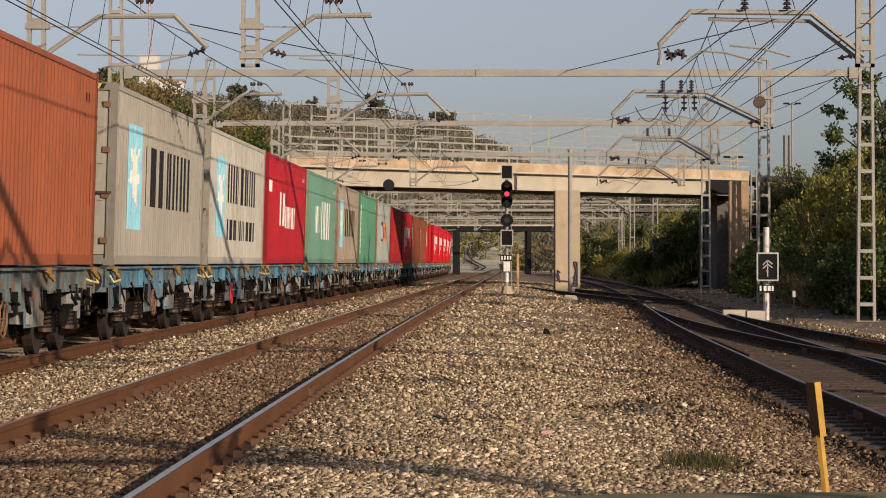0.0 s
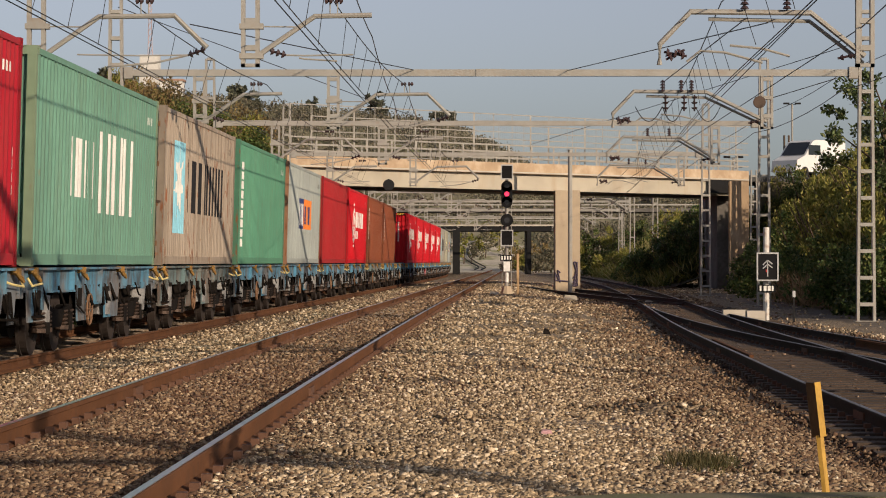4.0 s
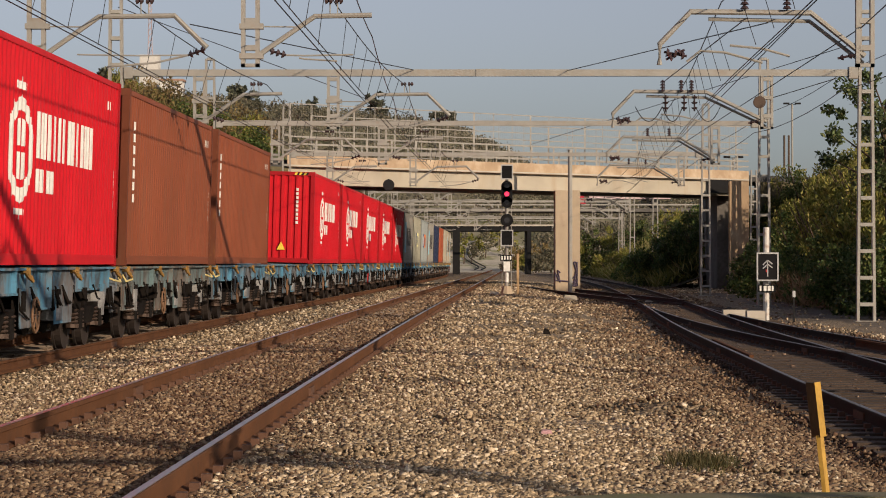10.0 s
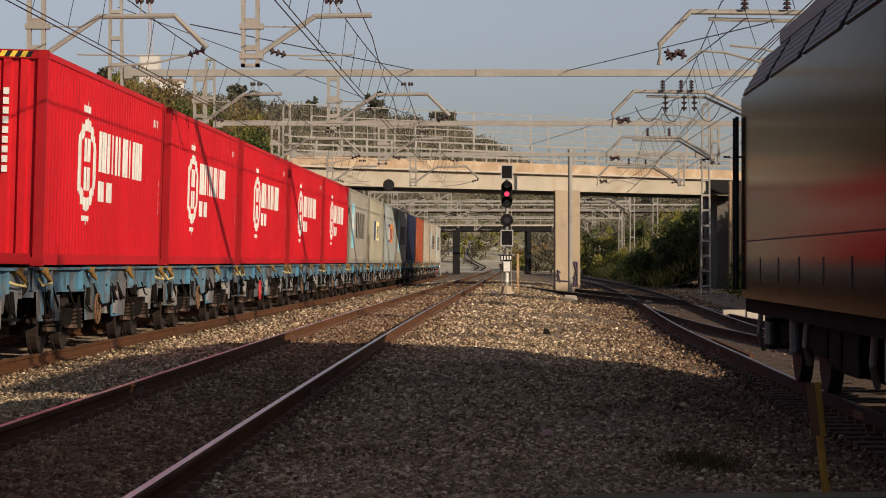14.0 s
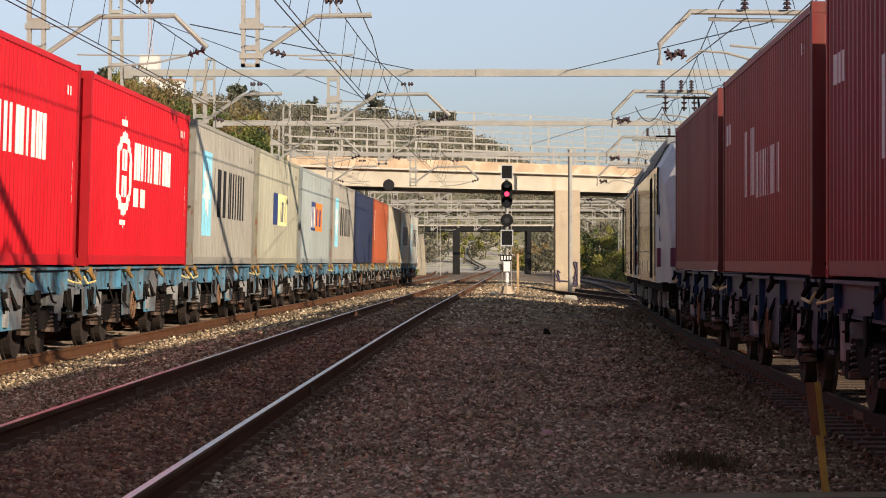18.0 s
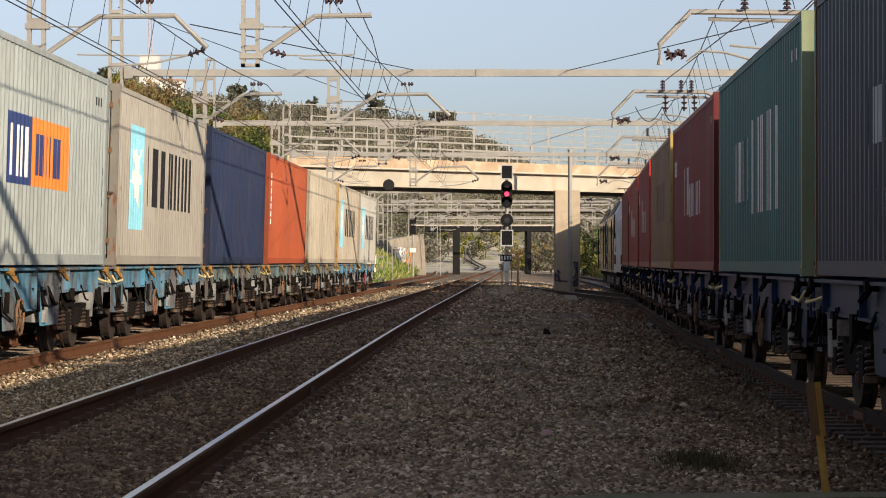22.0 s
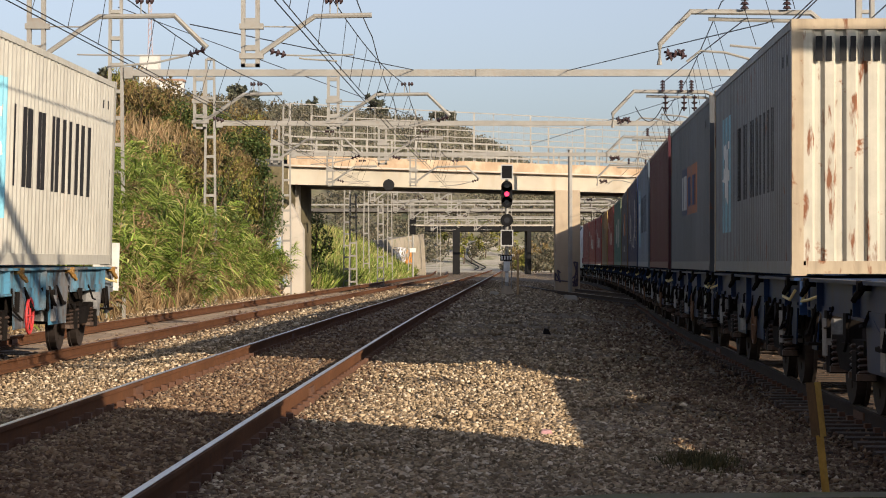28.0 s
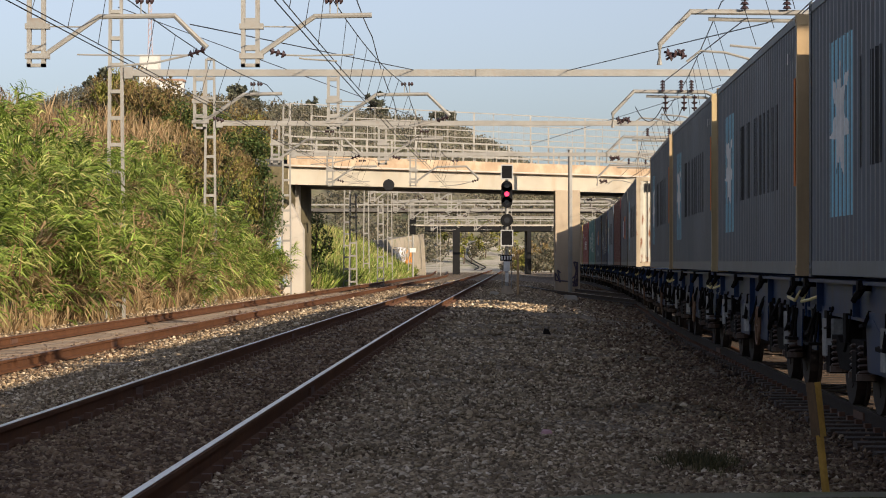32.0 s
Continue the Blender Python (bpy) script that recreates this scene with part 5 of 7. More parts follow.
def build_traffic():
    """A white van and two cars on the bridge, a lorry on the road behind."""
    M_VAN = plain("van_white", (0.75, 0.75, 0.74), 0.35, 0, 0.04)
    M_TYRE = plain("tyre", (0.02, 0.02, 0.02), 0.8)

    def van(label, L, W, H, col, nose):
        e = tagged(new("van"), label, "van")
        prof = [(0, 0.35), (L, 0.35), (L, H - 0.15), (L - 0.2, H), (nose + 0.3, H), (nose, H - 0.1), (nose * 0.55, H * 0.58), (0.1, H * 0.45)]
        mb = Mesh()
        k = len(prof)
        for y in (-W / 2, W / 2):
            mb.v += [(a, y, b) for a, b in prof]
        mb.f += [tuple(range(k)), tuple(reversed(range(k, 2 * k)))]
        for i in range(k):
            j = (i + 1) % k
            mb.f.append((j, i, k + i, k + j))
        part("body", mb, col, e)
        for s in (-1, 1):
            part("side_window", Mesh().box(nose * 0.75, nose + 0.7, s * (W / 2), s * (W / 2 + 0.012), H * 0.6, H * 0.86), M_GLASS, e)
            for x in (0.8, L - 0.9):
                part("wheel", Mesh().tube([(x, s * (W / 2 - 0.15), 0.33), (x, s * (W / 2 + 0.02), 0.33)], 0.33, 14), M_TYRE, e)
        mb = Mesh()
        mb.v += [(nose * 0.56, -W / 2 + 0.1, H * 0.6), (nose * 0.56, W / 2 - 0.1, H * 0.6), (nose - 0.01, W / 2 - 0.15, H - 0.14), (nose - 0.01, -W / 2 + 0.15, H - 0.14)]
        mb.v = [(x - 0.02, y, z + 0.01) for x, y, z in mb.v]
        mb.f.append((0, 3, 2, 1))
        part("windscreen", mb, M_GLASS, e)
        return e

    def drive(e, v, u_at, t_at, speed):
        rows = []
        for t in (0, 8, 16, 24, 32):
            p = BM @ Vector((u_at + speed * (t - t_at), v, 6.5))
            ang = math.degrees(math.atan2(BD.y, BD.x)) + (0 if speed < 0 else 180)
            rows.append((t, pose(p.x, p.y, p.z, 0, 0, ang)))
        ROAD_ROWS.append((e, rows))

    drive(van("white high-roofed panel van driving over the bridge", 4.5, 2.0, 2.3, M_VAN, 1.5), 2.6, 12.5, 6.0, -12.5)
    drive(van("white car driving over the bridge", 4.2, 1.75, 1.5, M_VAN, 1.4), 2.6, 15.3, 25.5, -12.5)
    part_road = tagged(new("far_road"), "grey road deck crossing far behind the bridge", "road", kind="structure")
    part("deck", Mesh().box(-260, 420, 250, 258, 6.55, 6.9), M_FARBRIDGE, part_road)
    part("barrier", Mesh().box(-260, 420, 249.9, 250.0, 7.2, 7.35), M_STEEL, part_road)
    for i in range(24):
        part("barrier_post", Mesh().box(-16 + i * 2.4, -15.9 + i * 2.4, 249.9, 250.0, 6.9, 7.2), M_STEEL, part_road)
    for x in (-60, 38, 66):
        part("pier", Mesh().box(x, x + 1.2, 251, 257, -0.3, 6.4), M_OLDCONC, part_road)
    lorry = tagged(new("lorry"), "lorry with a red cab and a pale box body", "lorry")
    part("box_body", Mesh().box(2.6, 11.0, -1.25, 1.25, 1.0, 3.6), plain("lorry_box", (0.65, 0.5, 0.5), 0.5), lorry)
    part("cab", Mesh().box(0, 2.2, -1.2, 1.2, 0.5, 2.9), plain("lorry_red", (0.5, 0.02, 0.04), 0.4), lorry)
    for x in (1.1, 4.0, 9.4):
        part("wheel", Mesh().tube([(x, -1.2, 0.5), (x, 1.2, 0.5)], 0.5, 12), M_TYRE, lorry)
    rows = [(t, pose(21.5 + 9.0 * (9.0 - t), 252.5, 6.9)) for t in (0, 8, 16, 24, 32)]
    ROAD_ROWS.append((lorry, rows))


build_bridge()
build_far_bridge()
build_traffic()

# ------------------------------------------------ plants and distance
def leaf_mat(name, c1, c2, c3):
    m = Mat(name, c1, 0.6)
    r = m.add("ShaderNodeNewGeometry").outputs["Random Per Island"]
    m.mix(m.ramp(r, 0.15, 0.7), c2)
    m.mix(m.ramp(r, 0.72, 0.9), c3)
    m.vary(0.35, 0.3).vary(1.4, 0.25)
    m.b.inputs["Specular IOR Level"].default_value = 0.25
    t = m.add("ShaderNodeBsdfTranslucent")
    a = m.add("ShaderNodeMixShader")
    a.inputs[0].default_value = 0.22
    out = m.nt.nodes["Material Output"]
    m.link(m.col, t.inputs[0])
    m.link(m.b.outputs[0], a.inputs[1])
    m.link(t.outputs[0], a.inputs[2])
    m.link(a.outputs[0], out.inputs[0])
    return m.done()


M_REED = leaf_mat("reed_leaf", (0.10, 0.155, 0.020), (0.215, 0.285, 0.048), (0.38, 0.38, 0.13))
M_DRYREED = leaf_mat("dry_reed", (0.26, 0.17, 0.08), (0.36, 0.26, 0.14), (0.17, 0.10, 0.045))
M_STRAW = leaf_mat("straw_grass", (0.30, 0.26, 0.09), (0.42, 0.36, 0.16), (0.24, 0.26, 0.06))
M_SHRUB = leaf_mat("shrub_leaf", (0.045, 0.075, 0.018), (0.085, 0.12, 0.03), (0.16, 0.15, 0.05))
M_OLIVE = leaf_mat("olive_shrub_leaf", (0.135, 0.15, 0.028), (0.24, 0.225, 0.048), (0.29, 0.24, 0.075))
M_RUSSET = leaf_mat("russet_scrub_leaf", (0.17, 0.115, 0.045), (0.25, 0.18, 0.075), (0.13, 0.12, 0.045))
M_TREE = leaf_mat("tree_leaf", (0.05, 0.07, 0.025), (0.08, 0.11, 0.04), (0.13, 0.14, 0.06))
# distance haze is mixed into the next two leaf colours, paler and greyer
M_CREST = leaf_mat("hazed_crest_leaf", (0.08, 0.088, 0.06), (0.105, 0.11, 0.075), (0.13, 0.13, 0.09))
M_HILL = leaf_mat("hazed_hill_leaf", (0.115, 0.112, 0.075), (0.155, 0.142, 0.095), (0.20, 0.165, 0.115))
M_BARK = plain("bark", (0.10, 0.07, 0.05), 0.9, 0, 0.25, 6, 0.5)
M_DRYGRASS = Mat("dry_hill_grass", (0.19, 0.17, 0.115), 0.95).vary(0.08, 0.2).stain((0.11, 0.12, 0.05), 0.45, 0.6, 0.8, 0.12).vary(0.6, 0.2).done()
M_EARTH = Mat("bank_earth", (0.17, 0.13, 0.08), 0.95).vary(0.5, 0.25).stain((0.07, 0.08, 0.03), 0.45, 0.65, 0.7, 0.8).bump(4, 0.6, 0.05).done()


def leaves_mesh(name, pos, axis, normal, length, width, m, bend=0.0):
    """Leaves as folded diamonds, all in one mesh; arrays of centres, directions and sizes."""
    k = len(pos)
    side = np.cross(axis, normal)
    side /= np.linalg.norm(side, axis=1)[:, None] + 1e-9
    L, W = length[:, None], width[:, None]
    tip = pos + axis * L
    tip[:, 2] -= bend * length
    mid = pos + axis * L * 0.5
    v = np.stack([pos, mid + side * W, tip, mid - side * W], 1).reshape(-1, 3)
    f = np.arange(4 * k, dtype=np.int32)
    me = bpy.data.meshes.new(name)
    me.vertices.add(4 * k)
    me.vertices.foreach_set("co", v.reshape(-1).astype(np.float32))
    me.loops.add(4 * k)
    me.loops.foreach_set("vertex_index", f)
    me.polygons.add(k)
    me.polygons.foreach_set("loop_start", np.arange(0, 4 * k, 4, dtype=np.int32))
    me.update(calc_edges=True)
    me.materials.append(m)
    return me


def unit(rng, k, up=0.0):
    d = rng.normal(0, 1, (k, 3))
    d[:, 2] += up
    return d / np.linalg.norm(d, axis=1)[:, None]


def clump_leaves(rng, centres, radii, per, size, up=0.4):
    """Leaves scattered towards the outside of many small clumps."""
    c = np.repeat(np.array(centres), per, 0)
    r = np.repeat(np.array(radii), per)[:, None]
    d = unit(rng, len(c))
    pos = c + d * r * rng.uniform(0.55, 1.05, (len(c), 1)) * np.array((1, 1, 0.85))
    ax = unit(rng, len(c), up)
    nm = unit(rng, len(c), 0.8)
    ln = rng.uniform(0.7, 1.3, len(c)) * size
    return pos, ax, nm, ln


def bank(name, rows, label):
    """A strip of rising ground: rows of (y, x foot, x top, height)."""
    mb = Mesh()
    n = 7
    for y, xf, xt, h in rows:
        for i in range(n):
            t = i / (n - 1)
            mb.v.append((xf + (xt - xf) * t, y, -0.3 + h * (t * t * (3 - 2 * t)) + 0.12 * noise.noise(Vector((xf + t * 9, y * 0.3, 1)))))
    for j in range(len(rows) - 1):
        for i in range(n - 1):
            a = j * n + i
            q = (a, a + 1, a + 1 + n, a + n)
            mb.f.append(q if rows[0][2] > rows[0][1] else q[::-1])
    return tagged(part(name, mb, M_EARTH), label, "ground", kind="structure")


def build_reeds():
    rng = np.random.default_rng(11)
    bank("ground_bank", [(30, -10.0, -24, 1.4), (60, -10.0, -24, 1.6), (90, -9.6, -20, 3.4), (112, -9.2, -15, 6.0), (119, -9.2, -13, 6.6), (126, -12.0, -16, 6.6), (140, -12.0, -18, 7.5)], "earth bank under the reeds")
    # canes stand in tufts; their leaves spring in sprays that arch one way
    k = 820
    y = rng.uniform(44, 117, k)
    d = rng.random(k) ** 1.3
    foot = np.interp(y, [30, 60, 90, 117], [-9.7, -9.5, -8.3, -8.2])
    x = foot - d * 9.5
    hgt = np.interp(y, [44, 62, 80, 100, 117], [5.0, 5.4, 5.5, 4.7, 3.2]) * rng.uniform(0.75, 1.1, k) * (0.60 + 0.50 * np.minimum(1, d * 2.5))
    # a few bend over in front of the mast
    x[:26], y[:26], hgt[:26] = rng.uniform(-9.3, -8.5, 26), rng.uniform(60, 65.3, 26), rng.uniform(2.6, 4.3, 26)
    d[:26] = 0.1
    gz = np.array([-0.3 + 1.2 * min(1, q) for q in d])
    pos, ax, nm, ln, wd, dry = [], [], [], [], [], []
    canes = Mesh()
    for i in range(k):
        lean = rng.normal((0.25, 0.0), 0.3)
        for q in range(5):
            m = 34
            t = rng.uniform(0.12, 1.0)
            c = np.array((x[i] + lean[0] * t + rng.normal(0, 0.34), y[i] + lean[1] * t + rng.normal(0, 0.5), gz[i] + 0.1 + t * hgt[i]))
            way = np.array((rng.normal(0.45, 0.7), rng.normal(-0.2, 0.6), rng.uniform(-0.25, 1.1)))
            a = way / np.linalg.norm(way) + rng.normal(0, 0.33, (m, 3))
            a /= np.linalg.norm(a, axis=1)[:, None]
            pos.append(c + rng.normal(0, (0.12, 0.14, 0.14), (m, 3))), ax.append(a), nm.append(unit(rng, m, 1.0))
            ln.append(rng.uniform(0.3, 0.85, m)), wd.append(rng.uniform(0.012, 0.032, m))
            dry.append(np.full(m, rng.random() < (0.5 if t * hgt[i] < 1.3 else 0.10)))
        bx, by = x[i] + rng.normal(0, 0.3), y[i] + rng.normal(0, 0.3)
        canes.tube([(bx, by, gz[i]), (bx + lean[0], by + lean[1], gz[i] + hgt[i] * rng.uniform(0.7, 1.0))], 0.014, 3)
    pos, ax, nm, ln, wd, dry = [np.concatenate(q) for q in (pos, ax, nm, ln, wd, dry)]
    me = leaves_mesh("reed_bed", pos[~dry], ax[~dry], nm[~dry], ln[~dry], wd[~dry], M_REED, 0.35)
    r = tagged(new("reed_bed", me), "dense sunlit bed of green giant reeds beside the track", "reeds", kind="stuff")
    tagged(part("canes", canes, M_DRYREED, r), kind="stuff")
    me = leaves_mesh("withered_leaves", pos[dry], ax[dry], nm[dry], ln[dry], wd[dry], M_DRYREED, 0.5)
    tagged(part("withered_leaves", me, M_DRYREED, r), kind="stuff")
    # dry plumes and stalks on the crest behind
    k = 16000
    y = rng.uniform(50, 122, k)
    x = np.interp(y, [50, 90, 122], [-16.5, -14.0, -12.0]) - rng.random(k) * 5
    z = np.interp(y, [50, 75, 100, 122], [4.8, 6.1, 7.0, 7.4]) - rng.random(k) * 3.2
    a = rng.normal(0, 0.35, (k, 3))
    a[:, 2] = 1
    a /= np.linalg.norm(a, axis=1)[:, None]
    me = leaves_mesh("dry_reeds", np.stack([x, y, z], 1), a, unit(rng, k), rng.uniform(0.6, 1.5, k), rng.uniform(0.012, 0.03, k), M_DRYREED)
    tagged(new("dry_reeds", me), "brown dry reed stalks on the crest of the bank", "reeds", kind="stuff")
    # the grassy slope beyond the bridge
    bank("ground_bank", [(133, -7.6, -16, 3.0), (160, -5.7, -15, 3.4), (200, -4.5, -14, 3.6), (240, -3.4, -12, 3.8), (276, -3.0, -11, 4.2)], "grassy bank beyond the bridge")
    k = 42000
    y = 134 + 142 * rng.random(k)
    d = rng.random(k)
    x = np.array([track_a(v) for v in y]) - 2.7 - d * 9.0
    z = -0.3 + 3.4 * d * d * (3 - 2 * d) + rng.random(k) * (0.4 + 0.9 * np.minimum(1, d * 3))
    a = rng.normal(0, 0.5, (k, 3))
    a[:, 2] = 0.8
    a /= np.linalg.norm(a, axis=1)[:, None]
    dry = rng.random(k) < 0.15 + 0.55 * d
    for flag, m, label in ((False, M_REED, "tall green grass on the bank beyond the bridge"), (True, M_STRAW, "straw-coloured tall grass on the bank beyond the bridge")):
        s = dry == flag
        q = int(s.sum())
        me = leaves_mesh("tall_grass", np.stack([x, y, z], 1)[s], a[s], unit(rng, q, 0.5), rng.uniform(0.5, 1.3, q), rng.uniform(0.018, 0.045, q), m)
        tagged(new("tall_grass", me), label, "grass", kind="stuff")
    k = 26000
    y = 150 + 120 * rng.random(k)
    d = rng.random(k)
    tr = np.interp(y, [141, 167, 200, 260, 340], [10.4, 11.2, 12.0, 13.5, 18.0])
    x = tr + 2.4 + d * 9.0
    z = -0.3 + 3.0 * d * d * (3 - 2 * d) + rng.random(k) * (0.3 + 1.3 * np.minimum(1, d * 3))
    a = rng.normal(0, 0.5, (k, 3))
    a[:, 2] = 0.8
    a /= np.linalg.norm(a, axis=1)[:, None]
    bank("ground_bank", [(150, 12.8, 22, 3.0), (200, 14.2, 23.5, 3.0), (270, 16.6, 26, 3.0)], "grassy bank seen under the second span")
    dry = rng.random(k) < 0.25 + 0.5 * d
    for flag, m, label in ((False, M_OLIVE, "olive grass on the bank beyond the second span"), (True, M_STRAW, "straw grass on the bank beyond the second span")):
        s = dry == flag
        q = int(s.sum())
        me = leaves_mesh("tall_grass", np.stack([x, y, z], 1)[s], a[s], unit(rng, q, 0.5), rng.uniform(0.5, 1.3, q), rng.uniform(0.02, 0.05, q), m)
        tagged(new("tall_grass", me), label, "grass", kind="stuff")
    # dry grass under the shrubs
    k = 2600
    y = 82 + 15 * rng.random(k)
    x = np.interp(y, [66, 100], [11.2, 13.0]) + 0.2 + rng.random(k) * 1.8
    a = rng.normal(0, 0.4, (k, 3))
    a[:, 2] = 1
    a /= np.linalg.norm(a, axis=1)[:, None]
    me = leaves_mesh("tall_grass", np.stack([x, y, -0.25 + 0.5 * rng.random(k)], 1), a, unit(rng, k), rng.uniform(0.4, 1.2, k), rng.uniform(0.012, 0.03, k), M_DRYREED)
    tagged(new("tall_grass", me), "brown dry grass at the foot of the shrubs", "grass", kind="stuff")
    # dry grass at the foot
    k = 6500
    y = 40 + 80 * rng.random(k)
    x = np.interp(y, [30, 60, 90, 117], [-9.6, -9.5, -9.0, -8.0]) - rng.random(k) * 1.6 + 0.3
    a = rng.normal(0, 0.4, (k, 3))
    a[:, 2] = 1
    a /= np.linalg.norm(a, axis=1)[:, None]
    me = leaves_mesh("dry_grass", np.stack([x, y, np.full(k, -0.2)], 1), a, unit(rng, k), rng.uniform(0.25, 0.75, k), rng.uniform(0.012, 0.03, k), M_DRYREED)
    tagged(new("dry_grass", me), "dry straw-coloured grass along the track edge", "grass", kind="stuff")


def build_shrubs():
    rng = np.random.default_rng(5)

    def shrub(x, y, z, r, h, m, label, per=70, size=0.16, n=None):
        e = tagged(new("shrub"), label, "shrub", group="shrubs on the bank")
        tb = Mesh()
        for i in range(5):
            a = i * 1.26
            tb.tube([(x, y, z - 0.1), (x + 0.3 * r * math.cos(a), y + 0.3 * r * math.sin(a), z + h * 0.45), (x + 0.7 * r * math.cos(a), y + 0.7 * r * math.sin(a), z + h * 0.8)], 0.05, 4, 0.02)
        part("trunk", tb, M_BARK, e)
        n = n or int(16 + r * 9)
        c, rr = [], []
        for i in range(n):
            a, q = rng.uniform(0, 6.28), math.sqrt(rng.random())
            hh = rng.random()
            w = r * (0.95 - 0.45 * hh) * q
            c.append((x + w * math.cos(a), y + w * math.sin(a), z + 0.2 + hh * h * (1.05 - 0.35 * q)))
            rr.append(rng.uniform(0.28, 0.6) * max(1.0, r * 0.35))
        spiky = m is not M_SHRUB
        p, ax, nm, ln = clump_leaves(rng, c, rr, per, size * (1.35 if spiky else 1.0), 1.3 if spiky else 0.4)
        part("foliage", leaves_mesh("foliage", p, ax, nm, ln, ln * (0.17 if spiky else 0.3), m), m, e)

    bank("ground_bank", [(62, 12.4, 26, 3.4), (80, 12.6, 27, 3.6), (110, 14.5, 30, 4.4), (140, 17.9, 36, 5.4), (175, 20.0, 40, 5.0), (230, 21.5, 46, 3.0)], "earth bank on the far side of the tracks")
    green, olive = "dark green leafy shrub on the bank", "olive-green sunlit shrub on the bank"
    # the bank beside the diverging track, row by row
    i = 0
    for y in range(66, 140, 6):
        foot = float(np.interp(y, [66, 100, 130, 142], [12.6, 13.2, 16.3, 18.3]))
        for dx, z, r, h in ((0.6, -0.2, 1.5, 2.2), (2.6, 0.5, 2.0, 3.9), (5.0, 1.6, 2.5, 5.0), (8.0, 2.6, 2.8, 5.6)):
            m = M_OLIVE if dx > 4 or (dx > 2 and i % 3 > 0) else M_SHRUB
            grow = float(np.interp(y, [66, 84, 104], [0.42, 0.6, 1.0]))
            shrub(foot + dx + rng.uniform(-0.5, 0.5), y + rng.uniform(-1.5, 1.5), z, r, h * rng.uniform(0.85, 1.15) * grow, m, olive if m is M_OLIVE else green, 80, 0.17)
            i += 1
    # the scrub seen under the bridge, rising away from the diverging track
    for y in range(158, 330, 17):
        for dx, z, h in ((4.0, 0.0, 2.2), (8.6, 1.8, 4.2)):
            m = M_OLIVE if rng.random() < 0.6 else M_SHRUB
            shrub(track_r(y) + dx + rng.uniform(-0.5, 0.5), y + rng.uniform(-3, 3), z - 0.2, rng.uniform(2.0, 2.8), h * rng.uniform(0.85, 1.2), m, "scrub on the bank seen under the bridge", 55, 0.22)
    for i in range(5):
        t = i / 15
        shrub(-13.0 + t * 8.6, 150 + t * 110 + rng.uniform(-6, 6), 0.2, rng.uniform(1.8, 2.6), 3.6 - 0.6 * t + rng.uniform(-0.6, 0.9), M_OLIVE if i % 2 else M_REED, "sunlit green scrub beyond the bridge", 60, 0.22)
    # brown scrub on the crest left of the bridge, and greenery beyond the second bridge
    for i in range(8):
        shrub(-10.4 - 6.5 * rng.random(), 108 + 9 * rng.random(), rng.uniform(2.6, 4.4), rng.uniform(1.6, 2.3), rng.uniform(2.6, 3.6), (M_RUSSET, M_OLIVE, M_SHRUB)[i % 3], "russet and olive scrub on the crest beside the bridge")
    for i in range(20):
        t = (i + rng.random()) / 20
        shrub(-17.5 + t * 8.2, 122 + 10 * rng.random(), 7.2 - 1.7 * t, rng.uniform(1.7, 2.4), rng.uniform(3.6, 5.0) - 1.2 * t, (M_RUSSET, M_RUSSET, M_OLIVE, M_RUSSET, M_SHRUB)[i % 5], "russet scrub beside the road approach", 90, 0.15)
    for i in range(10):
        t = i / 9
        shrub(21.2 + t * 5.5, 136 + 6 * rng.random(), 1.6 + 1.8 * t, rng.uniform(1.9, 2.5), rng.uniform(5.2, 6.6), M_OLIVE if i % 3 else M_SHRUB, "tall olive shrub beside the bridge end", 90, 0.16)
    for i in range(6):
        t = i / 5
        shrub(19.0 + t * 3.6, 141.5 + 2 * rng.random(), 0.2 + t, 1.6, rng.uniform(5.6, 6.6), M_OLIVE if i % 2 else M_SHRUB, "tall olive shrub beside the bridge end", 120, 0.15)
    for i in range(8):
        shrub(15.2 + 1.5 * i, 286 + 6 * rng.random(), -0.2, 2.2, rng.uniform(4.6, 6.6), M_SHRUB if i % 3 else M_OLIVE, "green shrub closing the view under the second span", 90, 0.22)
    for i in range(13):
        t = i / 12
        shrub((-8.5 + t * 12) if i < 4 else (7.5 + t * 9.0), 330 + 50 * rng.random(), 0.0, rng.uniform(1.5, 2.4), rng.uniform(2.0, 5.0) if i >= 4 else 4.5, (M_OLIVE, M_HILL, M_RUSSET)[i % 3], "sunlit scrub beyond the second bridge", 45, 0.35, 26)
    for i in range(3):
        t = i / 13
        shrub(-12.5 + t * 7.5, 140 + 22 * rng.random() + 60 * t, 0.0, rng.uniform(1.6, 2.4), rng.uniform(2.2, 3.2), (M_REED, M_OLIVE)[i % 2], "sunlit green scrub beyond the bridge", 60, 0.2)
    for i in range(9):
        t = i / 8
        shrub(-10.9 + t * 2.3, 113.5 + 2.5 * rng.random(), 1.0 - 0.9 * t, rng.uniform(1.2, 1.6), rng.uniform(5.6, 6.3) - 0.2 * t, (M_RUSSET, M_OLIVE, M_SHRUB)[i % 3], "olive and russet scrub in front of the road approach", 90, 0.14)
    for i in range(12):
        t = i / 11
        shrub(-11.4 + t * 2.7, 117.2 + 2.2 * rng.random(), 2.6 - 0.6 * t, 1.25, rng.uniform(3.6, 4.8), (M_RUSSET, M_RUSSET, M_OLIVE)[i % 3] if t < 0.8 else M_SHRUB, "russet scrub in front of the road approach", 150, 0.13)
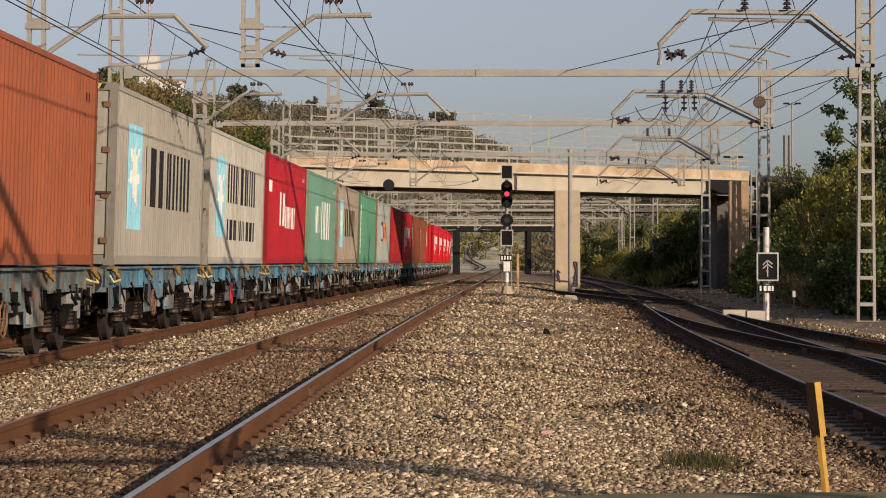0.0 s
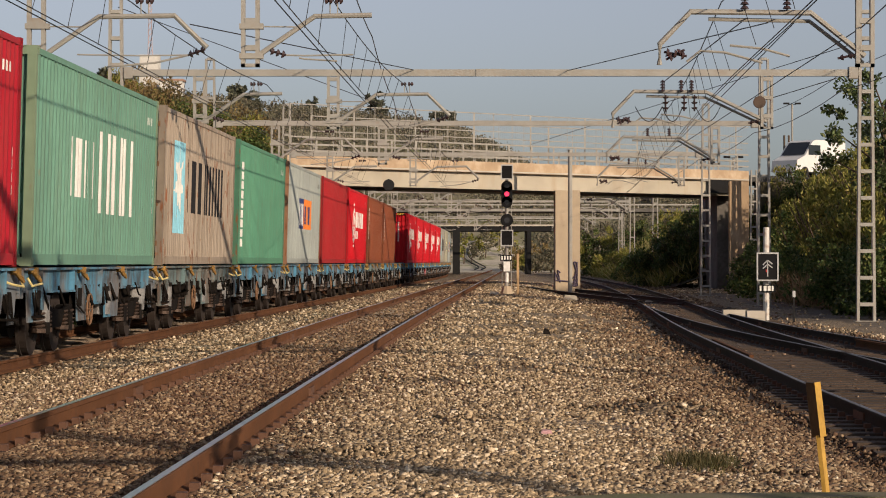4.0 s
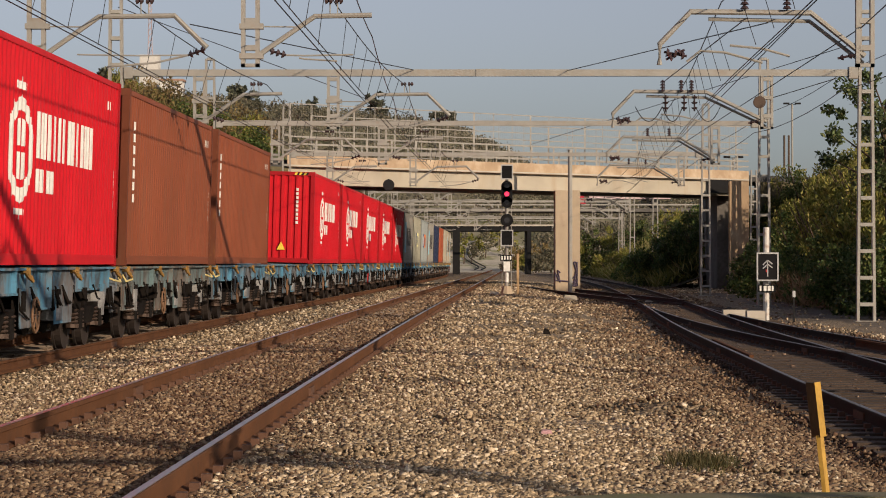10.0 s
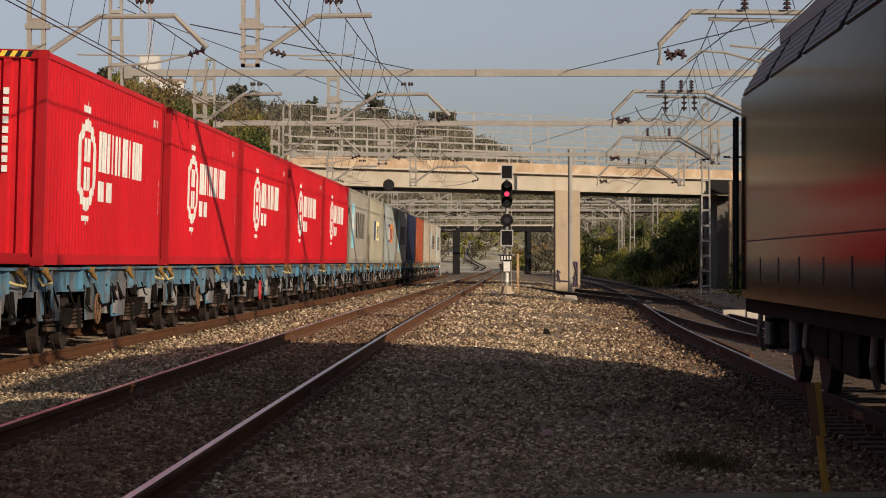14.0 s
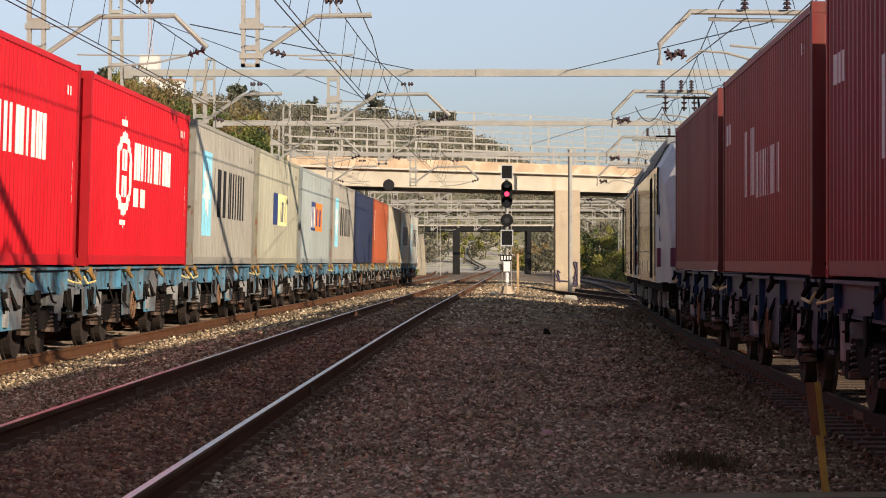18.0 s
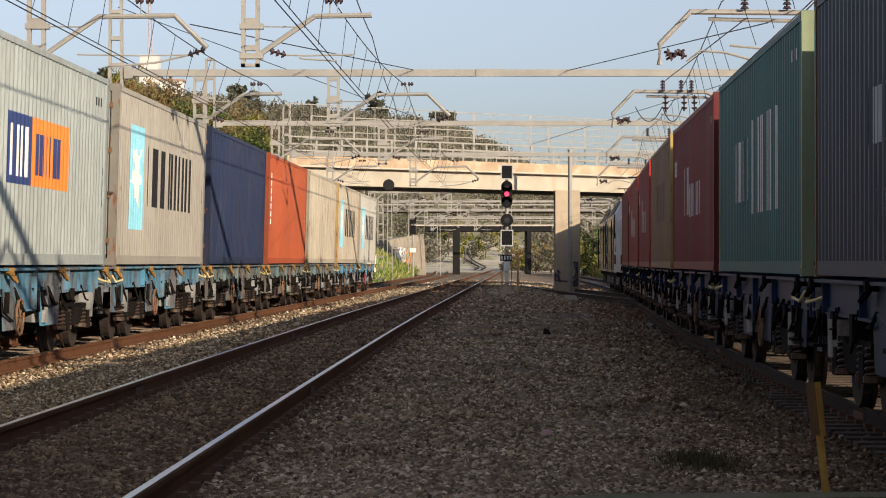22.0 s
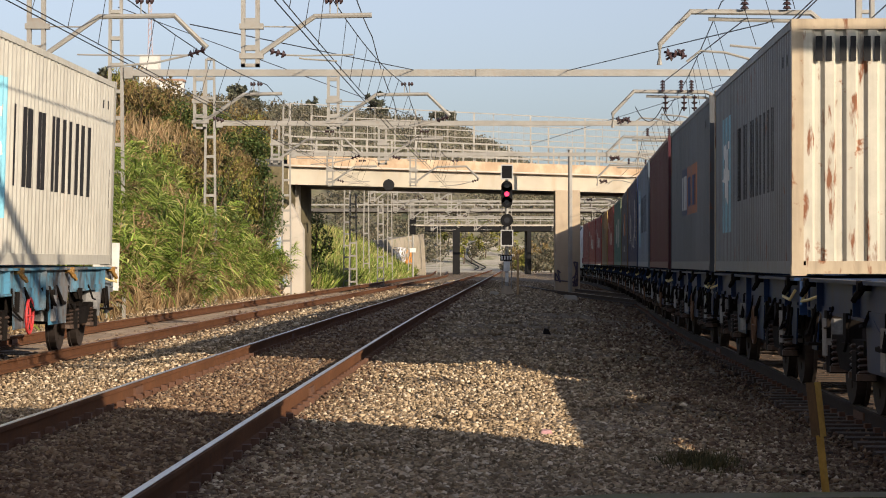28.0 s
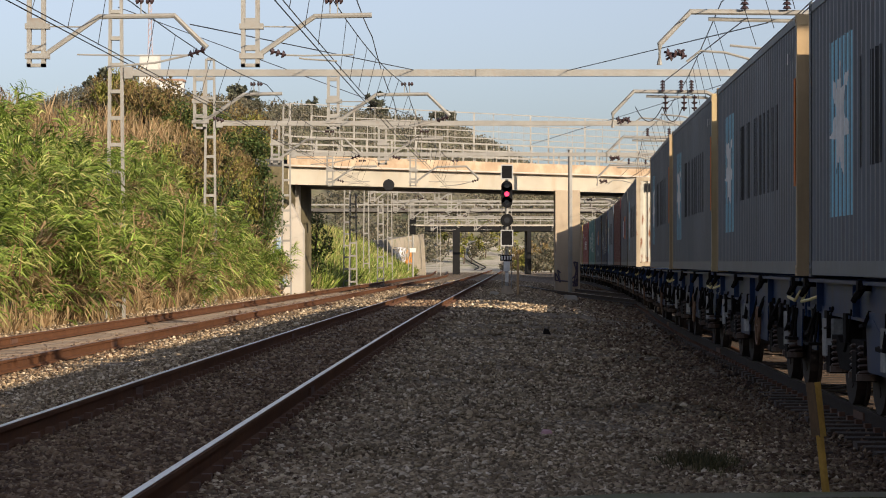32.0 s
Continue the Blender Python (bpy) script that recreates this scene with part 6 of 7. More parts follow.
    # dense dark shrubs behind the second span, and low ones along the near foot of the bank
    for x, y, z, r, h in ((14.9, 154, 0.0, 1.9, 3.4), (16.0, 152, 0.0, 1.6, 4.2), (15.6, 156, 0.2, 2.1, 4.4), (14.2, 158, -0.2, 1.9, 3.0), (16.6, 154, 0.3, 1.9, 4.6), (13.4, 162, -0.2, 1.7, 2.4), (15.2, 163, 0.2, 2.2, 4.2)):
        shrub(x, y, z, r, h, M_SHRUB, "dense dark green shrub behind the second span", 110, 0.17)
    for x, y, h in ((12.7, 68.5, 1.6), (13.3, 72, 1.9), (12.8, 77, 1.8), (14.2, 75, 2.4), (13.4, 80, 2.2)):
        shrub(x, y, -0.1, 1.5, h, M_SHRUB, "low dark green shrub at the foot of the bank", 110, 0.13)
    # dark shrubs by the bridge abutment and on the bank crest behind the reeds
    for x, y, z, r, h in ((-9.6, 118, 1.6, 1.7, 3.6), (-11.5, 121, 2.6, 2.2, 4.0), (-8.6, 131, 0.2, 1.8, 4.6), (-7.4, 138, 0.0, 1.6, 4.4), (-10.5, 136, 0.5, 2.2, 5.4), (-13.5, 112, 4.0, 2.4, 3.2), (-16.5, 106, 3.6, 2.4, 3.6)):
        shrub(x, y, z, r, h, M_SHRUB, "dark shrub beside the bridge abutment")


def build_tree(x, y, z, h, r, label, m, seed, n=46, per=90, size=0.2):
    rng = np.random.default_rng(seed)
    e = tagged(new("tree"), label, "tree")
    tb = Mesh().tube([(x, y, z - 0.3), (x + 0.15, y, z + h * 0.3), (x - 0.1, y, z + h * 0.62), (x, y, z + h * 0.85)], 0.16, 8, 0.05)
    c, rr = [], []
    for i in range(n):
        a = rng.uniform(0, 6.28)
        hh = rng.uniform(0.30, 1.0)
        w = r * math.sqrt(rng.random()) * (1.1 - 0.6 * abs(hh - 0.6))
        p = (x + w * math.cos(a), y + w * math.sin(a), z + h * hh)
        c.append(p)
        rr.append(rng.uniform(0.22, 0.5) * r * 0.36)
        if i % 3 == 0:
            s = max(0.25, hh - 0.25)
            tb.tube([(x, y, z + h * s), ((x + p[0]) / 2, (y + p[1]) / 2, z + h * (s + hh) / 2), p], 0.05, 5, 0.015)
    part("trunk", tb, M_BARK, e)
    p, ax, nm, ln = clump_leaves(rng, c, rr, per, size, 0.1)
    part("crown", leaves_mesh("crown", p, ax, nm, ln, ln * 0.32, m), m, e)


def hill_height(x, y):
    """A wooded ridge behind the bridge, falling towards the right."""
    px = 784 + 4314 * x / y
    top = np.interp(px, [-600, 60, 140, 185, 300, 420, 520, 660, 800, 880, 960, 1100, 1700], [20, 33.5, 36.5, 38, 36, 34.6, 32.8, 31.5, 29.0, 24.5, 19, 15, 11])
    return top * math.exp(-((y - 520) / (70 if y < 520 else 110)) ** 2)


def build_hill():
    rng = np.random.default_rng(3)
    mb = Mesh()
    xs = [-260 + 8 * i for i in range(62)]
    ys = [330 + 14 * i for i in range(28)]
    for y in ys:
        for x in xs:
            mb.v.append((x, y, -0.3 + hill_height(x, y) + 1.2 * min(1, hill_height(x, y) / 12) * noise.noise(Vector((x * 0.04, y * 0.04, 0)))))
    k = len(xs)
    for j in range(len(ys) - 1):
        for i in range(k - 1):
            a = j * k + i
            mb.f.append((a, a + 1, a + 1 + k, a + k))
    tagged(part("ground_hill", mb, M_DRYGRASS), "wooded hill rising behind the bridge", "hill", kind="structure")
    n = 3900
    y = 395 + 135 * rng.random(n) ** 0.8
    x = (rng.uniform(-260, 330, n)) * y / 4314 * 3.0
    c, rr = [], []
    for a, b in zip(x, y):
        if b < 445 and 0.0016 < a / b < 0.036:
            continue
        c.append((a, b, -0.3 + hill_height(a, b) + rng.uniform(0.3, 1.6)))
        rr.append(rng.uniform(1.0, 2.3))
    p, ax, nm, ln = clump_leaves(rng, c, rr, 62, 0.42)
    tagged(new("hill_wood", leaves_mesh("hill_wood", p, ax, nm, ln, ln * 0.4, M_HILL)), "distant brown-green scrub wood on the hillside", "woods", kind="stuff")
    # single dark pines standing out on the crest
    for px, h in ((165, 6), (190, 7), (212, 6), (420, 7), (445, 6), (548, 6), (658, 9), (668, 7), (775, 6), (790, 7), (865, 4)):
        yy = 515
        xx = (px - 784) / 4314 * yy
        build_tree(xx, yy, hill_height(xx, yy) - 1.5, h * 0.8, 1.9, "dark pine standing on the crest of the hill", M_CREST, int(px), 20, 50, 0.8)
    # a mast and two pale buildings on the hill
    e = tagged(new("radio_mast"), "red and white lattice radio mast above a pale block", "mast")
    bx, by = -62.5, 520
    part("plinth", Mesh().box(bx - 2.0, bx + 2.0, by - 2, by + 2, 36, 45.5), plain("pale_render", (0.62, 0.60, 0.56), 0.8), e)
    mb = Mesh()
    for sx in (-0.5, 0.5):
        mb.tube([(bx + sx, by, 45), (bx + sx * 0.3, by, 57)], 0.07, 4)
    for i in range(9):
        z = 45.5 + i * 1.25
        mb.tube([(bx - 0.45, by, z), (bx + 0.45, by, z + 1.2)], 0.07, 4)
    part("lattice", mb, plain("mast_red", (0.5, 0.36, 0.33), 0.7), e)
    e = tagged(new("house"), "small white house among the trees on the hill", "house")
    bx = -57.0
    part("wall", Mesh().box(bx - 2.3, bx + 2.3, 511, 516, 33, 39.4), plain("white_render", (0.72, 0.71, 0.68), 0.8), e)
    part("roof", Mesh().box(bx - 2.6, bx + 2.6, 510.6, 516.4, 39.4, 39.8), plain("roof_tile", (0.4, 0.25, 0.18), 0.8), e)
    mb = Mesh()
    for y in range(332, 452, 6):
        for x in range(-4, 20, 2):
            mb.v.append((x, y, hill_height(x, y) - 0.2))
    for j in range(19):
        for i in range(11):
            a = j * 12 + i
            mb.f.append((a, a + 1, a + 13, a + 12))
    tagged(part("ground_slope", mb, Mat("pale_bare_earth", (0.52, 0.47, 0.38), 0.95).vary(0.3, 0.2).stain((0.15, 0.16, 0.06), 0.5, 0.62, 0.8, 0.35).vary(1.5, 0.2).done()), "pale bare earth slope beyond the second bridge", "ground", kind="structure")
    for i in range(9):
        x = 0.9 + 1.25 * i
        y = 395 + 35 * rng.random()
        e = tagged(new("tree"), "thin pale tree on the bare slope", "tree", group="trees on the slope")
        z = hill_height(x, y) - 0.4
        part("trunk", Mesh().tube([(x, y, z), (x + 0.2, y, z + 3.5)], 0.12, 5, 0.04), M_BARK, e)
        p, ax, nm, ln = clump_leaves(rng, [(x + rng.normal(0, 0.8), y, z + rng.uniform(1.2, 5)) for _ in range(12)], [rng.uniform(0.4, 0.8) for _ in range(12)], 30, 0.4)
        part("crown", leaves_mesh("crown", p, ax, nm, ln, ln * 0.35, (M_OLIVE, M_HILL)[i % 2]), M_HILL, e)
    # two dark pipes winding up the slope beyond the second bridge
    way = [(370, 5.32), (385, 6.16), (401, 4.74), (412, 3.73), (424, 4.15)]
    e = tagged(new("pipeline"), "pair of dark pipes winding up the pale slope", "pipe")
    for dx in (-0.5, 0.5):
        pts = []
        for i in range(28):
            y = 370 + 2 * i
            pts.append((hermite(way, y) + dx, y, hill_height(hermite(way, y), y)))
        part("pipe", Mesh().tube(pts, 0.10, 6), M_DARKMETAL, e)
    # hazy town and trees beyond, low on the horizon
    w = tagged(new("far_wood"), "low hazy line of distant trees and roofs", "woods", kind="stuff")
    mb = Mesh()
    for i in range(90):
        x = -220 + i * 7 + rng.uniform(-2, 2)
        h = rng.uniform(5, 12)
        mb.tube([(x, 820, -1), (x + 1, 820, h * 0.7), (x, 820, h)], rng.uniform(5, 8), 7, 2.0)
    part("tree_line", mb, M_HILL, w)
    for px, py, wd, h, col in ((860, 860, 20, 13, (0.55, 0.5, 0.45)), (1110, 700, 36, 14, (0.45, 0.42, 0.4)), (1190, 720, 26, 12, (0.5, 0.44, 0.4))):
        x = (px - 784) / 4314 * py
        e = tagged(new("apartment_block"), "distant pale flat-roofed building with rows of windows", "building")
        part("wall", Mesh().box(x - wd / 2, x + wd / 2, py, py + 12, -0.3, h), plain("far_render", col, 0.8), e)
        part("roof", Mesh().box(x - wd / 2 - 0.4, x + wd / 2 + 0.4, py - 0.4, py + 12.4, h, h + 0.5), M_OLDCONC, e)
        for fl in range(int(h / 3.2)):
            for k in range(int(wd / 4)):
                xx = x - wd / 2 + 2 + k * 4
                part("window", Mesh().box(xx - 0.7, xx + 0.7, py - 0.06, py + 0.02, 1.2 + fl * 3.1, 2.6 + fl * 3.1), M_GLASS, e)


build_reeds()
build_shrubs()
build_tree(15.3, 84.0, 2.6, 5.2, 2.4, "leafy dark green tree rising over the bank", M_TREE, 21, 60, 80, 0.17)
build_tree(17.2, 86.0, 2.6, 4.2, 1.9, "leafy dark green tree rising over the bank", M_TREE, 22, 40, 80, 0.17)
build_hill()

# ------------------------------------------------ ground and tracks
def stone_mat(name, c1, c2, c3, island=True):
    m = Mat(name, c1, 0.95)
    if island:
        r = m.add("ShaderNodeNewGeometry").outputs["Random Per Island"]
        m.mix(m.ramp(r, 0.2, 0.75), c2)
        m.mix(m.ramp(r, 0.80, 0.98), c3)
    else:
        v = m.add("ShaderNodeTexVoronoi")
        v.inputs["Scale"].default_value = 24
        m.link(m.co, v.inputs["Vector"])
        s = m.add("ShaderNodeSeparateColor")
        m.link(v.outputs["Color"], s.inputs[0])
        m.mix(m.ramp(s.outputs[0], 0.2, 0.8), c2)
        m.mix(m.ramp(s.outputs[1], 0.75, 0.95), c3)
        b = m.add("ShaderNodeBump")
        b.invert = True
        b.inputs["Strength"].default_value = 1.0
        b.inputs["Distance"].default_value = 0.035
        m.link(v.outputs["Distance"], b.inputs["Height"])
        m.h = b.outputs[0]
    m.vary(0.45, 0.16).vary(30, 0.14)
    return m.done()


M_BALLAST = stone_mat("ballast_bed", (0.15, 0.108, 0.066), (0.28, 0.215, 0.14), (0.08, 0.058, 0.038), False)
M_STONE = stone_mat("ballast_stone", (0.19, 0.135, 0.08), (0.40, 0.304, 0.19), (0.62, 0.515, 0.38))
M_STONE_RUST = stone_mat("rusty_ballast_stone", (0.105, 0.058, 0.032), (0.205, 0.135, 0.078), (0.35, 0.26, 0.165))
M_STONE_OILY = stone_mat("oily_ballast_stone", (0.045, 0.028, 0.018), (0.11, 0.062, 0.036), (0.22, 0.15, 0.10))
M_BED_OILY = stone_mat("oily_bed", (0.035, 0.024, 0.017), (0.065, 0.042, 0.028), (0.02, 0.015, 0.012), False)
M_RAIL = Mat("rail_rust", (0.13, 0.056, 0.025), 0.95, 0.0).vary(1.2, 0.2).stain((0.07, 0.035, 0.02), 0.45, 0.7, 0.6, 6.0).bump(40, 0.2).done()
M_RAILTOP = Mat("rail_running_band", (0.55, 0.53, 0.51), 0.28, 1.0).vary(2.0, 0.08).done()
M_RAILTOP_DULL = Mat("rail_dull_band", (0.30, 0.20, 0.15), 0.5, 0.6).vary(2.0, 0.1).done()
M_SLEEPER = Mat("sleeper_concrete", (0.30, 0.24, 0.18), 0.9).vary(2.0, 0.2).each(0.15).stain((0.18, 0.09, 0.045), 0.4, 0.7, 0.7, 3.0).bump(30, 0.3).done()
M_TIMBER = Mat("sleeper_timber", (0.062, 0.040, 0.026), 0.9).vary(3.0, 0.2, (8, 1, 1)).each(0.25).bump(10, 0.5, 0.01, (1, 12, 6)).done()
M_RAIL = matt(M_RAIL, 0.15)
# oiled steel, its colour darkened further for the rail faces in shade
M_RAIL_OIL_SHADE = matt(plain("oiled_shaded_rail", (0.028, 0.018, 0.014), 0.8, 0, 0.3, 3.0, 0.2), 0.15)
M_RAILTOP_GREASY = Mat("rail_greasy_band", (0.15, 0.13, 0.12), 0.38, 0.8).vary(2.0, 0.15).done()
M_CLIP = plain("rail_clip_rust", (0.13, 0.065, 0.04), 0.8)


def build_ground():
    g = Mesh()
    ys = [-150, -100] + [-60 + i * 4 for i in range(15)] + [i * 1.0 for i in range(0, 14)] + [14 + i * 0.25 for i in range(180)] + [59 + i * 1.0 for i in range(91)] + [150 + i * 10 for i in range(25)] + [420, 600, 1000, 2000, 4000]
    us = [-4000, -1000, -300, -100, -40, -20] + [-14 + 0.4 * i for i in range(0, 88)] + [25, 40, 100, 300, 1000, 4000]
    for y in ys:
        for u in us:
            x = u + track_b(min(y, 300))
            z = ground_z(x, y) if y < 300 else -0.1
            if 5 < y < 120 and abs(u) < 12:
                z += 0.05 * (noise.noise(Vector((x * 0.7, y * 0.35, 0))) if 1.8 < u < 4.8 or -3.4 < u < -1.6 else 0.2 * noise.noise(Vector((x, y * 0.5, 0))))
            g.v.append((x, y, z))
    k = len(us)
    for i in range(len(ys) - 1):
        for j in range(k - 1):
            a = i * k + j
            g.f.append((a, a + 1, a + 1 + k, a + k))
    tagged(part("ground", g, M_BALLAST), "grey and rust-brown railway ballast ground", "ground", kind="structure")


def build_stones():
    rng = np.random.default_rng(7)
    cube = np.array([(x, y, z) for z in (-1, 1) for y in (-1, 1) for x in (-1, 1)], float)
    quads = np.array(((0, 2, 3, 1), (4, 5, 7, 6), (0, 1, 5, 4), (2, 6, 7, 3), (0, 4, 6, 2), (1, 3, 7, 5)))
    n = 150000
    # more stones close by, fewer far off
    lo, hi = 12.5, 75.0
    q = rng.random(n)
    y = 1 / (1 / lo - q * (1 / lo - 1 / hi))
    far = 48000
    n += far
    y = np.concatenate([y, 70 + 110 * rng.random(far)])
    x = (rng.random(n) * 2 - 1) * y * np.where(y > 75, 0.15, 0.19)
    tb = -2.722 + bend(y)
    ta = tb - 4.852
    tr = np.array([track_r(v) for v in y])
    keep = np.ones(n, bool)
    for c in (ta, tb, tr):
        for r in (-0.87, 0.87):
            keep &= abs(x - c - r) > np.where(y > 70, 0.17, 0.11)
    near_r = (x > tr - 1.45) & (x < tr + np.where((y > 26) & (y < 86), 2.6, 1.45)) & (y < 125)
    keep &= ~near_r | (rng.random(n) < 0.75)
    keep &= ~((x > tr + np.interp(y, [24, 90], [4.4, 2.2])) & (y < 125) & (rng.random(n) < 0.93))
    x, y, tb, ta, tr, near_r = x[keep], y[keep], tb[keep], ta[keep], tr[keep], near_r[keep]
    rust = (np.minimum(np.minimum(abs(x - tb), abs(x - ta)), abs(x - tr) * 0.46) + rng.normal(0, 0.3, len(x))) < 1.25
    oily = (x > tr - 1.3 + rng.normal(0, 0.2, len(x))) & (x < tr + np.interp(y, [40, 88], [3.6, 1.5])) & (y < 66 + rng.normal(0, 6, len(x)))
    sort = np.where(oily, 2, np.where(rust, 1, 0))
    for flag, name, m, label in ((0, "loose_ballast", M_STONE, "loose pale crushed-stone ballast"), (1, "rusty_ballast", M_STONE_RUST, "crushed-stone ballast stained rust-brown beside the rails"), (2, "oily_ballast", M_STONE_OILY, "dark oil-stained ballast round the timber sleepers")):
        sel = np.nonzero(sort == flag)[0]
        k = len(sel)
        size = rng.uniform(0.009, 0.025, (k, 1, 1)) * np.where(y[sel] > 70, 2.2, np.clip(y[sel] / 30, 0.95, 1.6))[:, None, None]
        v = cube[None] * rng.uniform(0.15, 1.32, (k, 8, 3)) * rng.uniform(0.5, 1.4, (k, 1, 3)) * size
        a = rng.uniform(0, 6.28, (3, k))
        for ax, ang in zip(((1, 2), (0, 2), (0, 1)), a):
            c, s = np.cos(ang)[:, None], np.sin(ang)[:, None]
            p, r = v[:, :, ax[0]].copy(), v[:, :, ax[1]].copy()
            v[:, :, ax[0]], v[:, :, ax[1]] = p * c - r * s, p * s + r * c
        v[:, :, 2] *= 0.72
        gz = np.array([ground_z(a_, b_) for a_, b_ in zip(x[sel], y[sel])])
        v[:, :, 0] += x[sel][:, None]
        v[:, :, 1] += y[sel][:, None]
        crib = near_r[sel]
        v[:, :, 2] += (gz + np.where(crib, rng.uniform(-0.01, 0.055, k), 0.0) + 0.008 + rng.uniform(-0.006, 0.02, k))[:, None]
        f = (quads[None] + 8 * np.arange(k)[:, None, None]).reshape(-1, 4)
        me = bpy.data.meshes.new(name)
        me.vertices.add(8 * k)
        me.vertices.foreach_set("co", v.reshape(-1).astype(np.float32))
        me.loops.add(f.size)
        me.loops.foreach_set("vertex_index", f.reshape(-1).astype(np.int32))
        me.polygons.add(len(f))
        me.polygons.foreach_set("loop_start", np.arange(0, f.size, 4, dtype=np.int32))
        me.update(calc_edges=True)
        me.materials.append(m)
        tagged(new(name, me), label, "ballast", kind="stuff")


RAIL = [(-0.075, -0.17), (0.075, -0.17), (0.075, -0.15), (0.012, -0.13), (0.012, -0.045), (0.035, -0.035), (0.035, -0.004), (0.028, 0), (-0.028, 0), (-0.035, -0.004), (-0.035, -0.035), (-0.012, -0.045), (-0.012, -0.13), (-0.075, -0.15)]
BAND = [(-0.024, 0.001), (0.024, 0.001), (0.024, 0.005), (-0.024, 0.005)]


def track_path(fn, off, top, y0, y1, step=2.5):
    rows = []
    n = max(2, int((y1 - y0) / step))
    for i in range(n + 1):
        y = y0 + (y1 - y0) * i / n
        s = (fn(y + 0.5) - fn(y - 0.5))
        c = 1 / math.hypot(1, s)
        side = (c, -s * c)
        rows.append(((fn(y) + side[0] * off, y + side[1] * off, top), side))
    return rows


def build_tracks():
    sl = Mesh().box(-1.3, 1.3, -0.13, 0.13, -0.20, 0.0).data("sleeper", M_SLEEPER)
    tm = Mesh().box(-1.35, 1.35, -0.13, 0.13, -0.20, 0.0).data("sleeper", M_TIMBER)
    for fn, key, y0, y1, cant, band, timber in ((track_a, "a", -60, 395, 0.05, M_RAILTOP_DULL, False), (track_b, "b", -60, 420, 0.0, M_RAILTOP, False), (track_r, "r", -150, 330, 0.0, M_RAILTOP_GREASY, True), (track_d, "r", 24, 92, 0.0, M_RAILTOP_GREASY, True)):
        top = RAIL_TOP[key]
        tr = tagged(new("railway_track"), "rust-brown steel rails with a worn bright top, on sleepers in ballast", "railway track", kind="structure")
        clips = Mesh()
        for off, lift in ((-0.87, cant), (0.87, 0)):
            rl = part("rail", Mesh().strip(RAIL, track_path(fn, off, top + lift, y0, y1)), M_RAIL_OIL_SHADE if timber else M_RAIL, tr)
            part("running_band", Mesh().strip(BAND, track_path(fn, off, top + lift, y0, y1)), band, rl)
            y = 9.0
            while y < 90 and fn is not track_a:
                s = fn(y + 0.5) - fn(y - 0.5)
                for q in (-0.10, 0.10):
                    x = fn(y) + off + q
                    clips.box(x - 0.03, x + 0.03, y - 0.05 - s * off, y + 0.05 - s * off, top + lift - 0.17, top + lift - 0.10)
                y += 0.6
            # fishplates where rail lengths meet
            for y in (24.5, 42.5, 60.5, 78.5):
                x = fn(y) + off
                part("fishplate", Mesh().box(x - 0.032, x + 0.032, y - 0.3, y + 0.3, top + lift - 0.13, top + lift - 0.05), M_CLIP, tr)
        tagged(part("rail_clips", clips, M_CLIP, tr), kind="stuff")
        if fn is track_d:
            # guard rails at the crossing
            part("guard_rail", Mesh().strip(RAIL, track_path(fn, 0.70, top, 38, 46)), M_RAIL, tr)
            part("guard_rail", Mesh().strip(RAIL, track_path(track_r, -0.72, top, 38, 46)), M_RAIL, tr)
            continue
        y = 8.0
        n = 0
        rnd = random.Random(4)
        while y < 120 and n < 185:
            s = fn(y + 0.5) - fn(y - 0.5)
            o = new("sleeper", tm if timber else sl)
            o.parent = tr
            wide = 1.0
            o.matrix_basis = Matrix.LocRotScale((fn(y) + (0.6 if timber and 30 < y < 88 else 0), y, top - (0.145 if timber else 0.165)), Euler((0, math.atan2(cant, 1.74), -math.atan(s) + (rnd.uniform(-0.025, 0.025) if timber else 0))), (1.25 if timber and 30 < y < 88 else wide, 1, 1))
            y += 0.6 + (rnd.uniform(-0.07, 0.07) if timber else 0.0)
            n += 1


CROSS = [(90, 7.18), (100, 6.6), (112, 5.95), (130, 5.15), (160, 4.5), (200, 4.45), (230, 4.9)]


def build_crossover():
    """The rails that lead from the diverging line across to the main line."""
    tr = tagged(new("railway_track"), "dark rails of the crossover between the two lines", "railway track", kind="structure")
    for off, y1 in ((0.0, 225), (1.74, 128)):
        rl = part("rail", Mesh().strip(RAIL, track_path(lambda y: hermite(CROSS, y), off, 0.0, 90, y1)), M_RAIL_OIL_SHADE, tr)
        part("running_band", Mesh().strip(BAND, track_path(lambda y: hermite(CROSS, y), off, 0.0, 90, y1)), M_RAILTOP_GREASY, rl)


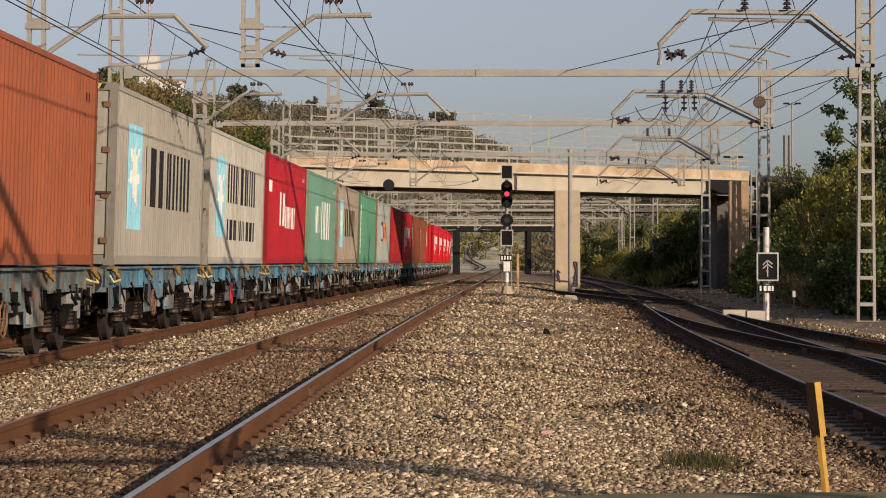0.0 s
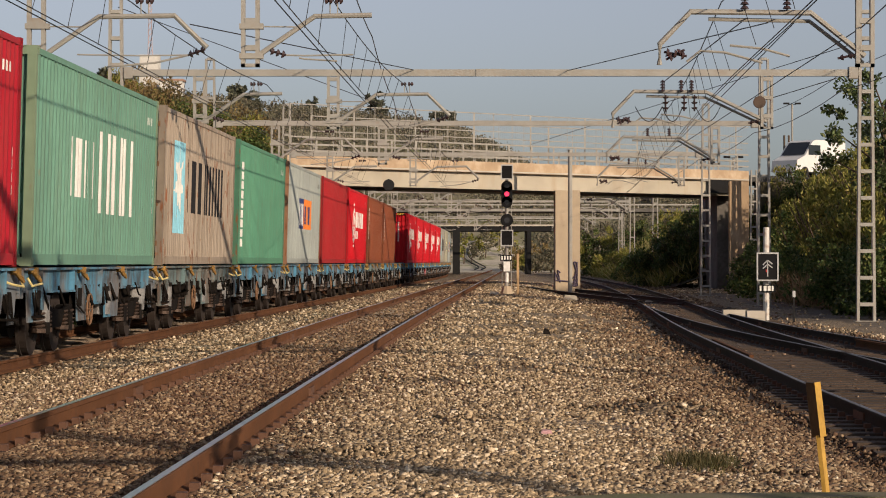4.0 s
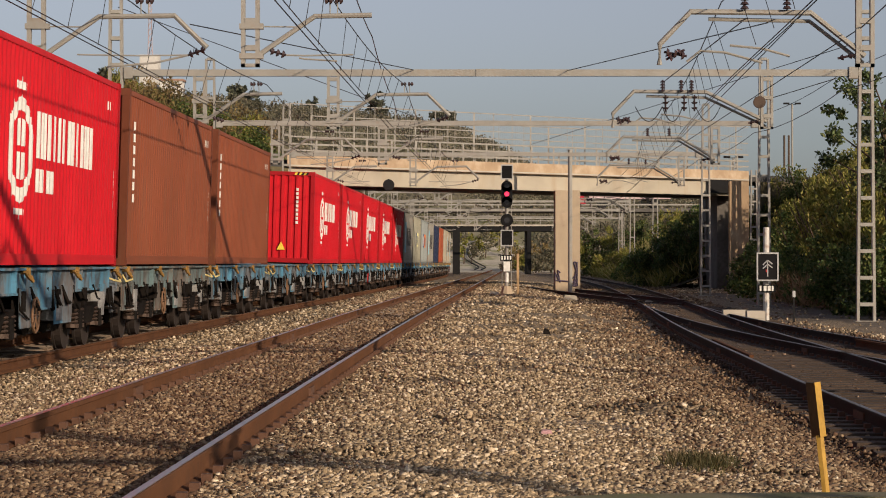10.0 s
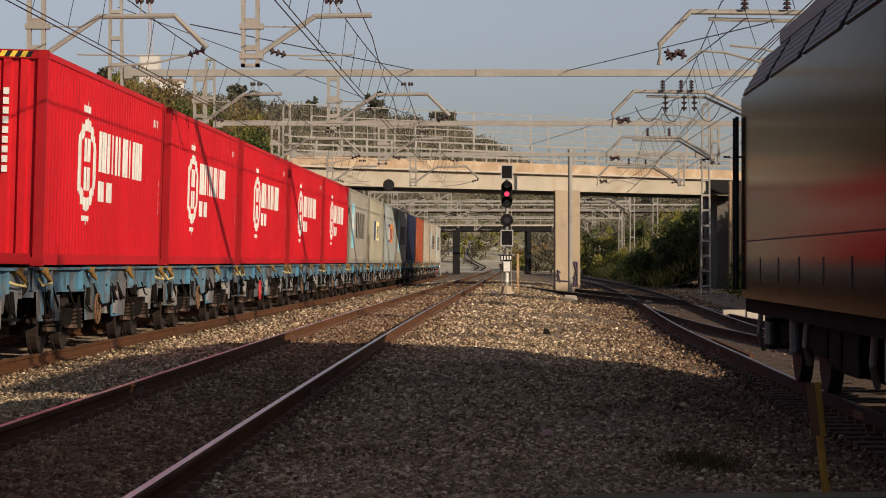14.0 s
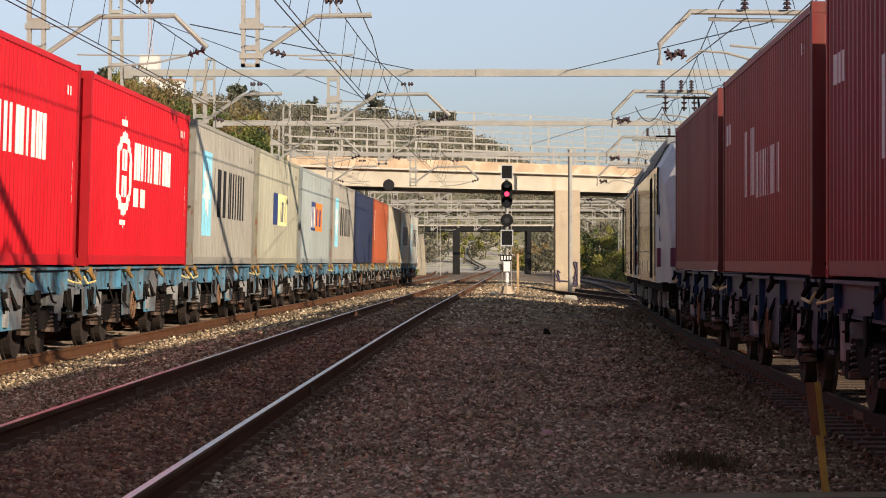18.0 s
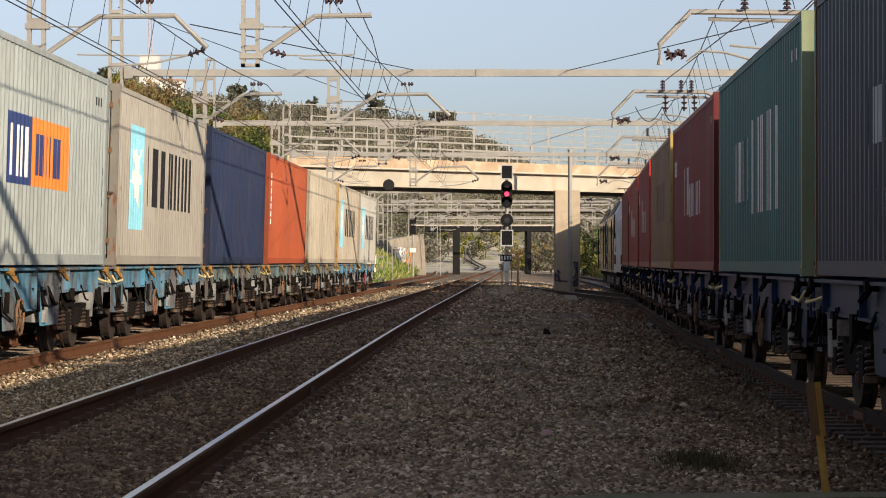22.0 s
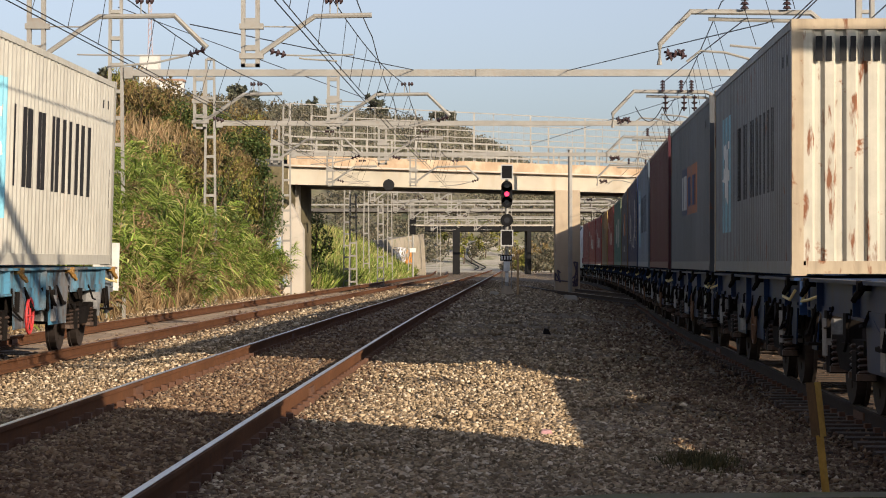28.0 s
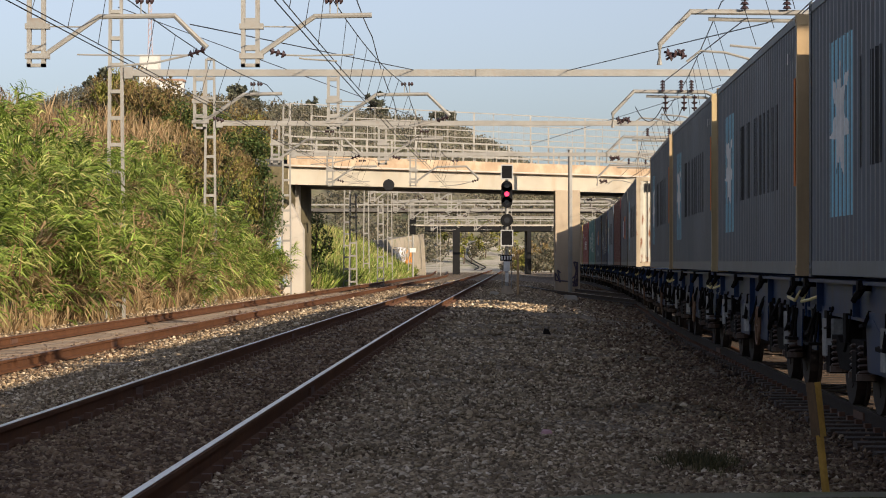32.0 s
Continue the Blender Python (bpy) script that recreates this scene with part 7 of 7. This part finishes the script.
def build_verge():
    g = Mesh()
    ys = [16 + 2 * i for i in range(56)]
    for y in ys:
        x0 = track_r(y) + float(np.interp(y, [24, 90, 128], [4.2, 2.3, 2.0]))
        for i in range(7):
            x = x0 + i * 1.6
            g.v.append((x, y, ground_z(x, y) + (0.012 if i else -0.03) + 0.03 * noise.noise(Vector((x, y * 0.5, 3)))))
    for j in range(len(ys) - 1):
        for i in range(6):
            a = j * 7 + i
            g.f.append((a, a + 1, a + 8, a + 7))
    bed = Mesh()
    ys = [8 + i for i in range(58)]
    for y in ys:
        for i in range(7):
            x = track_r(y) - 1.25 + i * 0.65
            bed.v.append((x, y, ground_z(x, y) + (0.014 if 0 < i < 6 else -0.03)))
    for j in range(len(ys) - 1):
        for i in range(6):
            a = j * 7 + i
            bed.f.append((a, a + 1, a + 8, a + 7))
    tagged(part("ground_trackbed", bed, M_BED_OILY), "dark oily track bed under the timber sleepers", "ground", kind="structure")
    m = Mat("dark_cinder_earth", (0.13, 0.10, 0.072), 0.95).vary(0.6, 0.25).stain((0.17, 0.14, 0.10), 0.55, 0.7, 0.6, 1.5).vary(9, 0.3).bump(22, 0.7, 0.03).done()
    tagged(part("ground_verge", g, m), "dark cinder earth verge between the track and the bank", "ground", kind="structure")


build_ground()
build_verge()
build_tracks()
build_crossover()
build_stones()
# ------------------------------------------------ signals and small things
M_SIGNAL_BLACK = matt(plain("signal_black", (0.008, 0.008, 0.009), 0.7))
M_SIGNAL_GREY = plain("signal_rim_grey", (0.42, 0.42, 0.42), 0.5)
M_YELLOW = plain("yellow_post_paint", (0.46, 0.27, 0.05), 0.7, 0, 0.2, 5, 0.2)
M_LAMP_RED = Mat("red_signal_lamp", (0.6, 0.02, 0.05), 0.3).done()
M_LAMP_RED.node_tree.nodes["Principled BSDF"].inputs["Emission Color"].default_value = (1.0, 0.04, 0.10, 1)
M_LAMP_RED.node_tree.nodes["Principled BSDF"].inputs["Emission Strength"].default_value = 1.6
M_LENS = plain("dark_lens", (0.03, 0.03, 0.035), 0.15)


def rim(mb, x0, x1, y, z0, z1, t=0.05, d=0.06):
    mb.box(x0 - t, x1 + t, y - d, y, z0 - t, z0).box(x0 - t, x1 + t, y - d, y, z1, z1 + t)
    mb.box(x0 - t, x0, y - d, y, z0, z1).box(x1, x1 + t, y - d, y, z0, z1)
    return mb


def build_signal():
    y, x = 104.0, 2.72
    g = ground_z(x, y)
    e = tagged(new("railway_signal"), "tall black railway light signal showing red", "signal")
    part("base", Mesh().tube([(x, y, g - 0.1), (x, y, g + 0.35)], 0.32, 10, 0.18), M_PIER, e)
    part("post", Mesh().tube([(x, y, g + 0.3), (x, y, 5.2)], 0.075, 10), M_STEEL, e)
    part("white_plate", Mesh().box(x - 0.14, x + 0.14, y - 0.14, y - 0.10, 1.0, 1.42), M_WHITE, e)
    part("post_band", Mesh().tube([(x, y, 0.55), (x, y, 0.95)], 0.082, 10), M_WHITE, e)
    part("number_plate", Mesh().box(x - 0.28, x + 0.24, y - 0.15, y - 0.12, 1.45, 1.70), M_SIGNAL_BLACK, e)
    mb = Mesh()
    for i in range(4):
        mb.box(x - 0.24 + i * 0.12, x - 0.17 + i * 0.12, y - 0.16, y - 0.15, 1.50, 1.66)
    part("plate_marks", mb, M_WHITE, e)
    for z0, z1, w in ((2.12, 2.72, 0.22), (4.96, 5.50, 0.21)):
        h = part("indicator", Mesh().box(x - w, x + w, y - 0.22, y - 0.05, z0, z1), M_SIGNAL_BLACK, e)
        part("rim", rim(Mesh(), x - w, x + w, y - 0.20, z0, z1), M_SIGNAL_GREY, h)
    h = part("lamp_head", Mesh().tube([(x, y - 0.18, 3.95), (x, y - 0.08, 3.95)], 0.24, 18).box(x - 0.24, x + 0.24, y - 0.18, y - 0.08, 3.95, 4.62).tube([(x, y - 0.18, 4.62), (x, y - 0.08, 4.62)], 0.24, 18), M_SIGNAL_BLACK, e)
    for z, m in ((4.66, M_LENS), (4.30, M_LAMP_RED), (3.94, M_LENS)):
        ln = part("lens", Mesh().tube([(x, y - 0.20, z), (x, y - 0.185, z)], 0.105, 16), m, h)
        hood = Mesh()
        for i in range(9):
            a0, a1 = math.pi * i / 9, math.pi * (i + 1) / 9
            n = len(hood.v)
            for a in (a0, a1):
                for yy, r in ((y - 0.19, 0.13), (y - 0.42, 0.12)):
                    hood.v.append((x + r * math.cos(a), yy, z + r * math.sin(a)))
            hood.f.append((n, n + 1, n + 3, n + 2))
        part("hood", hood, M_SIGNAL_BLACK, ln)
    h = part("lamp_head", Mesh().tube([(x, y - 0.18, 3.18), (x, y - 0.08, 3.18)], 0.27, 20), M_SIGNAL_BLACK, e)
    part("lens", Mesh().tube([(x, y - 0.2, 3.18), (x, y - 0.18, 3.18)], 0.12, 14), M_LENS, h)
    part("ladder", Mesh().tube([(x + 0.2, y + 0.1, 0.3), (x + 0.2, y + 0.1, 4.6)], 0.02, 5).tube([(x - 0.2, y + 0.1, 0.3), (x - 0.2, y + 0.1, 4.6)], 0.02, 5), M_STEEL, e)

    # a second signal further on, beyond the bridge
    y, x = 230.0, -2.85
    e = tagged(new("railway_signal"), "small dark railway signal with pale plates far along the line", "signal")
    part("post", Mesh().tube([(x, y, -0.2), (x, y, 4.2)], 0.09, 8), M_STEEL, e)
    part("lamp_head", Mesh().box(x - 0.28, x + 0.28, y - 0.15, y, 4.0, 4.85), M_SIGNAL_BLACK, e)
    part("lamp_head", Mesh().box(x - 0.3, x + 0.3, y - 0.15, y, 5.0, 5.75), M_SIGNAL_BLACK, e)
    part("plate", Mesh().box(x - 0.3, x + 0.3, y - 0.2, y - 0.1, 2.3, 2.7), M_WHITE, e)
    # low route signal by the diverging track
    y = 66.8
    x = (1356 - 784) / 4314 * y
    e = tagged(new("route_signal"), "low black route indicator with an arrow on a post", "signal")
    part("post", Mesh().tube([(x, y, -0.25), (x, y, 2.35)], 0.085, 10), Mat("flaking_white_post", (0.62, 0.60, 0.56), 0.7).stain((0.25, 0.12, 0.06), 0.5, 0.7, 0.8, 4.0).done(), e)
    b = part("indicator", Mesh().box(x - 0.26, x + 0.26, y - 0.28, y - 0.08, 0.92, 1.62), M_SIGNAL_BLACK, e)
    part("rim", rim(Mesh(), x - 0.26, x + 0.26, y - 0.24, 0.92, 1.62, 0.04), M_SIGNAL_GREY, b)
    mb = Mesh()
    for a, c in (((0, 1.0), (0, 1.45)), ((0, 1.45), (-0.13, 1.32)), ((0, 1.45), (0.13, 1.34)), ((0, 1.34), (-0.13, 1.22)), ((0, 1.34), (0.13, 1.24))):
        mb.tube([(x + a[0], y - 0.285, a[1]), (x + c[0], y - 0.285, c[1])], 0.018, 5)
    part("arrow", mb, M_SIGNAL_GREY, b)
    part("red_spot", Mesh().tube([(x - 0.02, y - 0.295, 1.16), (x - 0.02, y - 0.282, 1.16)], 0.035, 8), M_REDPAINT, b)
    p = part("number_plate", Mesh().box(x - 0.24, x + 0.24, y - 0.14, y - 0.11, 0.58, 0.78), M_SIGNAL_BLACK, e)
    mb = Mesh()
    for i, w in enumerate((0.05, 0.08, 0.08, 0.05)):
        mb.box(x - 0.2 + i * 0.11, x - 0.2 + i * 0.11 + w, y - 0.15, y - 0.14, 0.61, 0.75)
    part("plate_marks", mb, M_WHITE, p)
    for x0, w, y0, h in ((x - 1.0, 0.65, y + 1.5, 0.2), (x - 0.55, 0.5, y - 0.2, 0.22)):
        e = tagged(new("cable_trough"), "pale concrete cable trough block lying by the track", "trough", group="cable troughs")
        part("block", Mesh().box(x0, x0 + w, y0, y0 + 0.4, -0.25, -0.02 + h * 0.4).box(x0 + 0.04, x0 + w - 0.04, y0 - 0.01, y0, -0.14, -0.1), M_OLDCONC, e)
    e = tagged(new("marker_post"), "short dark marker post with a pale cap", "post")
    xx = x + 0.63
    part("stake", Mesh().box(xx - 0.025, xx + 0.025, y - 0.9, y - 0.85, -0.3, 0.5), M_DARKMETAL, e)
    part("cap", Mesh().box(xx - 0.04, xx + 0.04, y - 0.92, y - 0.83, 0.45, 0.62), M_SIGNAL_GREY, e)


def build_small():
    # yellow angle-iron post in the near ballast, leaning a little
    e = tagged(new("track_post"), "leaning yellow-painted angle-iron post in the ballast", "post")
    y = 14.2
    x = (1462 - 784) / 4314 * y
    g = ground_z(x, y)
    m = Matrix.Translation((x + 0.02, y, g)) @ Matrix.Rotation(math.radians(-6.3), 4, "Y")
    upper = mb = Mesh()
    low, flank = Mesh(), Mesh()
    for p, q, mb, z0, z1 in (((0.0, 0.0), (-0.035, 0.11), flank, 0.49, 0.81), ((0.0, 0.0), (0.040, 0.030), mb, 0.49, 0.81), ((0.0, 0.012), (-0.022, 0.020), low, -0.1, 0.50), ((0.0, 0.012), (0.022, 0.020), low, -0.1, 0.50)):
        n = len(mb.v)
        for z in (z0, z1):
            for (u, v), d in ((p, 0.0), (q, 0.0), (q, 0.007), (p, 0.007)):
                mb.v.append(tuple(m @ Vector((u, v + d, z))))
        mb.f += [(n + 3, n + 2, n + 1, n), (n + 4, n + 5, n + 6, n + 7), (n, n + 1, n + 5, n + 4), (n + 1, n + 2, n + 6, n + 5), (n + 2, n + 3, n + 7, n + 6), (n + 3, n, n + 4, n + 7)]
    part("lower_bar", low, M_YELLOW, e)
    part("angle_bar", upper, M_YELLOW, e)
    # the flank turned from the sun has its shade painted in as brown
    part("angle_flank", flank, plain("shaded_yellow", (0.11, 0.062, 0.025), 0.8, 0, 0.3), e)
    # a wooden stake by the signal
    e = tagged(new("wooden_stake"), "weathered wooden stake standing beside the signal", "stake")
    part("stake", Mesh().box(3.10, 3.20, 102.5, 102.6, -0.15, 1.75), plain("weathered_wood", (0.48, 0.32, 0.17), 0.8, 0, 0.2), e)
    # pale concrete lumps
    for x, y, s in ((5.4, 103, 0.32), (2.15, 101.5, 0.22), (8.3, 98, 0.2)):
        e = tagged(new("concrete_lump"), "pale yellowish broken concrete lump in the ballast", "stone", group="concrete lumps")
        g = ground_z(x, y)
        part("lump", loft([[(x - s, y - s, g - 0.05), (x + s, y - s, g - 0.05), (x + s * 0.9, y + s, g - 0.05), (x - s, y + s, g - 0.05)], [(x - s * 0.8, y - s * 0.6, g + s * 0.7), (x + s * 0.7, y - s * 0.8, g + s * 0.55), (x + s * 0.6, y + s * 0.7, g + s * 0.6), (x - s * 0.7, y + s * 0.8, g + s * 0.7)]]), M_CREAM_CONC, e)
    # a dark clod and a scrap of pink litter
    e = tagged(new("clod"), "dark clod of earth lying on the ballast", "stone")
    y = 48.0
    x = (968 - 784) / 4314 * y
    g = ground_z(x, y)
    part("lump", loft([[(x - 0.09, y - 0.1, g - 0.02), (x + 0.09, y - 0.1, g - 0.02), (x + 0.1, y + 0.1, g - 0.02), (x - 0.1, y + 0.1, g - 0.02)], [(x - 0.05, y - 0.05, g + 0.15), (x + 0.04, y - 0.06, g + 0.11), (x + 0.04, y + 0.05, g + 0.12), (x - 0.05, y + 0.06, g + 0.16)]]), M_DARK, e)
    e = tagged(new("litter"), "scrap of pale pink plastic litter on the ballast", "litter")
    y = 19.6
    x = (968 - 784) / 4314 * y
    g = ground_z(x, y)
    part("scrap", loft([[(x - 0.05, y - 0.03, g), (x + 0.05, y - 0.04, g + 0.01), (x + 0.045, y + 0.04, g + 0.02), (x - 0.05, y + 0.03, g + 0.01)], [(x - 0.045, y - 0.02, g + 0.05), (x + 0.03, y - 0.03, g + 0.06), (x + 0.035, y + 0.03, g + 0.045), (x - 0.03, y + 0.03, g + 0.065)]]), plain("pink_plastic", (0.6, 0.34, 0.36), 0.5), e)
    # low concrete edging close by
    e = tagged(new("concrete_edging"), "low weathered concrete edging strip beside the ballast", "kerb")
    part("strip", loft([[(0.30, 13.2, -0.2), (0.30, 13.5, -0.2), (0.30, 13.5, 0.085), (0.30, 13.2, 0.085)], [(1.0, 13.2, -0.2), (1.0, 13.5, -0.2), (1.0, 13.5, 0.118), (1.0, 13.2, 0.118)], [(3.4, 13.2, -0.2), (3.4, 13.5, -0.2), (3.4, 13.5, 0.135), (3.4, 13.2, 0.135)]]), Mat("mossy_concrete", (0.20, 0.18, 0.10), 0.95).vary(1.5, 0.25).stain((0.09, 0.10, 0.03), 0.42, 0.6, 0.8, 3.0).bump(25, 0.4).done(), e)
    # a tuft of grass in the near ballast
    rng = np.random.default_rng(2)
    k = 1500
    y = 17.6 + rng.normal(0, 0.28, k)
    x = (1235 - 784) / 4314 * 17.6 + rng.normal(0, 0.125, k)
    a = rng.normal(0, 0.45, (k, 3))
    a[:, 2] = 1
    a /= np.linalg.norm(a, axis=1)[:, None]
    me = leaves_mesh("grass_tuft", np.stack([x, y, np.full(k, ground_z(1.85, 17.6) - 0.01)], 1), a, unit(rng, k), rng.uniform(0.05, 0.17, k), rng.uniform(0.002, 0.005, k), leaf_mat("tuft_grass", (0.05, 0.05, 0.018), (0.085, 0.075, 0.03), (0.16, 0.12, 0.06)))
    tagged(new("grass_tuft", me), "small olive tuft of grass growing in the ballast", "grass", kind="stuff")
    # lamp posts far off to the right
    for px, yy, h in ((1402, 170, 12.4), (1298, 150, 7.8)):
        xx = (px - 784) / 4314 * yy
        e = tagged(new("street_lamp"), "slim grey street lamp beyond the bank", "street lamp", group="street lamps")
        part("pole", Mesh().tube([(xx, yy, 0), (xx, yy, h)], 0.07, 6), M_STEEL, e)
        part("lamp_arm", Mesh().box(xx - 0.6, xx - 0.2, yy - 0.1, yy + 0.1, h, h + 0.12).box(xx + 0.2, xx + 0.6, yy - 0.1, yy + 0.1, h, h + 0.12).box(xx - 0.3, xx + 0.3, yy - 0.03, yy + 0.03, h - 0.02, h + 0.03), M_DARKMETAL, e)
    for px in (1388, 1396):
        xx = (px - 784) / 4314 * 150
        e = tagged(new("wooden_pole"), "dark wooden pole standing behind the shrubs", "pole", group="wooden poles")
        part("pole", Mesh().tube([(xx, 150, 0), (xx, 150, 9.2)], 0.065, 7), M_BARK, e)


build_signal()
build_small()
motions()
